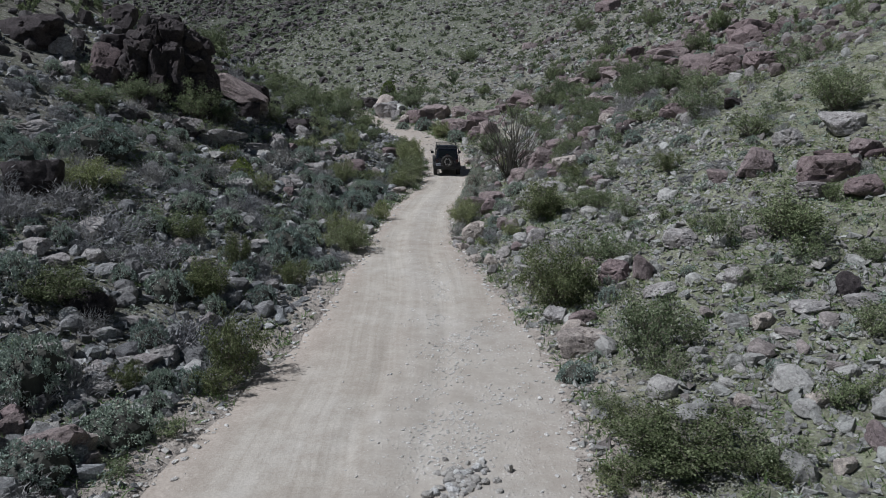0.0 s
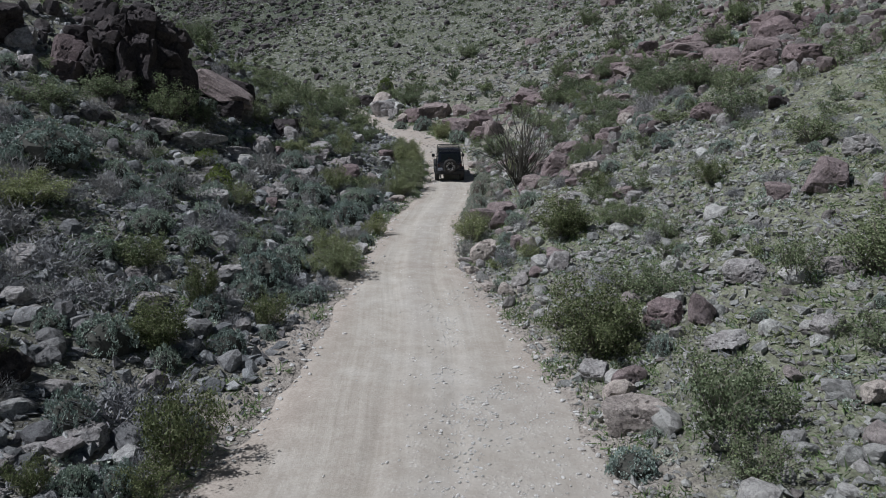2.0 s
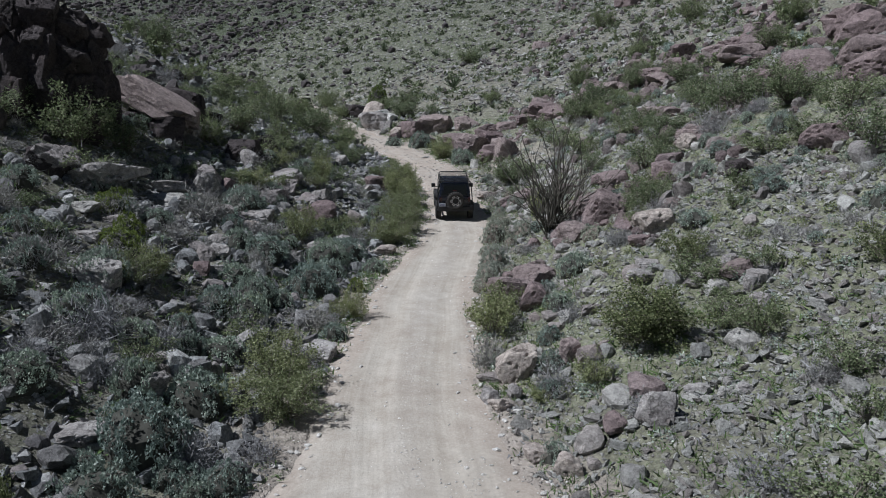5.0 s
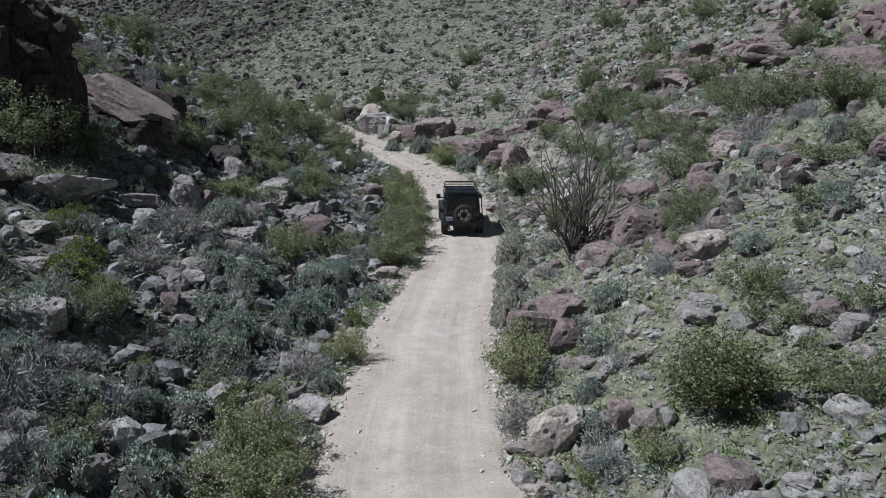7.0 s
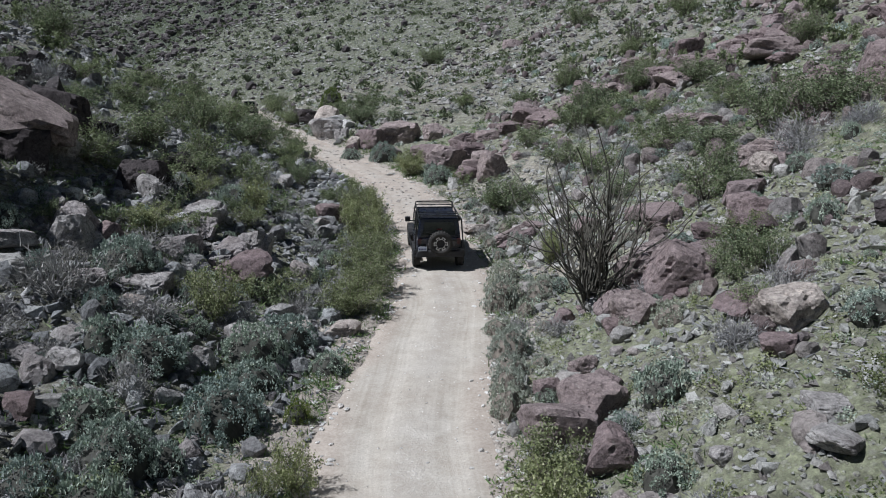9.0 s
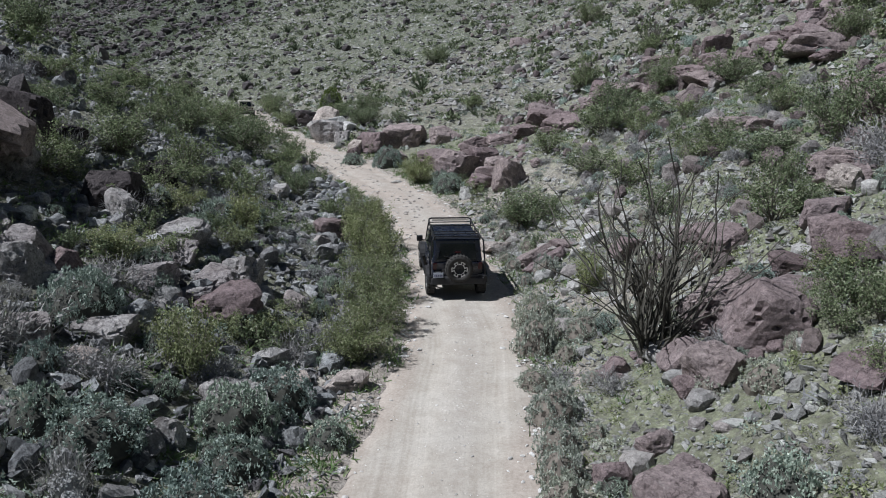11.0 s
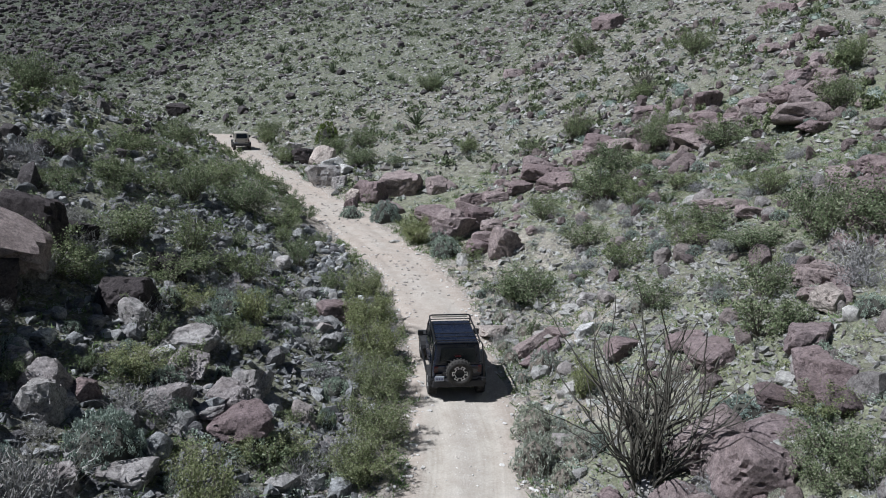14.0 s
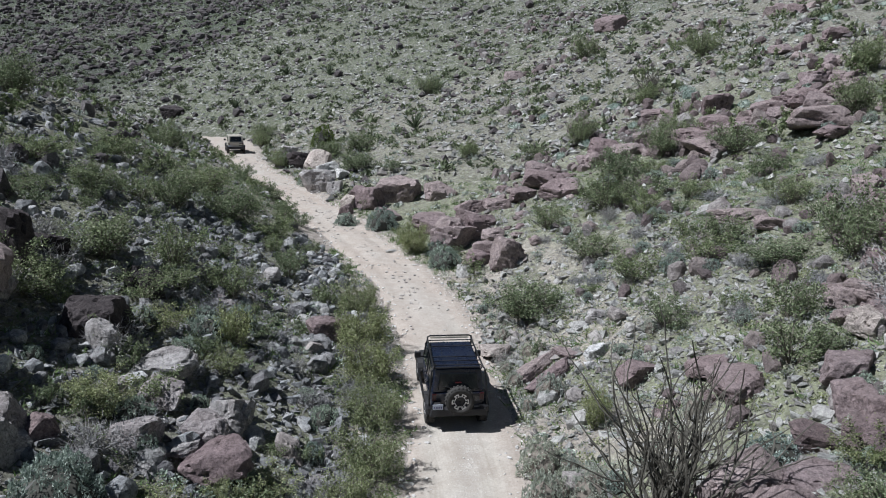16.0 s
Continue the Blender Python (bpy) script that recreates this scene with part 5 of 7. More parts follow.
stone(1434, -4.12, 81.14, 1.10, 1.02, 1.13, 38, M_BUFF, "buff weathered boulder beside the dirt track")
stone(1435, 17.18, 82.59, 2.54, 1.73, 0.89, -5, M_RED, "weathered reddish brown boulder on the slope")
stone(1436, -6.17, 92.20, 1.90, 1.35, 1.35, 32, M_WHITE, "white quartz rock among the reddish stones")
stone(1437, -7.38, 95.71, 2.51, 1.86, 1.91, -11, M_BUFF, "buff weathered boulder beside the dirt track")

# shrubs, each at its place up the wash
shrub("deep", 5.69, 12.02, 1.33, 0.53)
shrub("deep", 3.29, 12.43, 1.31, 0.52)
shrub("sage", -7.56, 12.46, 1.90, 0.76)
shrub("deep", 4.42, 12.67, 2.84, 1.13)
shrub("small", -6.14, 12.82, 0.83, 0.39)
shrub("small", 8.34, 13.91, 0.91, 0.66)
shrub("deep", 4.01, 14.03, 1.56, 0.81)
shrub("sage", -6.71, 14.27, 1.91, 0.81)
shrub("small", -5.61, 14.37, 0.76, 0.45)
shrub("creosote", 3.63, 15.26, 0.77, 0.67)
shrub("sage", -9.08, 15.39, 2.10, 1.39)
shrub("deep", -7.27, 16.17, 0.85, 0.75)
shrub("creosote", 9.77, 16.18, 1.18, 0.89)
shrub("creosote", 5.15, 16.25, 1.23, 1.00)
shrub("sage", -6.64, 16.39, 0.85, 0.59)
shrub("deep", -5.38, 16.57, 1.26, 0.80)
shrub("sage", 3.31, 17.33, 1.13, 0.53)
shrub("creosote", 5.02, 17.61, 1.65, 1.82)
shrub("deep", -5.24, 17.62, 1.88, 1.72)
shrub("dry", -6.84, 18.75, 2.17, 1.01)
shrub("creosote", 5.56, 19.04, 1.70, 1.26)
shrub("deep", -10.37, 19.13, 2.48, 0.99)
shrub("sage", -11.39, 19.21, 1.53, 1.04)
shrub("creosote", 8.96, 19.42, 1.64, 0.80)
shrub("creosote", 11.60, 19.55, 1.04, 0.78)
shrub("creosote", 10.24, 20.28, 1.21, 0.57)
shrub("sage", -9.59, 21.46, 1.09, 0.52)
shrub("sage", -8.22, 21.51, 1.59, 0.88)
shrub("creosote", 10.27, 21.84, 2.52, 1.49)
shrub("deep", -7.27, 22.22, 1.97, 1.21)
shrub("deep", 3.70, 22.68, 2.97, 1.92)
shrub("creosote", 8.57, 22.70, 1.29, 1.37)
shrub("sage", -5.78, 22.92, 1.10, 0.70)
shrub("dry", -9.43, 23.47, 2.11, 0.84)
shrub("dry", -13.88, 23.58, 1.65, 1.12)
shrub("creosote", 5.70, 24.08, 1.38, 1.07)
shrub("dry", -11.36, 24.66, 2.44, 1.00)
shrub("deep", -7.03, 25.02, 1.20, 1.56)
shrub("creosote", 5.11, 25.13, 1.76, 1.09)
shrub("deep", -5.25, 25.29, 1.49, 1.14)
shrub("dry", -13.01, 25.86, 2.59, 1.10)
shrub("sage", -10.64, 26.39, 1.79, 0.85)
shrub("sage", -6.23, 26.73, 1.59, 0.81)
shrub("deep", -9.22, 26.76, 1.61, 1.04)
shrub("sage", -4.43, 27.83, 1.09, 0.65)
shrub("dry", -14.65, 28.12, 1.66, 0.86)
shrub("olive", -13.52, 28.35, 2.80, 1.12)
shrub("sage", -6.14, 28.46, 2.15, 1.26)
shrub("creosote", 7.24, 28.88, 1.35, 0.91)
shrub("sage", -16.49, 29.26, 2.01, 1.16)
shrub("sage", -10.14, 29.36, 1.87, 0.79)
shrub("creosote", 15.68, 30.17, 2.27, 1.72)
shrub("sage", 3.86, 30.37, 0.91, 0.37)
shrub("dry", -7.69, 30.44, 1.27, 0.64)
shrub("sage", -5.80, 30.66, 1.66, 0.91)
shrub("olive", -3.93, 30.75, 2.12, 1.09)
shrub("creosote", 12.66, 30.86, 1.99, 1.17)
shrub("dry", -12.12, 31.23, 1.51, 1.05)
shrub("creosote", -7.17, 31.26, 1.25, 0.79)
shrub("creosote", 6.58, 31.31, 1.13, 1.11)
shrub("olive", 1.76, 31.35, 0.74, 0.40)
shrub("olive", 2.98, 31.43, 1.07, 0.68)
shrub("olive", -5.32, 31.44, 1.30, 0.52)
shrub("sage", -6.18, 31.54, 0.88, 0.52)
shrub("dry", 2.21, 31.57, 1.17, 0.65)
shrub("dry", -8.54, 31.83, 1.99, 1.09)
shrub("deep", 9.58, 31.83, 1.50, 1.04)
shrub("creosote", 5.98, 31.98, 1.37, 0.84)
shrub("creosote", 16.31, 31.99, 1.61, 1.05)
shrub("sage", -11.02, 32.13, 1.54, 0.72)
shrub("olive", -4.35, 32.21, 2.09, 1.43)
shrub("deep", 4.41, 32.48, 2.94, 1.47)
shrub("dry", -8.41, 32.65, 1.21, 0.80)
shrub("sage", -15.07, 32.70, 3.96, 1.59)
shrub("sage", 2.27, 32.84, 1.04, 0.51)
shrub("dry", -7.21, 33.02, 1.21, 0.79)
shrub("small", 6.24, 33.06, 0.85, 0.37)
shrub("sage", -9.24, 33.27, 1.39, 0.76)
shrub("dry", 0.73, 33.60, 0.84, 0.86)
shrub("sage", -6.14, 33.72, 1.60, 0.65)
shrub("creosote", 6.15, 33.99, 1.58, 0.90)
shrub("dry", -10.80, 34.26, 1.62, 1.12)
shrub("sage", -7.32, 34.46, 0.79, 0.55)
shrub("sage", 2.44, 34.50, 0.89, 0.50)
shrub("olive", -4.66, 34.99, 0.92, 0.66)
shrub("olive", -7.60, 35.23, 0.82, 0.43)
shrub("sage", -9.67, 35.26, 1.65, 1.00)
shrub("deep", 6.22, 35.37, 1.62, 0.98)
shrub("sage", -3.49, 35.73, 0.84, 0.55)
shrub("olive", -9.07, 35.83, 1.35, 1.06)
shrub("olive", 1.05, 35.94, 1.87, 1.27)
shrub("sage", 2.98, 36.36, 1.11, 0.61)
shrub("sage", -6.05, 36.43, 1.42, 1.09)
shrub("dry", -7.02, 36.49, 1.57, 0.63)
shrub("olive", -8.99, 36.89, 1.44, 1.06)
shrub("olive", -3.57, 37.34, 0.70, 0.73)
shrub("olive", 1.32, 37.42, 1.76, 1.14)
shrub("olive", -3.13, 37.58, 1.04, 0.96)
shrub("lime", -10.32, 37.75, 1.80, 0.75)
shrub("sage", -6.24, 37.99, 1.75, 1.03)
shrub("sage", 7.40, 38.23, 1.18, 0.55)
shrub("creosote", 12.86, 38.54, 2.12, 1.77)
shrub("sage", 9.79, 38.61, 1.17, 0.59)
shrub("sage", 3.80, 38.82, 1.22, 0.83)
shrub("creosote", -18.10, 38.93, 3.20, 1.34)
shrub("sage", -7.10, 38.96, 1.44, 0.73)
shrub("dry", 5.36, 39.19, 0.96, 0.54)
shrub("lime", -10.59, 39.42, 1.23, 0.80)
shrub("sage", -4.88, 40.01, 2.13, 1.21)
shrub("dry", -6.61, 40.13, 0.84, 0.93)
shrub("lime", -3.37, 40.27, 0.67, 0.50)
shrub("silver", 1.06, 40.43, 1.06, 0.73)
shrub("dry", -9.54, 40.54, 1.57, 0.71)
shrub("dry", 6.90, 40.58, 1.38, 0.71)
shrub("lime", -11.70, 40.64, 1.44, 0.70)
shrub("sage", -10.34, 41.20, 1.27, 0.70)
shrub("sage", -6.75, 41.34, 2.21, 0.96)
shrub("silver", 1.23, 41.37, 1.04, 0.75)
shrub("lime", -11.75, 41.60, 1.30, 0.76)
shrub("silver", 5.03, 41.82, 1.07, 0.61)
shrub("sage", -4.51, 41.84, 1.42, 0.80)
shrub("creosote", 12.52, 42.35, 1.59, 0.94)
shrub("dry", -12.75, 42.40, 1.66, 1.26)
shrub("silver", 1.41, 42.42, 1.05, 0.60)
shrub("creosote", 11.33, 42.64, 1.96, 0.89)
shrub("creosote", 7.19, 42.70, 1.50, 1.05)
shrub("sage", -2.99, 42.90, 1.10, 0.57)
shrub("sage", -8.19, 42.96, 0.95, 0.71)
shrub("sage", -4.74, 43.06, 1.96, 1.17)
shrub("dry", -9.29, 43.18, 1.99, 1.39)
shrub("dry", -7.05, 43.26, 1.36, 0.70)
shrub("creosote", 14.66, 43.34, 2.05, 1.35)
shrub("sage", 9.41, 43.43, 0.99, 0.64)
shrub("silver", 1.64, 43.73, 1.33, 0.90)
shrub("creosote", -17.27, 43.85, 3.20, 1.51)
shrub("sage", -10.15, 44.29, 1.01, 0.63)
shrub("sage", -4.20, 44.35, 2.02, 1.04)
shrub("deep", 7.92, 44.51, 1.74, 0.81)
shrub("olive", -5.90, 44.55, 1.70, 1.60)
shrub("creosote", -14.53, 44.68, 3.17, 2.18)
shrub("sage", 10.71, 45.24, 1.28, 0.58)
shrub("silver", 1.54, 45.48, 1.02, 0.55)
shrub("sage", -8.41, 45.53, 2.09, 1.29)
shrub("olive", -6.74, 45.87, 1.72, 0.69)
shrub("sage", 6.87, 46.10, 1.53, 0.61)
shrub("creosote", -13.53, 46.65, 2.02, 1.70)
shrub("dry", -4.24, 46.94, 1.21, 0.87)
shrub("creosote", 14.11, 47.12, 2.80, 1.82)
shrub("olive", -2.66, 47.17, 2.11, 1.30)
shrub("silver", 1.90, 47.37, 1.30, 1.18)
shrub("olive", -5.53, 47.46, 1.31, 0.75)
shrub("dry", -8.56, 47.49, 1.40, 0.71)
shrub("sage", 11.01, 47.62, 1.04, 0.62)
shrub("sage", 3.76, 47.62, 0.80, 0.55)
shrub("silver", 3.28, 47.87, 1.33, 0.76)
shrub("olive", -4.80, 47.99, 1.88, 0.75)
shrub("olive", -2.31, 49.22, 2.13, 1.48)
shrub("silver", 2.31, 49.26, 1.55, 1.02)
shrub("olive", -8.91, 49.30, 2.16, 0.92)
shrub("creosote", 8.92, 49.34, 2.13, 1.54)
shrub("sage", -3.77, 50.04, 0.69, 0.64)
shrub("dry", 12.30, 50.09, 2.24, 1.18)
shrub("olive", 4.10, 50.68, 1.08, 1.34)
shrub("creosote", 13.92, 51.27, 3.20, 1.93)
shrub("creosote", 10.04, 51.41, 1.70, 1.67)
shrub("olive", -2.15, 51.96, 2.18, 1.41)
shrub("creosote", -9.79, 52.70, 1.81, 0.94)
shrub("olive", -6.62, 52.73, 1.50, 0.83)
shrub("creosote", 13.15, 53.31, 2.19, 2.14)
shrub("creosote", -12.19, 53.34, 2.40, 1.51)
shrub("silver", 3.43, 53.41, 1.23, 0.82)
shrub("olive", -8.61, 53.75, 1.76, 0.96)
shrub("creosote", 7.54, 54.52, 1.87, 1.29)
shrub("olive", -2.35, 54.58, 2.39, 1.67)
shrub("olive", -6.66, 54.69, 1.90, 1.38)
shrub("creosote", 13.45, 54.81, 2.06, 2.10)
shrub("dry", -12.43, 55.05, 2.10, 1.06)
shrub("creosote", 11.56, 55.30, 2.64, 1.07)
shrub("creosote", -9.68, 55.50, 1.95, 1.17)
shrub("creosote", -6.28, 56.67, 1.72, 0.97)
shrub("creosote", -11.47, 57.31, 2.92, 1.66)
shrub("creosote", 10.14, 57.57, 1.91, 1.28)
shrub("olive", -2.71, 57.64, 2.42, 1.68)
shrub("creosote", -9.18, 57.81, 2.02, 1.02)
shrub("creosote", 11.10, 58.26, 1.83, 1.48)
shrub("creosote", 7.93, 59.13, 2.15, 1.51)
shrub("creosote", 14.29, 59.62, 1.55, 1.21)
shrub("creosote", -7.66, 59.66, 1.84, 1.60)
shrub("creosote", -9.78, 59.69, 2.01, 1.91)
shrub("creosote", 3.94, 59.95, 3.20, 1.68)
shrub("dry", -16.99, 61.69, 2.13, 0.97)
shrub("olive", -2.91, 61.71, 2.12, 1.25)
shrub("creosote", 7.20, 62.74, 2.11, 1.44)
shrub("creosote", -14.19, 63.89, 2.46, 1.23)
shrub("creosote", -16.68, 64.28, 2.54, 1.31)
shrub("creosote", -6.05, 64.39, 1.54, 1.57)
shrub("creosote", 12.33, 64.56, 2.06, 1.08)
shrub("creosote", 10.20, 64.79, 1.70, 1.59)
shrub("creosote", -12.93, 66.26, 2.03, 1.32)
shrub("creosote", 9.24, 67.29, 3.20, 2.15)
shrub("creosote", 6.27, 67.34, 1.83, 1.58)
shrub("creosote", -11.71, 67.64, 2.38, 2.07)
shrub("sage", 1.26, 67.95, 2.06, 1.12)
shrub("creosote", 22.47, 68.57, 2.48, 2.38)
shrub("creosote", -7.50, 69.55, 2.16, 1.35)
shrub("sage", 1.12, 69.71, 1.55, 1.04)
shrub("creosote", -9.47, 69.82, 3.20, 2.36)
shrub("creosote", 16.97, 69.95, 3.07, 1.56)
shrub("olive", -0.15, 70.41, 2.25, 1.52)
shrub("creosote", 13.09, 71.65, 2.09, 0.98)
shrub("creosote", 11.31, 72.01, 3.20, 2.05)
shrub("creosote", -16.08, 72.21, 3.20, 1.41)
shrub("creosote", -11.70, 72.76, 3.20, 1.83)
shrub("creosote", 14.38, 74.08, 2.70, 1.92)
shrub("creosote", -11.45, 74.69, 2.09, 1.97)
shrub("creosote", 26.72, 74.72, 2.41, 2.44)
shrub("creosote", -22.30, 75.40, 3.20, 2.61)
shrub("sage", -1.90, 75.67, 2.18, 1.41)
shrub("creosote", 15.55, 75.76, 2.67, 2.15)
shrub("sage", -4.07, 76.89, 1.78, 1.02)
shrub("creosote", 11.86, 82.23, 2.25, 2.31)
shrub("creosote", 8.91, 84.11, 2.10, 1.38)
shrub("creosote", 18.24, 88.32, 2.79, 1.61)
shrub("creosote", 4.82, 88.84, 2.25, 1.49)
shrub("creosote", -1.03, 89.18, 1.81, 1.27)
shrub("sage", -7.26, 90.09, 2.69, 1.28)
shrub("creosote", -18.00, 90.14, 3.20, 2.06)
shrub("creosote", -3.80, 91.77, 3.20, 2.03)
shrub("creosote", 25.97, 96.48, 3.20, 2.52)
shrub("creosote", -10.99, 99.04, 2.23, 1.59)
shrub("creosote", -6.70, 103.18, 3.20, 1.88)
shrub("creosote", -4.02, 103.30, 3.20, 1.91)
shrub("lime", -7.61, 106.42, 2.78, 2.34)
shrub("creosote", 20.80, 116.06, 3.20, 3.01)
shrub("creosote", -15.08, 116.37, 3.20, 1.95)
shrub("creosote", -37.89, 121.28, 3.20, 1.75)
shrub("creosote", -16.16, 124.18, 3.20, 2.58)
shrub("creosote", 3.92, 126.03, 3.20, 2.34)
stone(1460, 7.64, 45.92, 1.13, 0.85, 0.54, -20, M_MAROON, "dark maroon boulder on the slope")
stone(1461, 8.32, 45.24, 1.11, 0.84, 0.57, 17, M_MAROON, "dark maroon boulder on the slope")
stone(1462, 6.80, 44.66, 1.57, 1.18, 0.55, -26, M_RED, "weathered reddish brown boulder on the slope")
stone(1463, 11.44, 51.28, 1.29, 0.97, 0.63, 11, M_RED, "weathered reddish brown boulder on the slope")
stone(1464, 10.78, 48.85, 0.84, 0.63, 0.60, -32, M_RED, "weathered reddish brown boulder on the slope")
stone(1465, 8.43, 44.47, 1.01, 0.76, 0.55, 5, M_MAROON, "dark maroon boulder on the slope")
stone(1466, 11.61, 50.34, 1.14, 0.86, 0.68, -38, M_RED, "weathered reddish brown boulder on the slope")
shrub("sage", 6.65, 46.19, 0.85, 0.50)
shrub("sage", 7.88, 44.38, 0.93, 0.45)
shrub("creosote", 7.19, 41.89, 1.13, 1.26)
shrub("creosote", 6.83, 43.21, 0.93, 0.81)
shrub("dry", 11.80, 49.05, 1.45, 0.78)
shrub("creosote", 9.47, 48.82, 1.05, 0.94)
shrub("creosote", 6.63, 42.26, 1.08, 0.96)
shrub("silver", 6.70, 43.21, 0.76, 0.41)
shrub("creosote", 6.05, 40.27, 0.86, 0.87)


# ---- scatter ----
def scatter(n, x0, x1, y0, y1, clear=0.3):
    x, y = rng.uniform(x0, x1, n), rng.uniform(y0, y1, n)
    keep = (np.abs(x - track_x(y)) > track_half(y) + clear) | (y > 136)
    keep &= np.abs(x) < 0.72 * y + 3.5
    return x[keep], y[keep]


def thinned(x, y, dense):
    k = rng.uniform(0, 1, len(x)) < dense
    return x[k], y[k]


# small bushes lining the upper track
for kind, n, sd, y0, y1, out, lo, hi, tall in (
    ("sage", 8, -1, 13, 46, 1.8, 0.5, 0.9, 0.65), ("sage", 8, 1, 18, 42, 1.4, 0.4, 0.8, 0.6), ("silver", 12, 1, 42, 62, 1.4, 0.5, 0.9, 0.65),
    ("small", 24, -1, 58, 112, 2.2, 0.8, 1.6, 0.75), ("small", 18, 1, 66, 112, 2.4, 0.7, 1.4, 0.7),
):
    for k in range(n):
        py = y0 + (y1 - y0) * (k + rng.uniform(0.1, 0.9)) / n
        clear_off = 1.6 if sd < 0 and 37 < py < 47 else 0.5 if sd < 0 else 0.25
        w = rng.uniform(lo, hi)
        shrub(kind, float(track_x(py) + sd * (track_half(py) + clear_off + w * 0.45 + rng.exponential(out * 0.5))), py, w, w * tall * rng.uniform(0.85, 1.2))

# single shrubs near the track
waiting = []
for kind, n, x0, x1, y0, y1, lo, hi, tall in (
    ("sage", 150, -22, -2, 8, 60, 0.6, 1.4, 0.62), ("dry", 190, -21, -2, 8, 64, 0.7, 1.6, 0.5), ("small", 30, -22, -3, 8, 70, 0.7, 1.5, 0.7),
    ("small", 60, 2, 26, 8, 70, 0.5, 1.2, 0.8), ("sage", 60, 1, 16, 14, 66, 0.4, 0.9, 0.6), ("dry", 80, 1, 18, 22, 66, 0.5, 1.1, 0.55),
    ("small", 150, 9, 48, 30, 105, 0.7, 1.6, 0.75), ("sage", 90, 9, 40, 34, 95, 0.6, 1.3, 0.6), ("silver", 20, 1, 12, 40, 66, 0.4, 0.9, 0.6),
    ("small", 55, -26, -4, 62, 105, 0.8, 1.5, 0.7), ("small", 60, -48, -13, 40, 75, 1.0, 2.0, 0.7), ("sage", 40, -45, -18, 35, 70, 0.9, 1.6, 0.6), ("small", 40, -20, -3, 42, 76, 0.8, 1.5, 0.75),
):
    x, y = scatter(n, x0, x1, y0, y1, 0.6)
    open_ground = (x < track_x(y)) & (x > track_x(y) - track_half(y) - 2.2) & (y > 37) & (y < 47)
    x, y = x[~open_ground], y[~open_ground]
    for px, py in zip(x, y):
        w = rng.uniform(lo, hi)
        waiting.append((abs(px - float(track_x(py))) + 0.8 * max(0.0, py - 56), kind, px, py, w, w * tall * rng.uniform(0.8, 1.25)))
made_of = collections.Counter(ob.name.split(".")[0] for ob in bpy.data.objects if ob.parent is None)
rest = collections.defaultdict(list)
for _, kind, px, py, w, h in sorted(waiting):
    name = WORDS[kind][0]
    if made_of[name] < 300:
        made_of[name] += 1
        shrub(kind, px, py, w, h)
    else:
        rest[name].append((px, py, w, h))
for name, makers, material, label in (
    ("creosote_bush", [join(creosote(560 + k, 4, 380, 0.75, 0.10, 0.06)) for k in range(4)], M_CREO, "open green creosote bushes higher on the slopes"),
    ("sage_bush", [sage(580 + k, 420, 0.11) for k in range(4)], M_SAGE, "rounded grey green bushes higher on the slopes"),
):
    if rest[name]:
        q = np.array(rest[name])
        protos = [join(m) if len(m[0]) == 2 and isinstance(m[0], tuple) else m for m in makers]
        wide = 0.62 if name == "creosote_bush" else 0.5
        v, t = sheaf(protos, np.stack([q[:, 0], q[:, 1], ground_z(q[:, 0], q[:, 1]) - 0.05], -1), np.stack([q[:, 2] * wide * 1.25, q[:, 2] * wide * 1.25, q[:, 3] * 1.1], -1), rng.uniform(0, 6.28, len(q)))
        tagged(solid("slope_bushes", v, t, material), label, "bush", kind="stuff")

# loose stones, joined
PEBBLES = []
for k in range(8):
    d, t = BALLS[1]
    g = np.random.default_rng(900 + k)
    PEBBLES.append((d * g.uniform(0.7, 1.1, (len(d), 1)) * np.array([1, g.uniform(0.6, 0.95), g.uniform(0.45, 0.8)]), t))
CHIPS = []
for k in range(10):
    g = np.random.default_rng(980 + k)
    d = np.array([(1, 0, 0), (-1, 0, 0), (0, 1, 0), (0, -1, 0), (0, 0, 1), (0, 0, -1)], float) + g.normal(scale=0.22, size=(6, 3))
    CHIPS.append((d * np.array([1, 0.85, 0.75]), np.array([(0, 2, 4), (2, 1, 4), (1, 3, 4), (3, 0, 4), (2, 0, 5), (1, 2, 5), (3, 1, 5), (0, 3, 5)])))
SHARDS = []
for k in range(14):
    g = np.random.default_rng(1010 + k)
    bm = bmesh.new()
    for p in g.uniform(-1, 1, (11, 3)) * np.array([1.0, g.uniform(0.55, 0.9), g.uniform(0.3, 0.65)]):
        bm.verts.new(Euler((0.5, 0.35, 0)).to_matrix() @ Vector(p) if k % 2 else Vector(p))
    hull = bmesh.ops.convex_hull(bm, input=bm.verts[:])
    bmesh.ops.delete(bm, geom=[v for v in set(hull["geom_interior"] + hull["geom_unused"]) if isinstance(v, bmesh.types.BMVert)], context="VERTS")
    bmesh.ops.triangulate(bm, faces=bm.faces[:])
    bm.verts.index_update()
    SHARDS.append((np.array([v.co[:] for v in bm.verts]), np.array([[v.index for v in f.verts] for f in bm.faces])))
    bm.free()
COBBLES = [rock_shape(950 + k, 2, 9) for k in range(8)]


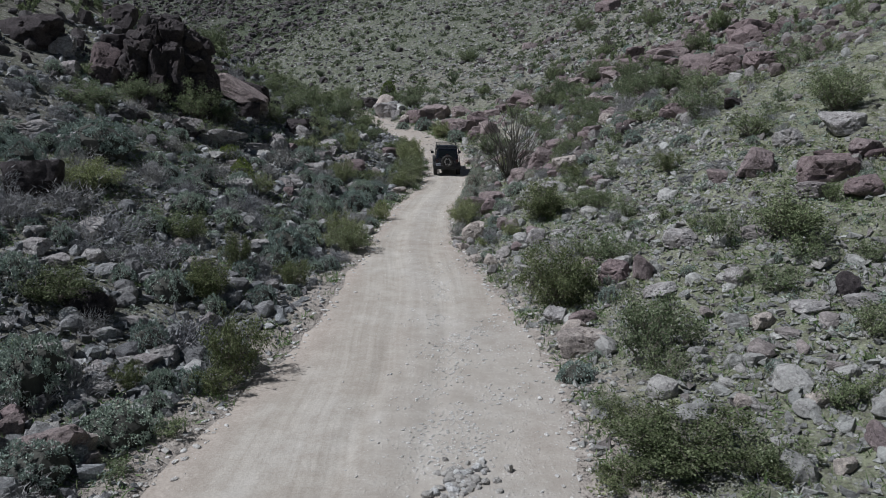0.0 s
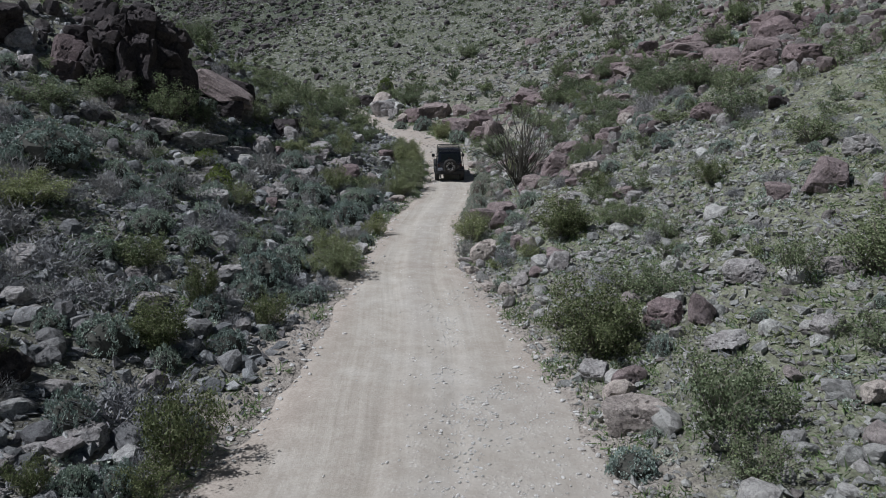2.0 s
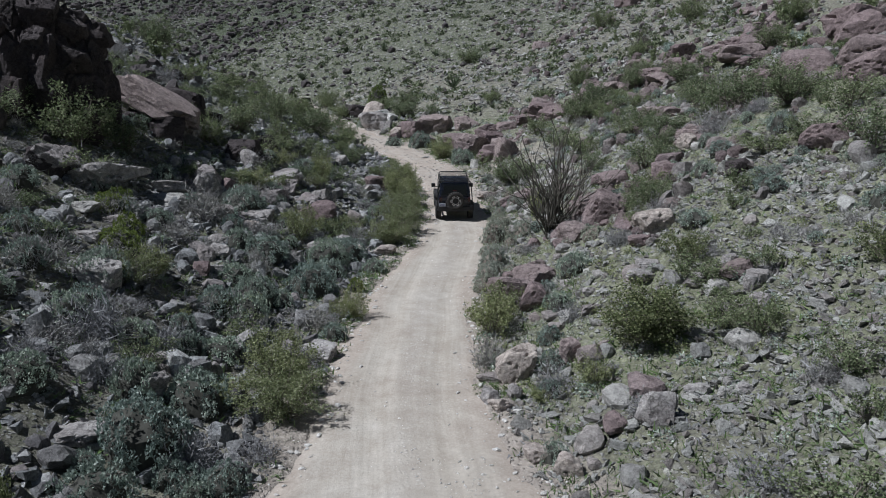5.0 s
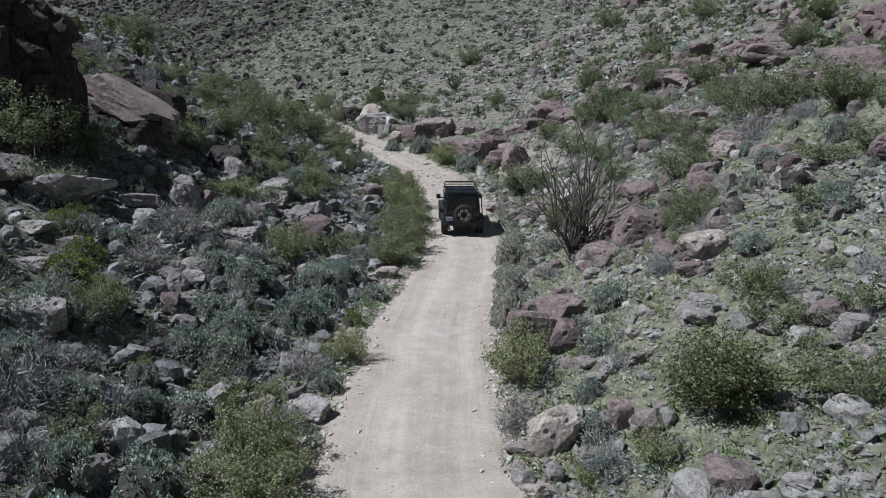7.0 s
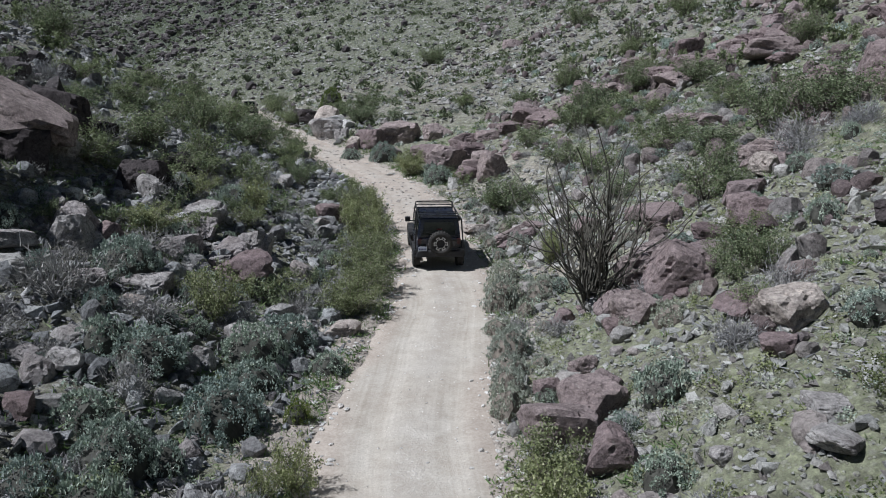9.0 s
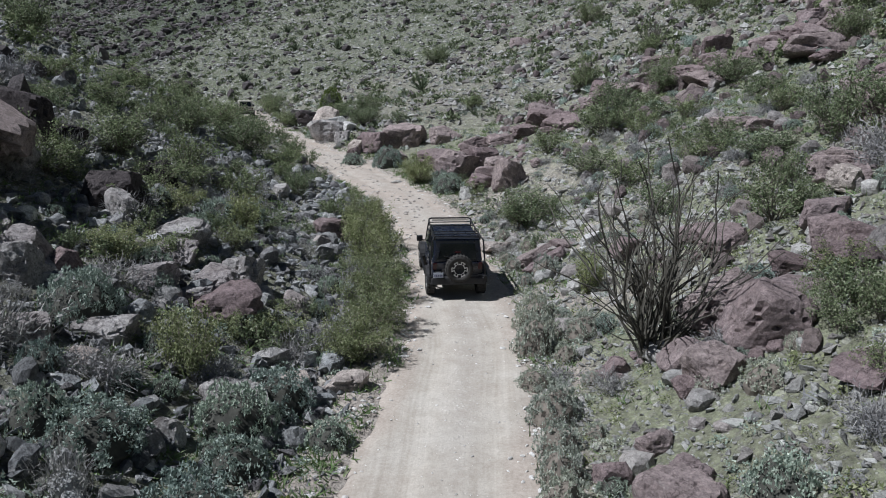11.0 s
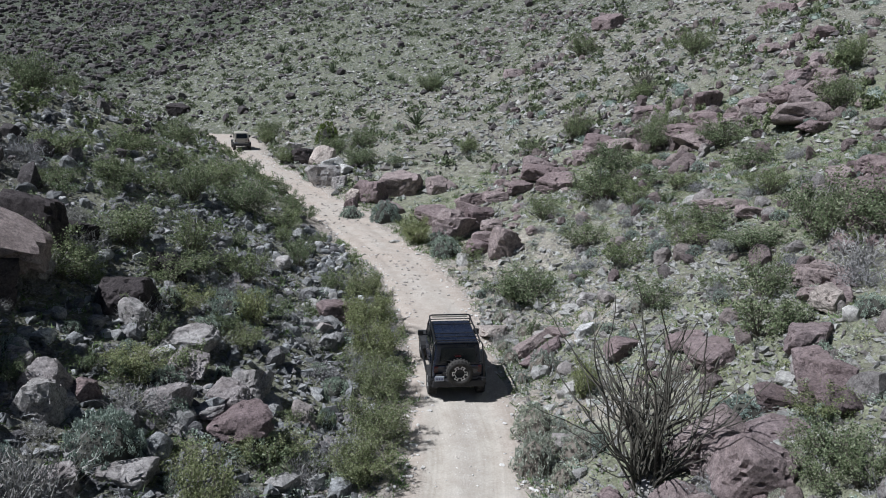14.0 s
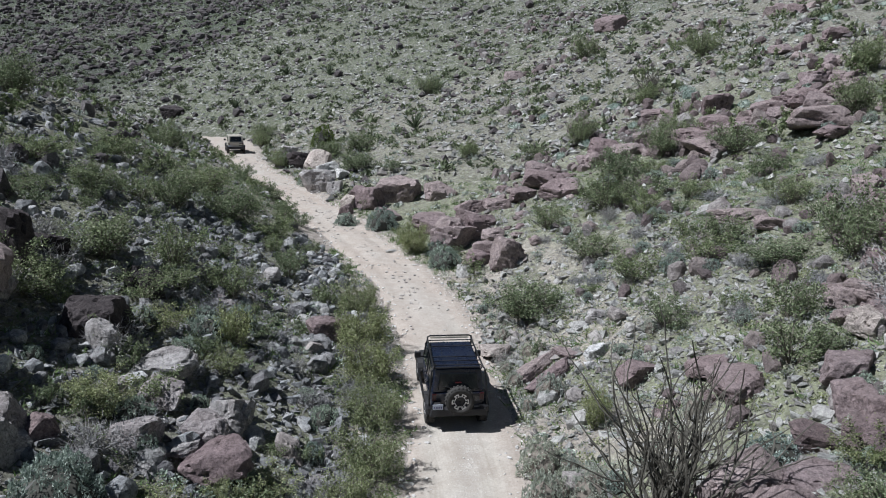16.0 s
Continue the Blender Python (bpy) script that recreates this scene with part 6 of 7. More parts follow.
def stones(name, n, box, sizes, material, label, protos, clear=0.25, dense=None, power=2.0):
    x, y = scatter(n, *box, clear)
    if dense is not None:
        x, y = thinned(x, y, dense(x, y))
    s = sizes[0] + (sizes[1] - sizes[0]) * rng.uniform(0, 1, len(x)) ** power
    sc = np.stack([s, s * rng.uniform(0.6, 1, len(x)), s * rng.uniform(0.75, 1.15, len(x))], -1) / 2
    v, t = sheaf(protos, np.stack([x, y, ground_z(x, y) + sc[:, 2] * 0.25], -1), sc, rng.uniform(0, 6.28, len(x)), rng.normal(scale=0.12, size=(len(x), 2)))
    return tagged(solid(name, v, t, material), label, "stones", kind="stuff")


def patchy(x, y):
    return np.clip(0.55 + 0.6 * fbm(x / 4, y / 4, 61, 3), 0.05, 1)


stones("loose_stones", 11500, (-12, -1, 8, 70), (0.09, 0.62), M_GREY, "grey angular stones covering the slope", SHARDS, 0.75, lambda x, y: np.clip(0.7 + 0.5 * fbm(x / 4, y / 4, 61, 3), 0.2, 1), 2.0)
stones("loose_stones", 13000, (-26, -9, 6, 74), (0.1, 0.45), M_GREY, "grey angular stones higher on the slope", SHARDS, 0.2, patchy, 2.0)
stones("loose_stones", 11000, (1, 12, 6, 66), (0.07, 0.5), M_PALE, "pale angular stones strewn over the slope", SHARDS, 0.2, patchy, 2.2)
stones("loose_stones", 10000, (10, 30, 6, 42), (0.1, 0.38), M_PALE, "pale stones higher on the slope", SHARDS, 0.2, patchy, 2.2)
stones("loose_stones", 4500, (9, 32, 38, 84), (0.12, 0.42), M_REDI, "reddish grey stones higher on the slope", SHARDS, 0.2, patchy, 2.0)
stones("loose_stones", 7000, (3, 34, 52, 112), (0.14, 0.6), M_PALE, "pale stones strewn over the upper slope", CHIPS, 0.2, patchy, 2.2)
stones("loose_stones", 4500, (4, 18, 9, 40), (0.1, 0.34), M_PALE, "pale stones lying close together on the slope", SHARDS, 0.4, patchy, 1.8)
stones("loose_stones", 5500, (-42, -3, 66, 112), (0.15, 0.8), M_GREY, "dark grey stones on the slope above the track", SHARDS, 0.8, patchy, 2.0)
stones("cobbles", 1700, (-26, -1, 6, 75), (0.3, 0.9), M_GREY, "grey cobbles lying on the slope", COBBLES, 1.0, None, 1.6)
stones("cobbles", 450, (6, 30, 38, 85), (0.4, 1.1), M_REDI, "reddish cobbles lying on the slope", COBBLES, 0.3, None, 1.6)
stones("cobbles", 220, (1, 26, 6, 44), (0.3, 0.7), M_PALE, "pale cobbles lying on the slope", COBBLES, 0.3, None, 1.6)
stones("stone_chips", 15000, (1, 12, 8, 62), (0.06, 0.24), M_PALE, "small pale stones covering the slope", CHIPS, 0.1, None, 1.6)
stones("stone_chips", 11000, (-16, -1, 8, 66), (0.06, 0.24), M_GREY, "small grey stones covering the slope", CHIPS, 0.1, None, 1.6)
stones("far_stones", 34000, (-70, 65, 80, 230), (0.25, 0.95), M_PALE, "pale stones on the far hillside", CHIPS, 0.3, lambda x, y: patchy(x, y) * (1 - 0.85 * scree_amount(x, y)), 2.5)
stones("far_rocks", 19000, (-110, 40, 135, 300), (0.5, 2.4), M_DARKI, "dark rocks high on the far hillside", PEBBLES, 0.3, lambda x, y: np.clip(scree_amount(x, y) + 0.04, 0, 1), 2.0)

stones("far_rocks", 9000, (-70, 65, 80, 230), (0.25, 1.2), M_DARKI, "small dark rocks on the far hillside", CHIPS, 0.3, patchy, 2.5)
stones("slope_rocks", 3000, (9, 62, 36, 150), (0.4, 1.5), M_REDI, "reddish angular rocks breaking out of the slope", COBBLES, 0.5, lambda x, y: np.clip(2.2 * fbm(x / 9, y / 9, 64, 3) - 0.15, 0.05, 1) * smooth(8, 20, x - track_x(y)), 1.8)
stones("slope_rocks", 1300, (-50, -15, 38, 80), (0.4, 1.5), M_DARKI, "dark angular rocks beside the crag", COBBLES, 0.5, lambda x, y: np.clip(0.4 + 1.2 * fbm(x / 6, y / 6, 65, 3), 0.05, 1), 1.8)

# the rocks nearest the track, each on its own
for material, n, side, label in ((M_GREYO, 170, -1, "grey angular rock lying on the slope"), (M_PALEO, 125, 1, "pale rounded rock lying on the slope")):
    shapes = []
    for k in range(10):
        me = mesh_np("rock", *rock_shape(4000 + k + 50 * side, 2, 9))
        me.materials.append(material)
        shapes.append(me)
    for k in range(n):
        py = 12 + 50 * (k + rng.uniform()) / n
        px = float(track_x(py) + side * (track_half(py) + 0.9 + rng.exponential(3.0)))
        w = 0.3 + 0.6 * rng.uniform() ** 1.6
        ob = new("rock", shapes[k % 10])
        ob.matrix_world = Matrix.LocRotScale((px, py, gz(px, py) + 0.12 * w), Euler((rng.normal() * 0.25, rng.normal() * 0.25, rng.uniform(0, 6.28))), (w * 0.6, w * rng.uniform(0.42, 0.6), w * rng.uniform(0.35, 0.55)))
        tagged(ob, label, "rock", "rocks beside the track")

# small stones and gravel on the track
def track_gravel(n, y0, y1, sizes, u_mid, u_half, name, label, material=M_GRAVEL):
    y = rng.uniform(y0, y1, n)
    u = u_mid + u_half * rng.normal(scale=0.5, size=n)
    k = (np.abs(u) < track_half(y) - 0.05) & (rng.uniform(0, 1, n) < np.clip(0.45 + 1.3 * fbm(u / 0.9 + y / 2.3, y / 0.9 - u / 1.7, 83, 4), 0.04, 1))
    y, u = y[k], u[k]
    s = sizes[0] + (sizes[1] - sizes[0]) * rng.uniform(0, 1, len(y)) ** 3
    sc = np.stack([s, s * 0.8, s * 0.75], -1) / 2
    v, t = sheaf(PEBBLES, np.stack([u + track_x(y), y, road_z(u, y) + sc[:, 2] * 0.1], -1), sc, rng.uniform(0, 6.28, len(y)))
    return tagged(solid(name, v, t, material), label, "gravel", kind="stuff")


track_gravel(6500, 9, 23, (0.02, 0.13), 1.5, 1.7, "track_gravel", "loose pale gravel on the dirt track")
track_gravel(2600, 55, 110, (0.04, 0.28), 0.0, 2.2, "track_gravel", "loose stones on the rough upper track", M_RUBBLE)
track_gravel(1100, 22.0, 29, (0.015, 0.11), 1.0, 0.9, "track_gravel", "loose rubble in the worn track")
track_gravel(900, 20, 55, (0.02, 0.1), 0.0, 2.0, "track_gravel", "fine pale gravel on the dirt track")

# a low pile of cobbles in the middle of the wide track
g = np.random.default_rng(71)
M_CHALK = rock_material("pale cobble stone", [(0.44, 0.42, 0.40), (0.50, 0.48, 0.45), (0.40, 0.38, 0.36)], coat_amount=0.0, grain=0.4)
for k in range(70):
    px, py = 0.42 + g.normal(scale=0.36), 12.7 + g.normal(scale=0.5)
    w = g.uniform(0.09, 0.25)
    stone(3000 + k, px, py, w, w * g.uniform(0.7, 1), w * g.uniform(0.5, 0.75), g.uniform(0, 180), (M_CHALK, M_CHALK, M_WHITE, M_CHALK)[k % 4], "rounded cobble in a low pile on the track", 2, 0.36, z=float(road_z(np.array([px - track_x(py)]), np.array([py]))[0]), name="cobble", group="pile of cobbles")

# far shrubs on the hillside, joined
tuft = []
for k in range(6):
    g = np.random.default_rng(700 + k)
    d = g.normal(size=(54, 3))
    d[:, 2] = np.abs(d[:, 2])
    d /= np.linalg.norm(d, axis=1)[:, None]
    tuft.append(leaves(d * g.uniform(0.25, 0.85, (54, 1)) * np.array([1, 1, 0.8]), d, 0.32, 0.15, g))
x, y = scatter(6000, -90, 80, 82, 260, 1.0)
s = 0.42 + 0.62 * rng.uniform(0, 1, len(x)) ** 1.5
v, t = sheaf(tuft, np.stack([x, y, ground_z(x, y) - 0.1], -1), np.stack([s, s, s * 1.05], -1), rng.uniform(0, 6.28, len(x)))
tagged(solid("hillside_shrubs", v, t, M_FAR), "rounded green shrubs dotted over the far hillside", "bush", kind="stuff")
small_tuft = [leaves(p[0].reshape(-1, 3, 3)[:9].mean(1), np.zeros((9, 3)) + np.array([0, 0, 0.6]), 0.7, 0.26, np.random.default_rng(720 + n)) for n, p in enumerate(tuft)]
x, y = scatter(9000, -80, 75, 76, 240, 0.6)
s = rng.uniform(0.15, 0.42, len(x))
v, t = sheaf(small_tuft, np.stack([x, y, ground_z(x, y)], -1), np.stack([s, s, s], -1), rng.uniform(0, 6.28, len(x)))
tagged(solid("hillside_tufts", v, t, M_SILVER), "small pale grey green tufts on the far hillside", "bush", kind="stuff")

# herbs and grass, joined
blades = []
for k in range(5):
    g = np.random.default_rng(740 + k)
    d = g.normal(size=(14, 3))
    d[:, 2] = np.abs(d[:, 2]) + 0.5
    d /= np.linalg.norm(d, axis=1)[:, None]
    blades.append(leaves(g.normal(scale=0.45, size=(14, 3)) * np.array([1, 1, 0.05]), d, 0.7, 0.06, g))
xa, ya = scatter(40000, -18, 26, 7, 84, 0.1)
xa, ya = thinned(xa, ya, np.clip(0.6 + 1.0 * fbm(xa / 5, ya / 5, 77, 3), 0.05, 1))
yb = rng.uniform(8, 100, 3600)
side = np.where(rng.uniform(0, 1, 3600) < 0.5, -1, 1)
xb = track_x(yb) + side * (track_half(yb) + 0.25 + rng.exponential(0.7, 3600))
kb = fbm(xb / 3, yb / 3, 78, 2) > -0.1
x, y = np.concatenate([xa, xb[kb]]), np.concatenate([ya, yb[kb]])
s = rng.uniform(0.12, 0.36, len(x))
v, t = sheaf(blades, np.stack([x, y, ground_z(x, y) - 0.02], -1), np.stack([s, s, s * 0.9], -1), rng.uniform(0, 6.28, len(x)))
tagged(solid("low_herbs", v, t, M_HERB), "low green herbs between the stones", "grass", kind="stuff")

# low cushions and tufts of dry grass between the stones, joined
cushion = []
for k in range(5):
    g = np.random.default_rng(760 + k)
    d = g.normal(size=(90, 3))
    d[:, 2] = np.abs(d[:, 2])
    d /= np.linalg.norm(d, axis=1)[:, None]
    cushion.append(leaves(d * g.uniform(0.5, 0.95, (90, 1)) * np.array([1, 1, 0.8]), d * 0.7, 0.22, 0.07, g))
for n, box, lo, hi, protos, material, label in (
    (2600, (-20, 24, 9, 70), 0.12, 0.38, cushion, M_SAGE, "small grey green cushion plants between the stones"),
    (2200, (1, 24, 9, 74), 0.12, 0.36, cushion, M_OLIVE, "small green cushion plants between the stones"),
    (1500, (1, 22, 34, 74), 0.12, 0.34, cushion, M_SILVER, "small silvery cushion plants between the stones"),
    (5200, (-18, 24, 9, 74), 0.16, 0.4, blades, M_DRYL, "tufts of dry pale grass between the stones"),
):
    x, y = scatter(n, *box, 0.25)
    x, y = thinned(x, y, np.clip(0.55 + 0.9 * fbm(x / 3, y / 3, 79 + n % 7, 3), 0.05, 1))
    s = rng.uniform(lo, hi, len(x))
    v, t = sheaf(protos, np.stack([x, y, ground_z(x, y) - 0.02], -1), np.stack([s, s, s * 0.85], -1), rng.uniform(0, 6.28, len(x)))
    tagged(solid("ground_plants", v, t, material), label, "plants", kind="stuff")

# crumbled stones along both edges of the track
yb = 8 + 100 * rng.uniform(0, 1, 3800) ** 1.3
side = np.where(rng.uniform(0, 1, 3800) < 0.5, -1, 1)
xb = track_x(yb) + side * (track_half(yb) + rng.normal(scale=0.28, size=3800))
s = 0.03 + 0.22 * rng.uniform(0, 1, 3800) ** 3
sc = np.stack([s, s * 0.8, s * 0.6], -1) / 2
zb = np.maximum(ground_z(xb, yb), road_z(xb - track_x(yb), yb))
v, t = sheaf(PEBBLES, np.stack([xb, yb, zb + sc[:, 2] * 0.2], -1), sc, rng.uniform(0, 6.28, 3800))
tagged(solid("edge_stones", v, t, M_GRAVEL), "crumbled pale stones along the track's edges", "gravel", kind="stuff")


# red bedrock breaking through the slope
def outcrop(seed, x, y, rx, ry, n, lo, hi, material=None):
    g = np.random.default_rng(seed)
    for k in range(n):
        px, py = x + rx * g.uniform(-1, 1), y + ry * g.uniform(-1, 1)
        if abs(px - track_x(py)) < track_half(py) + 0.4:
            continue
        w = g.uniform(lo, hi)
        stone(seed * 50 + k, px, py, w, w * g.uniform(0.6, 1.0), w * g.uniform(0.35, 0.75), g.uniform(-40, 40), material or M_RED,
              "jagged reddish bedrock block in the slope", 3, 0.3, (g.uniform(-18, 18), g.uniform(-18, 18)), name="bedrock", group="bedrock blocks")


outcrop(61, 6.6, 74.0, 2.1, 4.4, 14, 0.42, 0.94)
outcrop(63, 4.6, 67.9, 1.5, 2.2, 12, 0.35, 0.83)
outcrop(65, 21.9, 69.5, 1.9, 1.7, 12, 0.56, 1.25)
outcrop(67, 16.1, 57.2, 0.9, 1.7, 8, 0.49, 1.04)
outcrop(68, 13.2, 51.8, 0.6, 1.0, 7, 0.42, 0.83)
outcrop(69, 2.2, 71.1, 1.1, 1.6, 9, 0.35, 0.68)
outcrop(75, 11.4, 50.3, 0.3, 0.9, 7, 0.28, 0.57)
outcrop(76, 8.8, 45.3, 0.4, 0.6, 8, 0.28, 0.52)
outcrop(77, 6.4, 49.8, 0.8, 0.4, 9, 0.21, 0.42)
outcrop(78, 28.7, 132.1, 1.5, 3.8, 4, 0.84, 1.25)
outcrop(79, 19.2, 52.6, 1.2, 2.9, 10, 0.56, 1.04, M_MAROON)
outcrop(80, 24.8, 58.1, 1.3, 3.2, 8, 0.56, 1.14, M_MAROON)
outcrop(81, 13.9, 25.8, 0.6, 1.2, 7, 0.35, 0.62, M_MAROON)
outcrop(85, 3.5, 45.3, 0.5, 0.5, 7, 0.21, 0.36)
outcrop(86, 5.5, 42.9, 0.4, 0.4, 5, 0.28, 0.47)
outcrop(87, 1.6, 59.9, 0.5, 0.9, 6, 0.21, 0.36)
outcrop(88, 2.6, 57.1, 0.7, 0.7, 7, 0.28, 0.47)
outcrop(89, -9.9, 46.8, 0.6, 0.4, 7, 0.28, 0.57, M_GREYB)
outcrop(90, -7.3, 50.1, 1.0, 0.9, 10, 0.28, 0.57, M_GREYB)
outcrop(91, -8.6, 50.7, 1.0, 1.1, 7, 0.28, 0.52, M_GREYB)
outcrop(92, 18.3, 55.4, 1.4, 3.6, 9, 0.56, 1.14, M_MAROON)
outcrop(93, 23.0, 61.6, 1.6, 4.0, 10, 0.70, 1.35, M_MAROON)
outcrop(94, 27.1, 63.9, 1.9, 4.7, 10, 0.70, 1.35, M_MAROON)
outcrop(97, 24.2, 61.1, 1.6, 3.9, 10, 0.70, 1.46, M_MAROON)
for seed, x, y, rx, ry, n, lo, hi in (
    (110, 15.2, 75.6, 1.4, 1.6, 14, 0.7, 1.3),
    (111, 12.0, 77.8, 1.5, 1.3, 12, 0.6, 1.2),
    (112, 18.4, 73.8, 1.7, 1.0, 12, 0.8, 1.5),
    (113, 21.3, 73.8, 1.6, 1.4, 14, 0.8, 1.5),
    (114, 24.3, 75.0, 1.6, 1.4, 12, 0.8, 1.5),
    (115, 27.3, 77.4, 2.0, 1.5, 10, 0.8, 1.5),
    (116, 29.6, 85.4, 2.6, 2.0, 9, 0.9, 1.8),
    (117, 8.3, 76.8, 1.3, 1.2, 9, 0.6, 1.1),
    (118, 36.8, 103.0, 3.0, 2.5, 9, 1.0, 2.0),
    (119, 16.2, 56.0, 0.9, 1.0, 7, 0.6, 1.2),
):
    outcrop(seed, x, y, rx, ry, n, lo, hi)
stone(2401, 19.6, 78.7, 2.0, 1.7, 1.5, 8, M_RED, "rounded reddish brown boulder on the slope")


# ---- ocotillo: a spray of long thorny wands ----
def ocotillo(seed, x, y, tall, wands, label):
    g = np.random.default_rng(seed)
    root = new("ocotillo")

    def wand_line(start, way, out, ln, steps, lift):
        pts = [start]
        for s in range(steps):
            way = way / np.linalg.norm(way) + g.normal(scale=0.20, size=3) * np.array([1, 1, 0.5]) + np.array([0, 0, lift])
            pts.append(pts[-1] + way / np.linalg.norm(way) * ln / steps)
        return pts

    for k in range(wands):
        an = k * 2.399 + g.uniform(-0.3, 0.3)
        lean = g.uniform(0.05, 0.62)
        out = np.array([math.cos(an) * 0.9 + 0.36, math.sin(an) * 0.8, 0.0])
        ln = tall * g.uniform(0.55, 1.0) * (1 - 0.12 * lean)
        pts = wand_line(out * g.uniform(0.02, 0.22) + np.array([0, 0, -0.15]), np.array([0, 0, 1.0]) + out * lean * 1.1, out, ln, 13, 0.07)
        pieces = [tube(pts, np.linspace(0.033, 0.011, 14), 4)]
        for b in range(int(g.integers(3, 7))):
            s0 = int(g.integers(2, 9))
            fork = pts[s0 + 1] - pts[s0] + g.normal(scale=0.17, size=3)
            q = wand_line(pts[s0], fork, out, ln * g.uniform(0.2, 0.45), 7, 0.10)
            pieces.append(tube(q, np.linspace(0.024, 0.009, 8), 3))
        for s in range(1, 13):
            f = g.uniform()
            b0 = pts[s] * (1 - f) + pts[s + 1] * f
            pieces.append(tube([b0, b0 + g.normal(scale=1, size=3) * np.array([0.05, 0.05, 0.04])], [0.008, 0.003], 3))
        v, t = join(pieces)
        solid("wand", v, t, M_OCO, root)
    root.matrix_world = pose(x, y, gz(x, y))
    return tagged(root, label, "ocotillo")


ocotillo(5, 4.0, 45.1, 5.9, 36, "tall grey ocotillo with many thorny wands among red rocks")
ocotillo(6, 18.9, 89.4, 3.6, 22, "dark ocotillo standing on the far slope")


# ---- two long slabs at the track's edge ----
stone(2301, 3.20, 55.1, 2.1, 0.75, 0.42, 48, M_RED, "long tilted reddish slab at the track's edge", 4, 0.1, (-16, -10), name="slab")
stone(2302, 3.62, 54.2, 2.2, 0.7, 0.42, 44, M_RED, "long tilted reddish slab at the track's edge", 4, 0.1, (-16, -10), name="slab")


# ---- spiky rosettes on the far hillside ----
def agave(seed, x, y, r):
    g = np.random.default_rng(seed)
    root = new("spiky_rosette")
    for k in range(26):
        an, el = k * 2.399, radians(g.uniform(18, 82))
        d = np.array([math.cos(an) * math.cos(el), math.sin(an) * math.cos(el), math.sin(el)])
        n = r * g.uniform(0.8, 1.1)
        solid("blade", *tube([d * 0.03, d * n * 0.5 + np.array([0, 0, 0.03]), d * n], [0.05 * r, 0.035 * r, 0.004], 4), M_AGAVE, root)
    root.matrix_world = pose(x, y, gz(x, y))
    return tagged(root, "dark green spiky rosette plant on the hillside", "plant", "rosettes on the hillside")


M_AGAVE = plain_material("dark green blades", (0.075, 0.10, 0.055), 0.6, grain=0.35)
for n, (x, y, r) in enumerate([(4.9, 128.2, 2.15), (1.5, 107.4, 1.71), (-19.1, 163.5, 1.68), (-16.4, 150.6, 1.74), (-9.3, 143.4, 1.64), (-0.8, 135.3, 1.15), (-22.2, 138.9, 1.77), (-15.3, 169.9, 1.50), (4.6, 86.6, 0.63)]):
    agave(40 + n, x, y, r)

# ---- the dark crag above the track: upright jagged blocks, and a reddish slab beside them ----
g = np.random.default_rng(33)
n_crag = 0
M_REDI2 = rock_material("brown crag rock", [(0.06, 0.052, 0.054), (0.085, 0.074, 0.076)], lichen=0.12)
CRAG_TOP = ((-19.3, -18.7, -17.9, -16.9, -16.1, -15.4, -14.9, -14.3), (9.3, 10.2, 11.5, 12.3, 12.1, 11.5, 10.4, 9.0))
for k in range(34):
    x = -19.2 + 4.9 * ((k * 0.618) % 1.0)
    front = -1 + 2 * ((k * 0.414) % 1.0)
    y = 46.3 + (x + 16.5) * 0.35 + front * 1.5
    top = float(np.interp(x, *CRAG_TOP)) - 1.9 * max(0, -front) ** 1.1 - g.uniform(0, 0.5)
    z = gz(x, y) - 0.5
    while z < top - 0.3:
        h = min(g.uniform(1.5, 3.4), max(top - z, 1.1))
        w = g.uniform(0.8, 1.5)
        n_crag += 1
        stone(2400 + n_crag, x + g.normal(scale=0.16), y + g.normal(scale=0.16), w, w * g.uniform(0.8, 1.2), h, g.uniform(-40, 40), M_REDI2 if g.uniform() < 0.35 else M_DARK,
              "dark jagged block of the rocky crag", 4 if front < 0.2 else 3, 0.0, (g.uniform(-9, 9), g.uniform(-6, 16)), z, 8, "crag_block", "blocks of the crag", 0.05)
        z += h * 0.6
for seed, x, y, z, w, d, h, lx, ly, mat, label in (
    (2201, -13.9, 51.2, 7.9, 4.4, 3.0, 1.4, 4, 30, M_RED, "big reddish slab leaning on the dark crag"),
    (2202, -14.9, 50.2, 6.9, 2.6, 1.8, 1.7, 0, 8, M_DARK, "dark block under the reddish slab"),
    (2203, -13.2, 50.4, 6.6, 2.2, 1.6, 1.3, 0, 10, M_DARK, "dark block under the reddish slab"),
    (2204, -19.9, 45.0, 9.6, 1.8, 1.5, 1.6, 0, 0, M_MAROON, "rough brownish block beside the crag"),
    (2205, -19.6, 44.5, 8.6, 1.9, 1.6, 1.6, 0, 0, M_MAROON, "rough brownish block beside the crag"),
    (2206, -19.6, 46.4, 10.7, 1.4, 1.3, 1.3, 0, 0, M_DARK, "dark block beside the crag"),
    (2209, -14.4, 42.3, 5.9, 2.2, 1.6, 1.2, 0, 6, M_DARK, "dark boulder below the crag"),
):
    stone(seed, x, y, w, d, h, 10, mat, label, 4, 0.0, (lx, ly), z - h / 2, 7, "crag_block", "blocks of the crag")


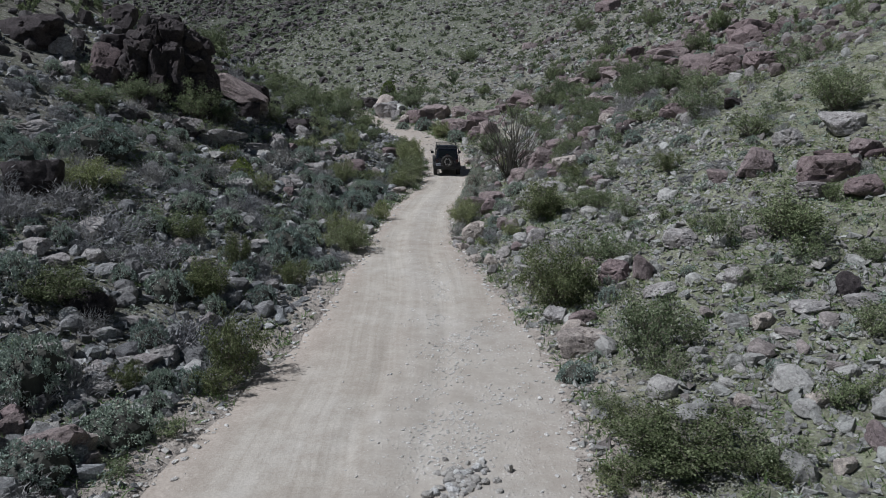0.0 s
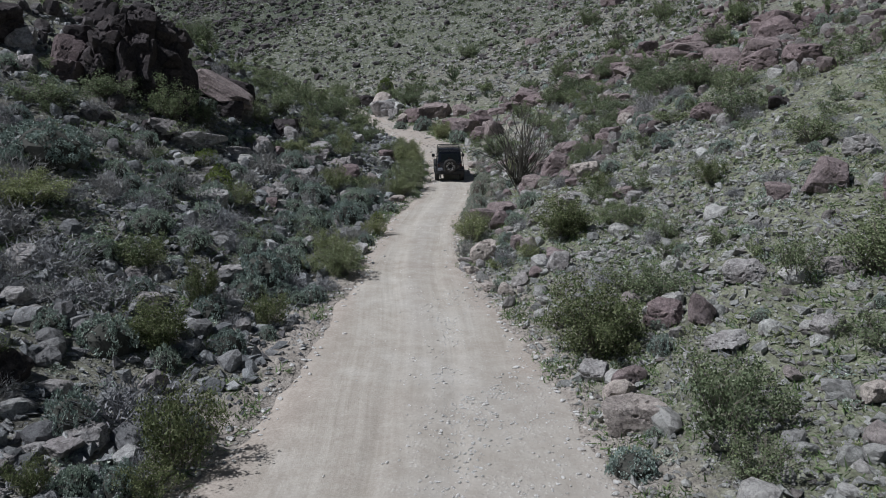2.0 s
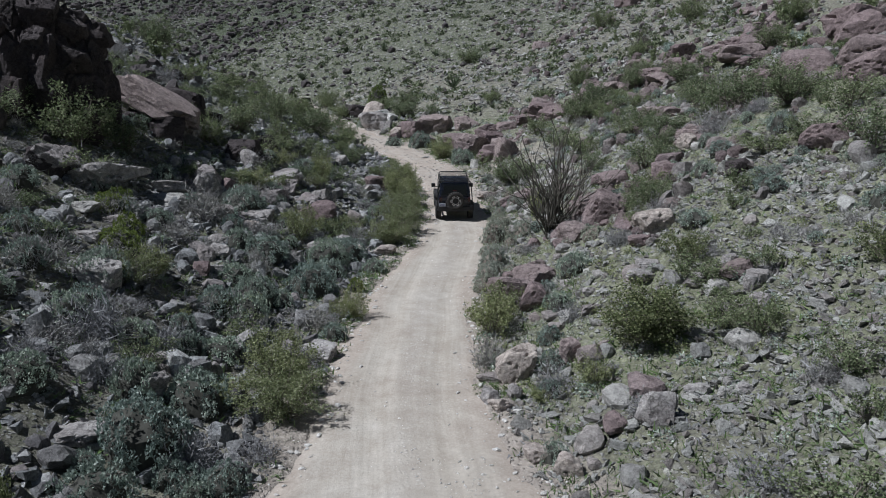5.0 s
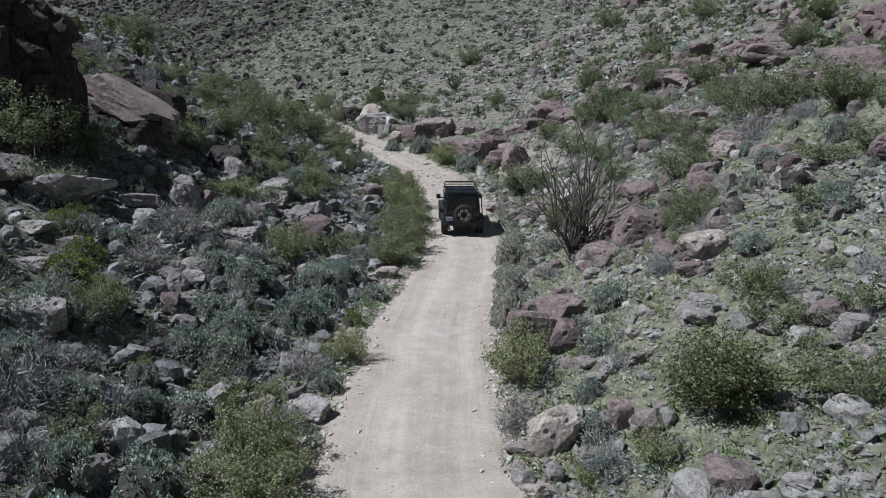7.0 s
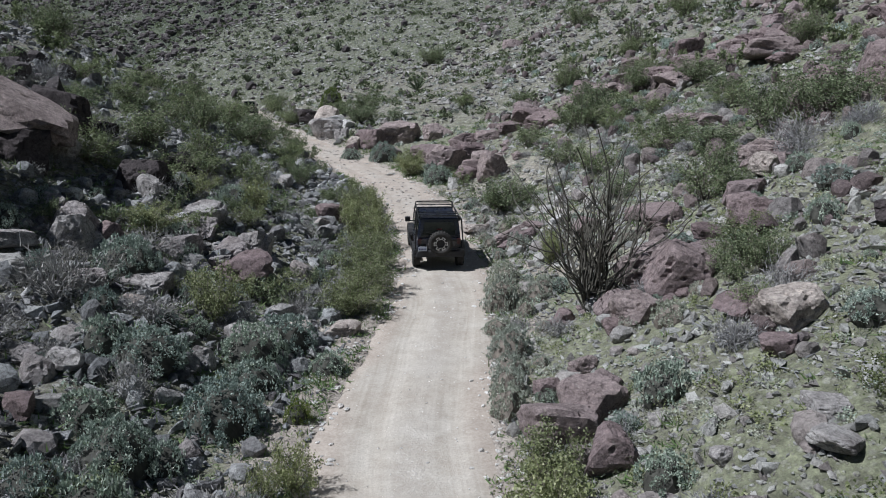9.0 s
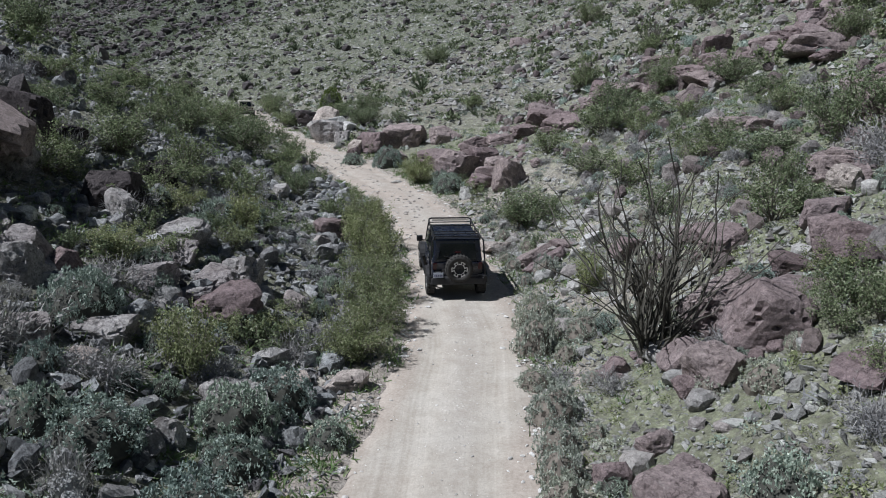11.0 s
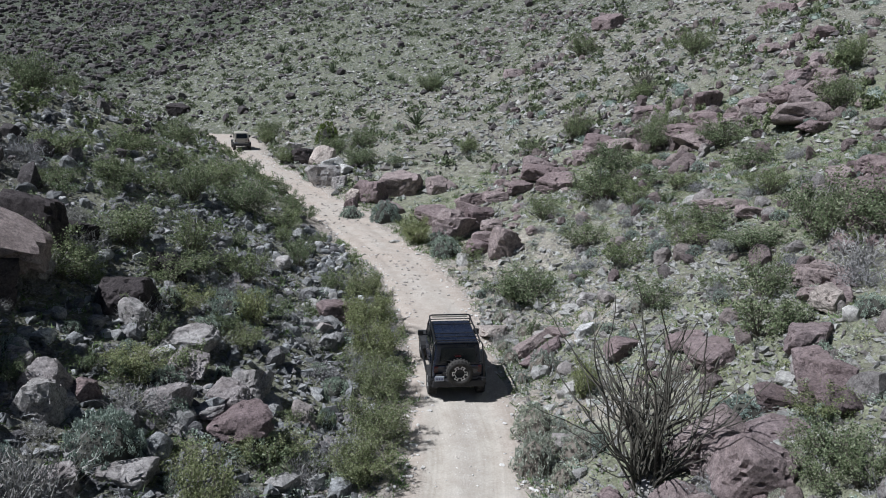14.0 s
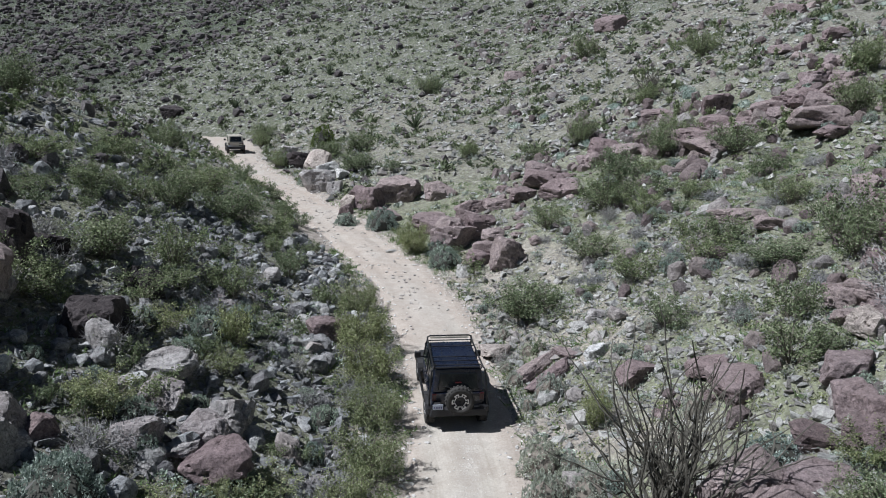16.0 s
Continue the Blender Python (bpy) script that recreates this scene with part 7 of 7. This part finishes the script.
# ---- vehicles ----
def paint_material(name, color, dust, rough=0.28):
    """Car paint with a film of pale dust, thicker towards the sills."""
    m, nd, lk, bsdf = nodes_of(name)
    n = noise_node(nd, lk, 3.5, 8, 0.7)
    fac = ramp(nd, lk, n.outputs["Fac"], [(0.35, (dust * 0.3,) * 3), (0.7, (dust,) * 3)])
    lk.new(mix(nd, lk, fac, color, (0.30, 0.27, 0.24)), bsdf.inputs["Base Color"])
    lk.new(ramp(nd, lk, n.outputs["Fac"], [(0.35, (rough,) * 3), (0.7, (rough + 0.3,) * 3)]), bsdf.inputs["Roughness"])
    bsdf.inputs["Coat Weight"].default_value = 0.3
    return m


# black paint; the blue in its base colour stands in for reflected sky
M_BLACK = paint_material("dusty black paint with sky tint", (0.007, 0.011, 0.026), 0.015, 0.16)
M_TAN = paint_material("dusty beige paint", (0.55, 0.52, 0.45), 0.3)
M_PLASTIC = plain_material("black plastic", (0.02, 0.02, 0.022), 0.65, grain=0.3, scale=20)
M_TYRE = plain_material("dusty tyre rubber", (0.035, 0.033, 0.031), 0.9, grain=0.5, scale=9)
M_RIM = plain_material("grey alloy", (0.55, 0.55, 0.56), 0.4, 0.6, 0.12)
M_STEEL = plain_material("black steel tube", (0.018, 0.018, 0.02), 0.45, 0.3, 0.2)
M_GLASS = plain_material("dark tinted glass", (0.008, 0.010, 0.012), 0.06, 0.0, 0.1)
M_LAMP = plain_material("red lamp lens", (0.035, 0.004, 0.004), 0.3, 0.0, 0.1)
M_PLATE = plain_material("pale number plate", (0.45, 0.48, 0.55), 0.4, 0.0, 0.05)
M_PLATE_MARK = plain_material("dark plate mark", (0.06, 0.07, 0.16), 0.5, 0.0, 0.05)
M_BAR = plain_material("pale light bar cover", (0.50, 0.46, 0.38), 0.5, 0.0, 0.1)


def hexa(corners, bevel=0.02, segments=2):
    """A box from its eight corners (bottom four, then top four, counter-clockwise), with rounded edges."""
    bm = bmesh.new()
    vs = [bm.verts.new(c) for c in corners]
    for f in ((3, 2, 1, 0), (4, 5, 6, 7), (0, 1, 5, 4), (1, 2, 6, 5), (2, 3, 7, 6), (3, 0, 4, 7)):
        bm.faces.new([vs[i] for i in f])
    bmesh.ops.recalc_face_normals(bm, faces=bm.faces[:])
    if bevel:
        bmesh.ops.bevel(bm, geom=bm.edges[:], offset=bevel, segments=segments, affect="EDGES", profile=0.6)
    return bm


def box(x0, x1, y0, y1, z0, z1, bevel=0.02, tx=0.0, ty0=0.0, ty1=0.0, fx=0.0):
    """A box; its top is narrower by tx each side, its ends lean in by ty0 and ty1, its front is narrower by fx each side."""
    return hexa([(x0, y0, z0), (x1, y0, z0), (x1 - fx, y1, z0), (x0 + fx, y1, z0),
                 (x0 + tx, y0 + ty0, z1), (x1 - tx, y0 + ty0, z1), (x1 - tx - fx, y1 - ty1, z1), (x0 + tx + fx, y1 - ty1, z1)], bevel)


def pipe(name, points, radius, material, parent, sides=8, label=""):
    v, t = tube(points, [radius] * len(points), sides)
    caps = [[0] + [sides - 1 - k for k in range(sides - 1)], [len(v) - sides + k for k in range(sides)]]
    me = bpy.data.meshes.new(name)
    me.from_pydata([tuple(p) for p in v], [], [tuple(map(int, f)) for f in t] + caps)
    me.materials.append(material)
    ob = new(name, me)
    ob.parent = parent
    if label:
        tagged(ob, label)
    return ob


def lathe(profile, sides=36):
    """Turns a closed profile of (radius, offset) round the x axis."""
    bm = bmesh.new()
    rings = []
    for k in range(sides):
        an = 2 * math.pi * k / sides
        rings.append([bm.verts.new((o, r * math.cos(an), r * math.sin(an))) for r, o in profile])
    n = len(profile)
    for k in range(sides):
        a, b = rings[k], rings[(k + 1) % sides]
        for i in range(n):
            bm.faces.new((a[i], a[(i + 1) % n], b[(i + 1) % n], b[i]))
    bmesh.ops.recalc_face_normals(bm, faces=bm.faces[:])
    return bm


def wheel(name, parent, at, turn, r=0.42, w=0.29):
    """A knobbly tyre on a six-spoked rim; the wheel's outer face looks along its own +x."""
    h = w / 2
    hub = new(name)
    hub.parent = parent
    bm = lathe([(r * 0.60, -h * 0.8), (r * 0.80, -h), (r * 0.95, -h * 0.92), (r, -h * 0.6), (r, h * 0.6), (r * 0.95, h * 0.92), (r * 0.80, h), (r * 0.60, h * 0.8)])
    for k in range(24):
        an = 2 * math.pi * (k + 0.5) / 24
        for s in (-1, 1):
            m = Matrix.Rotation(an, 4, "X") @ Matrix.Translation((s * h * 0.62, 0, r + 0.004)) @ Matrix.Diagonal((h * 0.55, r * 0.13, 0.022, 1))
            bmesh.ops.create_cube(bm, size=1, matrix=m)
    part("tyre", bm, M_TYRE, hub, "knobbly black off-road tyre", True)
    bm = lathe([(r * 0.615, -h * 0.6), (r * 0.62, h * 0.72), (r * 0.56, h * 0.76), (r * 0.54, h * 0.35), (r * 0.2, h * 0.3), (0.001, h * 0.3), (0.001, -h * 0.3), (r * 0.5, -h * 0.4)])
    for f in bm.faces:
        f.material_index = 0
    rim = part("rim", bm, M_PLASTIC, hub, "black alloy rim with pale spokes", True)
    for k in range(6):
        an = 2 * math.pi * k / 6
        bm = bmesh.new()
        for s, tip in ((-0.30, 0.26), (0.30, -0.26)):
            m = Matrix.Rotation(an + s, 4, "X") @ Matrix.Translation((h * 0.66, 0, r * 0.46)) @ Matrix.Rotation(tip, 4, "X") @ Matrix.Diagonal((0.03, 0.026, r * 0.20, 1))
            bmesh.ops.create_cube(bm, size=1, matrix=m)
        m = Matrix.Rotation(an, 4, "X") @ Matrix.Translation((h * 0.66, 0, r * 0.385)) @ Matrix.Diagonal((0.03, r * 0.17, 0.022, 1))
        bmesh.ops.create_cube(bm, size=1, matrix=m)
        m = Matrix.Rotation(an + math.pi / 6, 4, "X") @ Matrix.Translation((h * 0.70, 0, r * 0.56)) @ Matrix.Diagonal((0.03, r * 0.34, 0.03, 1))
        bmesh.ops.create_cube(bm, size=1, matrix=m)
        part("spoke", bm, M_RIM, rim)
    hub.matrix_local = Matrix.Translation(at) @ turn
    return hub


def flare(parent, sx, y, r=0.53):
    """A wide black wing over a wheel."""
    bm = bmesh.new()
    rings = []
    for k in range(11):
        an = radians(8 + 164 * k / 10)
        c, s = math.cos(an), math.sin(an)
        s = min(s, 0.80)
        ring = []
        for x, o in ((0.70, 0.0), (0.93, 0.0), (0.94, -0.05), (0.92, -0.07), (0.70, -0.05)):
            ring.append(bm.verts.new((sx * x, y + (r + o) * c * 1.05, 0.42 + (r + o) * s)))
        rings.append(ring)
    for a, b in zip(rings, rings[1:]):
        for i in range(5):
            bm.faces.new((a[i], a[(i + 1) % 5], b[(i + 1) % 5], b[i]))
    bm.faces.new(rings[0])
    bm.faces.new(rings[-1][::-1])
    bmesh.ops.recalc_face_normals(bm, faces=bm.faces[:])
    part("fender_flare", bm, M_PLASTIC, parent, "wide black plastic fender flare")


def off_roader(paint, outfitted, label):
    """A boxy four-door off-roader; +y is forward, the ground at z = 0."""
    car = new("off_road_car")
    body = part("body", box(-0.78, 0.78, -1.98, 0.80, 0.58, 1.15, 0.035, 0.015), paint, car, "boxy dusty car body")
    part("chassis", box(-0.55, 0.55, -1.95, 2.0, 0.42, 0.62, 0.03), M_PLASTIC, car)
    part("hood", hexa([(-0.72, 0.78, 0.66), (0.72, 0.78, 0.66), (0.60, 2.0, 0.66), (-0.60, 2.0, 0.66), (-0.70, 0.78, 1.18), (0.70, 0.78, 1.18), (0.58, 1.97, 1.11), (-0.58, 1.97, 1.11)], 0.04), paint, car)
    part("grille", box(-0.62, 0.62, 1.985, 2.05, 0.62, 1.08, 0.02), M_PLASTIC, car)
    part("front_bumper", box(-0.82, 0.82, 2.07, 2.28, 0.52, 0.72, 0.04, 0.02), M_PLASTIC, car)
    part("rear_bumper", hexa([(-0.84, -2.22, 0.50), (0.84, -2.22, 0.50), (0.86, -1.96, 0.50), (-0.86, -1.96, 0.50), (-0.80, -2.20, 0.72), (0.80, -2.20, 0.72), (0.84, -1.96, 0.72), (-0.84, -1.96, 0.72)], 0.035), M_PLASTIC, car, "thick black rear bumper")
    for s in (-1, 1):
        part("bumper_wing", box(min(s * 0.62, s * 0.90), max(s * 0.62, s * 0.90), -2.16, -1.80, 0.60, 0.76, 0.03), M_STEEL, car)
    top = part("hardtop", hexa([(-0.765, -1.97, 1.152), (0.765, -1.97, 1.152), (0.745, 0.62, 1.152), (-0.745, 0.62, 1.152), (-0.685, -1.86, 1.84), (0.685, -1.86, 1.84), (0.665, 0.26, 1.82), (-0.665, 0.26, 1.82)], 0.05, 3), paint, car, "black removable hard top")
    for x in (-0.42, 0.0, 0.42):
        part("roof_rib", box(x - 0.06, x + 0.06, -1.7, 0.1, 1.838, 1.852, 0.006), paint, top)
    part("windscreen", hexa([(-0.66, 0.665, 1.20), (0.66, 0.665, 1.20), (0.66, 0.685, 1.20), (-0.66, 0.685, 1.20), (-0.60, 0.315, 1.76), (0.60, 0.315, 1.76), (0.60, 0.335, 1.76), (-0.60, 0.335, 1.76)], 0.004, 1), M_GLASS, car, "dark sloping windscreen")
    part("rear_window", hexa([(-0.58, -1.995, 1.24), (0.58, -1.995, 1.24), (0.58, -1.95, 1.24), (-0.58, -1.95, 1.24), (-0.53, -1.925, 1.72), (0.53, -1.925, 1.72), (0.53, -1.88, 1.72), (-0.53, -1.88, 1.72)], 0.012, 2), M_GLASS, car, "dark tinted rear window")
    part("tailgate", box(-0.66, 0.66, -2.005, -1.97, 0.70, 1.14, 0.012), paint, car)
    for s in (-1, 1):
        for y0, y1 in ((-1.80, -1.05), (-0.98, -0.32), (-0.24, 0.42)):
            x0, x1 = 0.772, 0.705
            part("side_window", hexa([(s * x0 - 0.02, y0, 1.20), (s * x0 + 0.004 * s, y0, 1.20), (s * x0 + 0.004 * s, y1, 1.20), (s * x0 - 0.02, y1, 1.20),
                                      (s * x1 - 0.02, y0 + 0.03, 1.70), (s * x1 + 0.004 * s, y0 + 0.03, 1.70), (s * x1 + 0.004 * s, y1 - 0.08, 1.70), (s * x1 - 0.02, y1 - 0.08, 1.70)], 0.006, 1), M_GLASS, car, "dark tinted side window")
        for y0, y1 in ((-0.98, -0.28), (-0.26, 0.60)):
            door = part("door", box(min(s * 0.775, s * 0.795), max(s * 0.775, s * 0.795), y0, y1, 0.62, 1.13, 0.008), paint, car)
            part("door_handle", box(min(s * 0.79, s * 0.83), max(s * 0.79, s * 0.83), y0 + 0.05, y0 + 0.2, 1.0, 1.04, 0.008), M_PLASTIC, door)
        part("tail_light", box(s * 0.70 - 0.06, s * 0.70 + 0.06, -2.05, -1.97, 0.93, 1.13, 0.012), M_LAMP, car, "square red tail light")
        mirror = part("door_mirror", box(min(s * 0.88, s * 1.08), max(s * 0.88, s * 1.08), 0.56, 0.66, 1.16, 1.36, 0.03), M_PLASTIC, car)
        part("mirror_arm", box(min(s * 0.76, s * 0.92), max(s * 0.76, s * 0.92), 0.59, 0.63, 1.17, 1.21, 0.008), M_PLASTIC, mirror)
        for y in (-1.475, 1.475):
            flare(car, s, y)
            wheel("wheel", car, (s * 0.79, y, 0.42), Matrix.Rotation(0 if s > 0 else math.pi, 4, "Z"))
        pipe("side_step", [(s * 0.80, -0.95, 0.55), (s * 0.90, -0.85, 0.50), (s * 0.90, 0.85, 0.50), (s * 0.80, 0.95, 0.55)], 0.04, M_STEEL, car)
    plate = part("number_plate", box(-0.76, -0.46, -2.245, -2.225, 0.74, 0.90, 0.004), M_PLATE, car, "pale number plate with illegible marks")
    for n in range(5):
        part("plate_mark", box(-0.73 + n * 0.052, -0.70 + n * 0.052, -2.252, -2.243, 0.78, 0.84, 0.0), M_PLATE_MARK, plate)
    part("plate_bracket", box(-0.70, -0.52, -2.23, -2.0, 0.76, 0.88, 0.01), M_PLASTIC, car)
    if outfitted:
        part("spare_mount", box(-0.12, 0.12, -2.12, -1.99, 0.88, 1.15, 0.02), M_PLASTIC, car)
        wheel("spare_wheel", car, (0.02, -2.24, 1.02), Matrix.Rotation(-math.pi / 2, 4, "Z"), 0.415, 0.27)
    part("brake_light", box(-0.09, 0.09, -2.06, -2.0, 1.46, 1.49, 0.01), M_LAMP, car, "small red high brake light")
    for z in (0.80, 1.04):
        part("tailgate_hinge", box(0.30, 0.72, -2.03, -2.0, z, z + 0.06, 0.008), M_STEEL, car)
    pipe("wiper", [(0.0, -2.03, 1.25), (-0.2, -2.0, 1.30), (-0.45, -1.985, 1.36)], 0.008, M_PLASTIC, car, 5)
    if outfitted:
        rack = part("roof_rack", box(-0.66, 0.66, -1.90, -1.82, 1.875, 1.90, 0.008), M_STEEL, car, "black steel roof rack with raised front hoop")
        for s in (-1, 1):
            pipe("rack_rail", [(s * 0.84, -2.02, 0.70), (s * 0.845, -2.03, 1.05), (s * 0.78, -1.96, 1.84), (s * 0.72, -1.86, 1.91), (s * 0.70, 0.20, 1.90), (s * 0.70, 0.30, 1.90)], 0.026, M_STEEL, rack)
            pipe("rack_rail", [(s * 0.70, -0.05, 1.91), (s * 0.70, 0.30, 1.99)], 0.02, M_STEEL, rack)
            pipe("rack_post", [(s * 0.70, 0.30, 1.90), (s * 0.74, 0.56, 1.5), (s * 0.76, 0.76, 1.16)], 0.024, M_STEEL, rack)
            pipe("rack_post", [(s * 0.705, -0.62, 1.90), (s * 0.80, -0.62, 1.15)], 0.02, M_STEEL, rack)
            pipe("rack_post", [(s * 0.70, -1.84, 1.82), (s * 0.70, -1.84, 1.91)], 0.02, M_STEEL, rack)
        pipe("rack_hoop", [(-0.70, 0.30, 1.90), (-0.69, 0.31, 1.98), (-0.62, 0.32, 2.01), (0.62, 0.32, 2.01), (0.69, 0.31, 1.98), (0.70, 0.30, 1.90)], 0.026, M_STEEL, rack)
        part("light_bar", box(-0.60, 0.60, 0.29, 0.33, 1.925, 1.97, 0.01), M_BAR, rack, "pale cover of a roof light bar")
        for y in (-1.72, -1.42, -1.12, -0.30, 0.20):
            pipe("rack_bar", [(-0.71, y, 1.90), (0.71, y, 1.90)], 0.018, M_STEEL, rack, 6)
        for x in (-0.70, 0.70):
            pipe("rack_clamp", [(x, -1.80, 1.88), (x * 0.9, -1.60, 1.89)], 0.014, M_STEEL, rack, 6)
    return tagged(car, label, "car")


def stand(car, x, y, heading):
    """Sets a car on the track, pitched with it."""
    rise = math.degrees(math.atan2(float(track_z(y + 1.5) - track_z(y - 1.5)), 3.0))
    z = float(road_z(np.array([x - track_x(y)]), np.array([y]))[0])
    car.matrix_world = pose(x, y, z - 0.01, rise, 0, heading)
    return car


stand(off_roader(M_BLACK, True, "dusty black boxy off-road car with roof rack and spare wheel"), 0.22, 53.7, 1.8)
stand(off_roader(M_TAN, False, "dusty beige boxy off-road car on the track bend"), -17.4, 112.5, 14)
